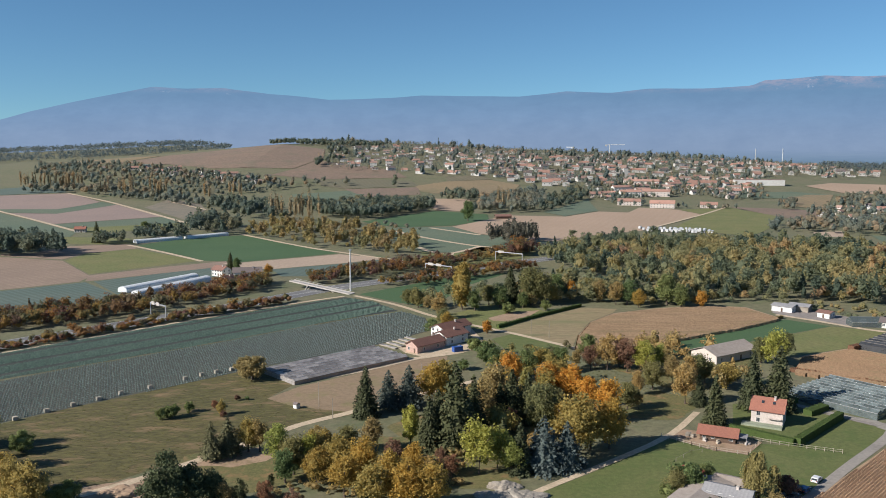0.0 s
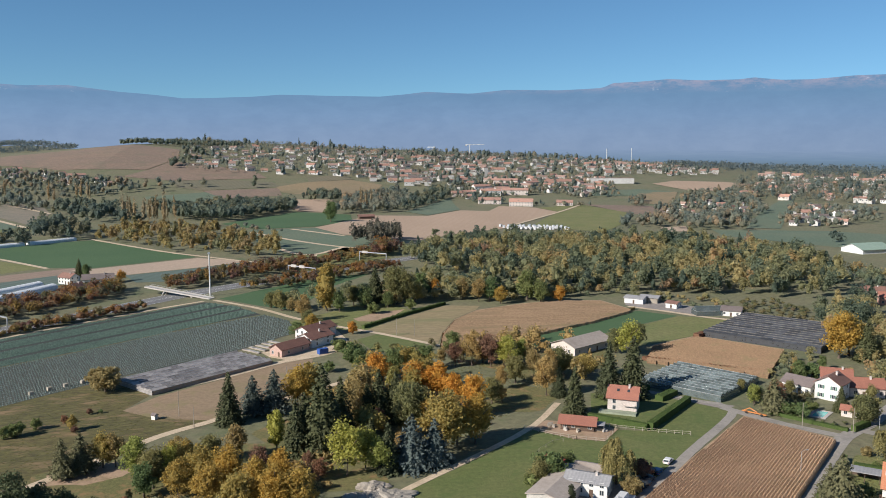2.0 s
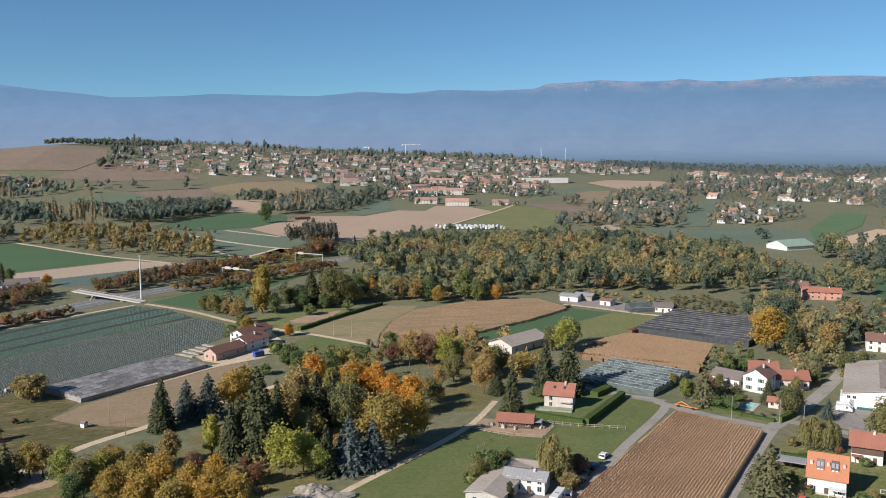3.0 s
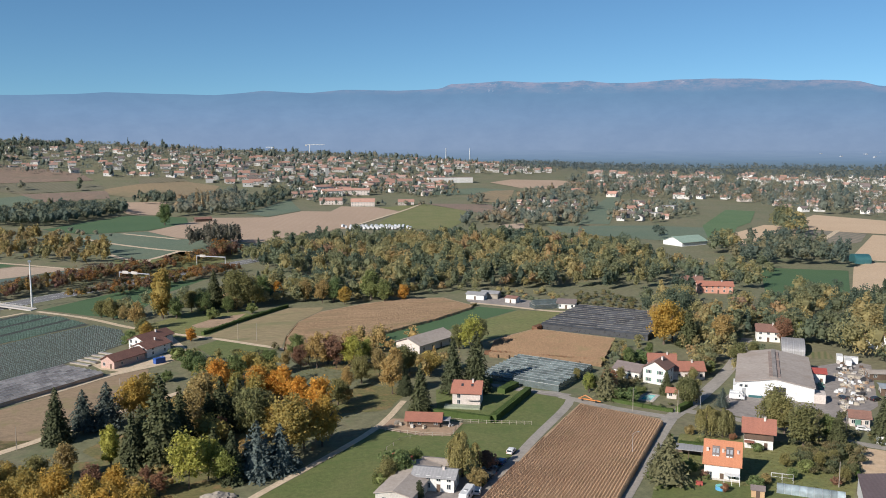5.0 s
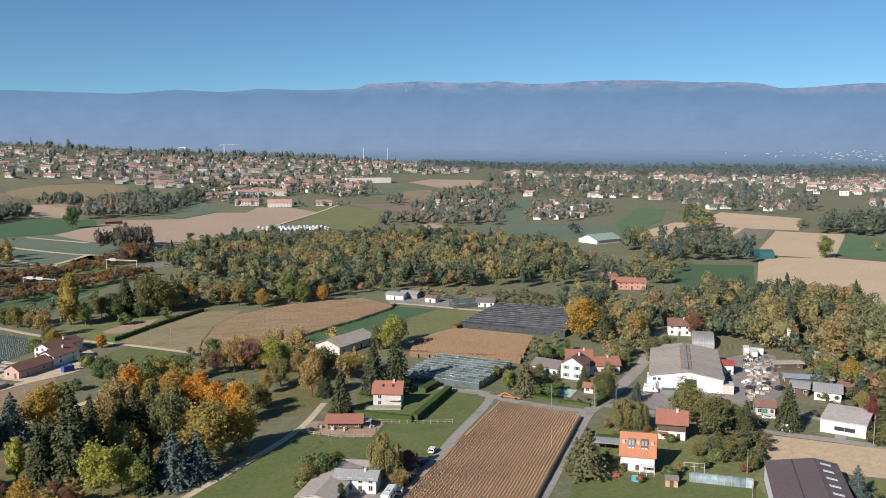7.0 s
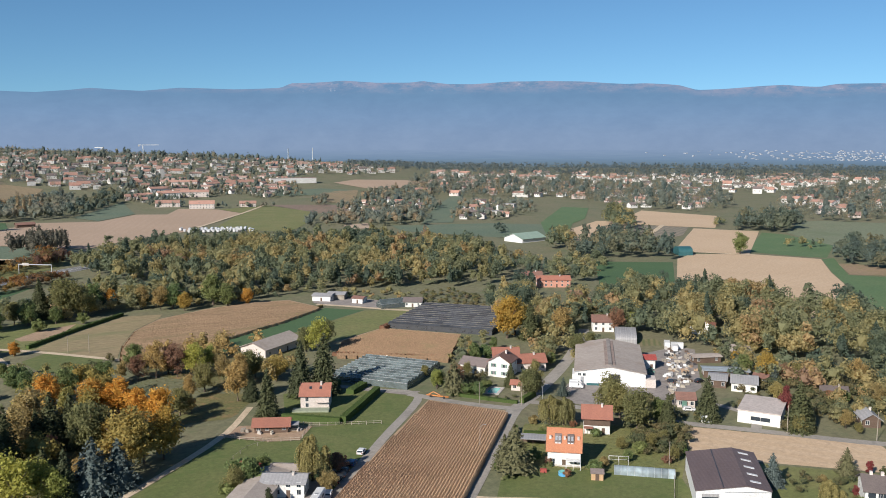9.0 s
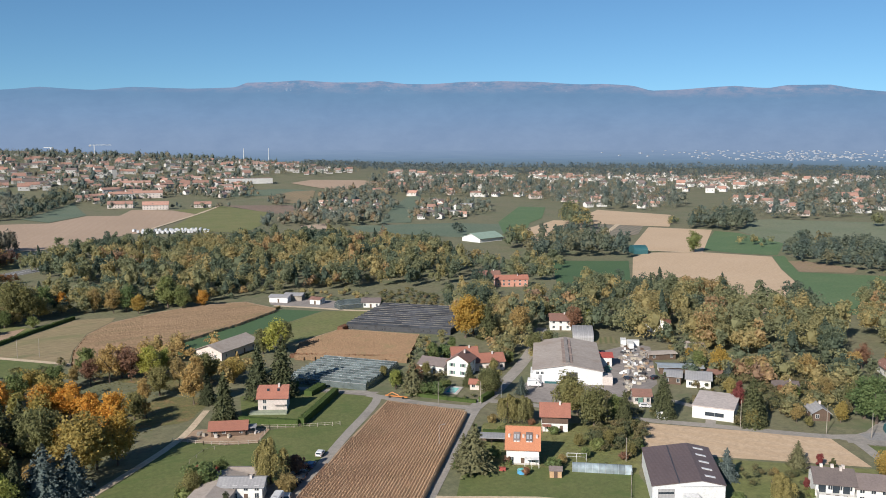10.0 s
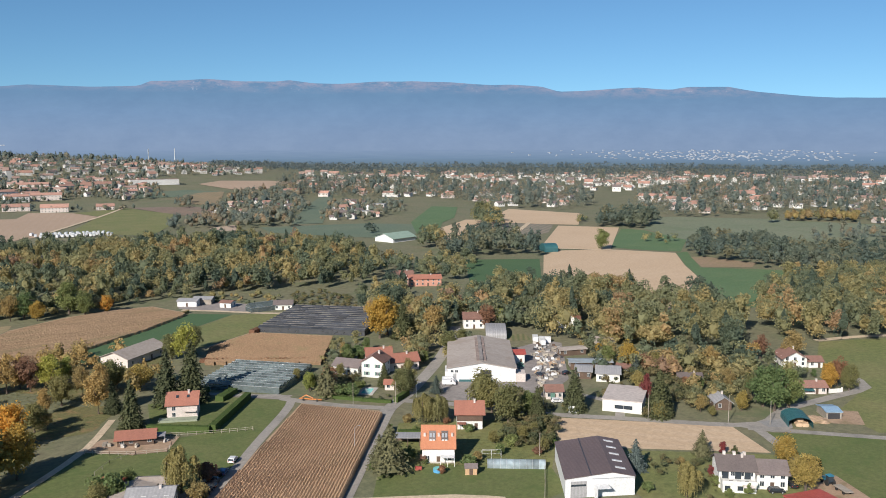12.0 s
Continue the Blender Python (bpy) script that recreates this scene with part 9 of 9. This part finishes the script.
V1 = hamlet([(-244, 1761), (-199, 1628), (-100, 1610), (6, 1563), (80, 1577), (124, 1540), (143, 1787), (122, 1923), (21, 1971), (-112, 2013), (-242, 1990)], 37, 101, "pale houses with brown roofs on the ridge", (0.75, 1.1))
V1b = hamlet([(80, 1577), (121, 1510), (204, 1421), (242, 1424), (325, 1550), (365, 1862), (278, 1946), (122, 1923)], 34, 110, "pale houses with red-brown roofs on the ridge", (0.9, 1.25))
V2 = settle([(227, 1308), (251, 1211), (298, 1294), (393, 1353), (420, 1272), (481, 1298), (574, 1583), (487, 1608), (325, 1550), (269, 1465)], 36, 102, (3, 2, 5, 1, 4, 0, 2), group="houses of the red-roofed village", scale=(0.7, 1.0))
for fl, fr, dp, e, r in (((246, 1196), (277, 1186), 12, 6, 9.5), ((281, 1152), (312, 1142), 12, 6.5, 10.5), ((312, 1330), (352, 1318), 13, 8, 11), ((349, 1150), (370, 1143), 12, 5, 8), ((330, 1490), (376, 1480), 13, 7, 10), ((424, 1474), (472, 1464), 14, 7, 11)):
    house("terrace_house", fl, fr, dp, e, r, M_CREAM, M_VILLAGE_RED, "long pale terrace under red-brown tiles", windows=8, storeys=2, sides=False, chimney=False, group="village terraces")
flat_hall("school", (517, 1505), (601, 1494), 20, 10, M_VILLAGE_WALL, M_VILLAGE_BROWN, "long pale school building with flat roof", "school", False)
ct = thing("church_tower", Matrix.Translation((340, 1585, height(340, 1585))), "square pale church tower of the village", "tower")
part("wall", boxes((-4, -4, 0, 4, 4, 19)), M_VILLAGE_WALL, ct)
part("roof", boxes((-4.4, -4.4, 19.01, 4.4, 4.4, 20)), M_VILLAGE_BROWN, ct)
V2b = hamlet([(365, 1862), (325, 1550), (487, 1608), (604, 1608), (690, 1688), (759, 1642), (935, 1796), (1000, 2150), (800, 2200), (600, 2050)], 42, 109, "pale houses with brown roofs on the ridge", (0.9, 1.3))
settle([(-722, 1717), (-499, 1555), (-363, 1422), (-269, 1426), (-293, 1501), (-398, 1561), (-604, 1706)], 29, 103, (2, 3, 2, 3, 0, 1, 0), group="houses below the vineyards")
V4 = settle([(458, 1020), (461, 925), (491, 895), (561, 976), (647, 1179), (615, 1215), (534, 1147)], 36, 104, (3, 2, 1, 5, 0, 3, 0), group="villas of the garden suburb", scale=(0.6, 0.9))
V4b = settle([(512, 838), (540, 812), (629, 871), (731, 1013), (661, 1067)], 30, 121, (3, 2, 1, 4, 0, 4, 0), group="villas of the garden suburb", scale=(0.6, 0.95))
V5 = settle([(687, 1252), (754, 1134), (853, 1092), (795, 846), (835, 765), (909, 797), (1121, 1007), (1168, 1246), (1127, 1445), (959, 1574), (859, 1567)], 52, 105, (3, 2, 2, 3, 1, 3, 1), group="houses of the garden suburb")
V6 = hamlet([(876, 1597), (1154, 1479), (1195, 1274), (1144, 1028), (1305, 928), (1923, 1371), (1756, 1581), (1399, 1750), (998, 1765)], 56, 106, "pale far houses among trees", (0.9, 1.5))
V7 = settle([(889, 682), (879, 576), (1062, 577), (1093, 517), (1178, 483), (1695, 698), (1667, 909), (1493, 993), (1247, 946)], 50, 107, (4, 1, 2, 3, 1, 5, 1), group="houses of the far suburb", scale=(0.8, 1.2))
V7b = hamlet([(1316, 1137), (1493, 993), (1667, 909), (1695, 698), (1890, 670), (2366, 840), (2101, 1146), (1759, 1425)], 62, 122, "pale far houses among trees", (1.0, 1.8))
V7c = settle([(1050, 497), (954, 409), (1009, 389), (1172, 453), (1174, 510)], 44, 127, (3, 1, 2, 3, 0, 3, 0), group="houses of the far suburb")
settle([(80, 480), (140, 468), (152, 484), (100, 512)], 24, 108, (1, 3, 0, 2, 0, 0, 0), group="garden huts", scale=(0.5, 0.62))


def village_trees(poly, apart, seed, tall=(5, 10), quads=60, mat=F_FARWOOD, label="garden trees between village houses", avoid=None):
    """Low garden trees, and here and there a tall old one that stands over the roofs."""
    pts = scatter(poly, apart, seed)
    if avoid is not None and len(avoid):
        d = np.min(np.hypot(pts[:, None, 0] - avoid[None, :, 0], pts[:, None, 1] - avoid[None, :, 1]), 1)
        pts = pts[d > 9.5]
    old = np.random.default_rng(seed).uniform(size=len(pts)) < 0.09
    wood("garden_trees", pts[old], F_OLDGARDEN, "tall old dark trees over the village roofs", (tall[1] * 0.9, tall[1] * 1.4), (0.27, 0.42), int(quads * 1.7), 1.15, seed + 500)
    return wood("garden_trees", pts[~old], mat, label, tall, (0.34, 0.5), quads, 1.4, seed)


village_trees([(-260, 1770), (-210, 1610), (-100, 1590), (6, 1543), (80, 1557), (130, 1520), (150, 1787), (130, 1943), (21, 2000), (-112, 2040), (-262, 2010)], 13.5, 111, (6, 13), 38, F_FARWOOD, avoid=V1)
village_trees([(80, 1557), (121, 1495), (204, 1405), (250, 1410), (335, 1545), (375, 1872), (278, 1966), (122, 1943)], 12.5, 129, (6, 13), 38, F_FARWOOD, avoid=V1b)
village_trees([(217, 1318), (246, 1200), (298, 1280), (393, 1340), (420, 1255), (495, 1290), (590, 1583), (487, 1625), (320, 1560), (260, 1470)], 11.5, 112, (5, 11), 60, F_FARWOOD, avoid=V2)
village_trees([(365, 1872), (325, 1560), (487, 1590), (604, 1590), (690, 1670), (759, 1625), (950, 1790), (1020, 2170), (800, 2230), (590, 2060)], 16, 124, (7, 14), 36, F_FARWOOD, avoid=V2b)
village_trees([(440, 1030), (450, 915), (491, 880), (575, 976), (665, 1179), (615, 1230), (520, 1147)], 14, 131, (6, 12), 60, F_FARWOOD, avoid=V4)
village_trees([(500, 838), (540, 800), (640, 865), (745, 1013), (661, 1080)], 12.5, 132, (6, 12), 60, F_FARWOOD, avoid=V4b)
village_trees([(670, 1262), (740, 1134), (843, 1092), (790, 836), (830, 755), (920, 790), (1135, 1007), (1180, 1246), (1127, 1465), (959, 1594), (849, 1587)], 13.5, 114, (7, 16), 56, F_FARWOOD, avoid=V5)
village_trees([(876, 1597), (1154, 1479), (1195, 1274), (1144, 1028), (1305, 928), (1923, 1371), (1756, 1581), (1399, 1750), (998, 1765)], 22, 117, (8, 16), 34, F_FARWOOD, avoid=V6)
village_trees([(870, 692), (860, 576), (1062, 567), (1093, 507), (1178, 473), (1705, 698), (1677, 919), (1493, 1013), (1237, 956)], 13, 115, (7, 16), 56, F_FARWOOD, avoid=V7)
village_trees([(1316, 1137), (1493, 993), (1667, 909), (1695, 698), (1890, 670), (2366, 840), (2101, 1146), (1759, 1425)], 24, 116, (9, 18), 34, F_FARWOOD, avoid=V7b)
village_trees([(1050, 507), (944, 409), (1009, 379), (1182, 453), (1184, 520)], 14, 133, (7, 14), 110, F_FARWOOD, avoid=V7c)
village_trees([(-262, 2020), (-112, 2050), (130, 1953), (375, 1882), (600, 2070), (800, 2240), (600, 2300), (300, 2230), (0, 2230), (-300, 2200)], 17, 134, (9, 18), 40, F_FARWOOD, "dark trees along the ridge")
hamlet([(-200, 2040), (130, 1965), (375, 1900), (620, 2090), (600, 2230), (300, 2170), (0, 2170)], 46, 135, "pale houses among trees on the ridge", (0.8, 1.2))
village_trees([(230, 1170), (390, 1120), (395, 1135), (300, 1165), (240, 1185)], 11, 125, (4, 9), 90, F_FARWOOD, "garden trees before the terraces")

# poplars in rows
for line, n, seed in ((((-686, 1383), (-590, 1389)), 17, 141), (((-537, 1336), (-526, 1335)), 3, 142), (((-496, 1306), (-471, 1291)), 5, 143), (((-443, 1290), (-420, 1282)), 5, 144), (((-337, 1208), (-329, 1208)), 2, 145), (((-312, 1246), (-291, 1239)), 4, 146), (((-192, 959), (-181, 945)), 4, 147), (((-168, 932), (-134, 901)), 11, 148), (((70, 1118), (84, 1109)), 4, 149)):
    rng = np.random.default_rng(seed)
    t = np.linspace(0, 1, n)[:, None]
    pts = np.array(line[0]) * (1 - t) + np.array(line[1]) * t + rng.normal(0, 1.5, (n, 2))
    wood("poplars", pts, F_FARPOPLAR, "row of tall poplars turning yellow", (29, 36), (0.085, 0.115), 230, 0.45, seed)

# caravans laid up at the wood's edge
rng = np.random.default_rng(140)
first = None
for i in range(42):
    x = 205 + 60 * (i % 14) / 13 + rng.normal(0, 0.8)
    y = 872 - 20 * (i % 14) / 13 - 12 * (i // 14) + rng.normal(0, 0.8)
    m = Matrix.Translation((x, y, 0)) @ Matrix.Rotation(rng.normal(1.2, 0.15), 4, "Z")
    if first is None:
        first = thing("trailer_caravan", m, "white caravan parked in rows", "caravan", "parked caravans")
        part("body", boxes((-3, -1.15, 0.5, 3, 1.15, 3.0), bevel=0.2), M_CAR_WHITE, first)
        part("side_window", boxes((-1.2, -1.18, 1.5, 1.2, -1.14, 2.1)), M_DARKGLASS, first)
        part("wheel", boxes((-0.35, -1.1, 0, 0.35, 1.1, 0.7), bevel=0.08), M_RUBBER, first)
    else:
        copy_thing(first, m)

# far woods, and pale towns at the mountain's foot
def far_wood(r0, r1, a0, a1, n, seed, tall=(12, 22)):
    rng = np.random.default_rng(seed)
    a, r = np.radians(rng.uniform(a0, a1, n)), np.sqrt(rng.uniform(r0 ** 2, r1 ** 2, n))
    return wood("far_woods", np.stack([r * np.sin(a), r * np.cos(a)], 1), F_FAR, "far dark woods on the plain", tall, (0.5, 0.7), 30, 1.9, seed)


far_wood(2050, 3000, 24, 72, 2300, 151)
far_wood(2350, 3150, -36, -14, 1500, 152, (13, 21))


def crane(x, y, high, arm, deg):
    ob = thing("tower_crane", Matrix.Translation((x, y, height(x, y))) @ Matrix.Rotation(radians(deg), 4, "Z"), "pale tower crane over the village", "crane")
    part("tower", boxes((-0.8, -0.8, -1, 0.8, 0.8, high)), M_WHITEPAINT, ob)
    part("jib", boxes((-arm * 0.3, -0.6, high, arm, 0.6, high + 1.3)), M_WHITEPAINT, ob)
    part("counterweight", boxes((-arm * 0.3, -1.4, high - 3, -arm * 0.2, 1.4, high)), M_CONCRETE, ob)


crane(425, 2180, 31, 38, -8)
crane(332, 2200, 21, 16, 150)
for x, y in ((1195, 3265), (1335, 3355)):
    ob = thing("chimney_stack", Matrix.Translation((x, y, 0)), "tall pale industrial chimney", "chimney")
    part("shaft", tube([(0, 0, 0), (0, 0, 40), (0, 0, 62)], [2.6, 1.9, 1.7], 12), M_METAL, ob)
for x, y, w, deg in ((2080, 3380, 150, -30), (1700, 3460, 190, -25), (2500, 3200, 120, -40)):
    ob = thing("far_hall", Matrix.Translation((x, y, 2)) @ Matrix.Rotation(radians(deg), 4, "Z"), "long pale industrial hall on the plain", "hall")
    part("wall", boxes((-w / 2, 0, -2, w / 2, 40, 6)), M_CONCRETE, ob)
    part("roof", boxes((-w / 2 - 1, -1, 6.01, w / 2 + 1, 41, 7)), M_CONCRETE, ob)
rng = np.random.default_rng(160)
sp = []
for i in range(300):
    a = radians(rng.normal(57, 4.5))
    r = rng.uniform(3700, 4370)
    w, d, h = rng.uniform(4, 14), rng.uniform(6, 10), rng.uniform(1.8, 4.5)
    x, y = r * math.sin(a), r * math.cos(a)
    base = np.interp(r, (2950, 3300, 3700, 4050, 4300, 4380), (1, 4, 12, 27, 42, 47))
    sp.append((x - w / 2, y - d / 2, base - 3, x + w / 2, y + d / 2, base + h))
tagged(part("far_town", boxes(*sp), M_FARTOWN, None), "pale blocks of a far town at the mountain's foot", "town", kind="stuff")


tufts("dry_grass", scatter([(-142, 266), (-73, 336), (-58, 306), (-62, 290), (-30, 274), (-50, 260), (-92, 214), (-150, 182), (-196, 230)], 1.9, 181, 0.9), foliage("tussock_grass", [(0.17, 0.165, 0.06), (0.22, 0.195, 0.085), (0.16, 0.165, 0.06), (0.27, 0.225, 0.115)], 0.5, 0.6), "tussocks of dry meadow grass", 0.10, 0.8, 2, 181, "grass")
tufts("rough_grass", np.concatenate([scatter([(-8, 244), (35, 236), (90, 290), (125, 330), (96, 370), (62, 340), (20, 300)], 1.6, 182, 0.7), scatter([(131, 188), (156, 214), (196, 188), (166, 157)], 1.1, 183, 0.7)]), foliage("rough_grass_blades", [(0.15, 0.15, 0.055), (0.21, 0.18, 0.08), (0.13, 0.14, 0.05)], 0.5, 0.5), "rough grass and fallen leaves", 0.10, 0.8, 2, 182, "grass")
rng = np.random.default_rng(191)
for x, y, mat, word in ((89.6, 245.4, M_GREYWOOD, "grey boards"), (91.0, 244.2, M_CONCRETE, "pale blocks"), (76.4, 250.6, M_FENCE, "pale boards"), (75.6, 252.4, M_GREYWOOD, "grey boards"), (79.4, 247.2, M_CONCRETE, "pale sacks"), (82.6, 245.6, M_FENCE, "straw bundles")):
    ob = thing("stack", Matrix.Translation((x, y, 0.06)) @ Matrix.Rotation(rng.uniform(0, 3.1), 4, "Z"), "stack of " + word + " beside the stable", "stack", "stacks by the stable")
    for j in range(3):
        a, b = rng.uniform(-1.0, 0.2), rng.uniform(-0.7, 0.2)
        part("block", boxes((a, b, 0.01 * j, a + rng.uniform(0.6, 1.6), b + rng.uniform(0.4, 0.8), rng.uniform(0.4, 1.1))), mat, ob)
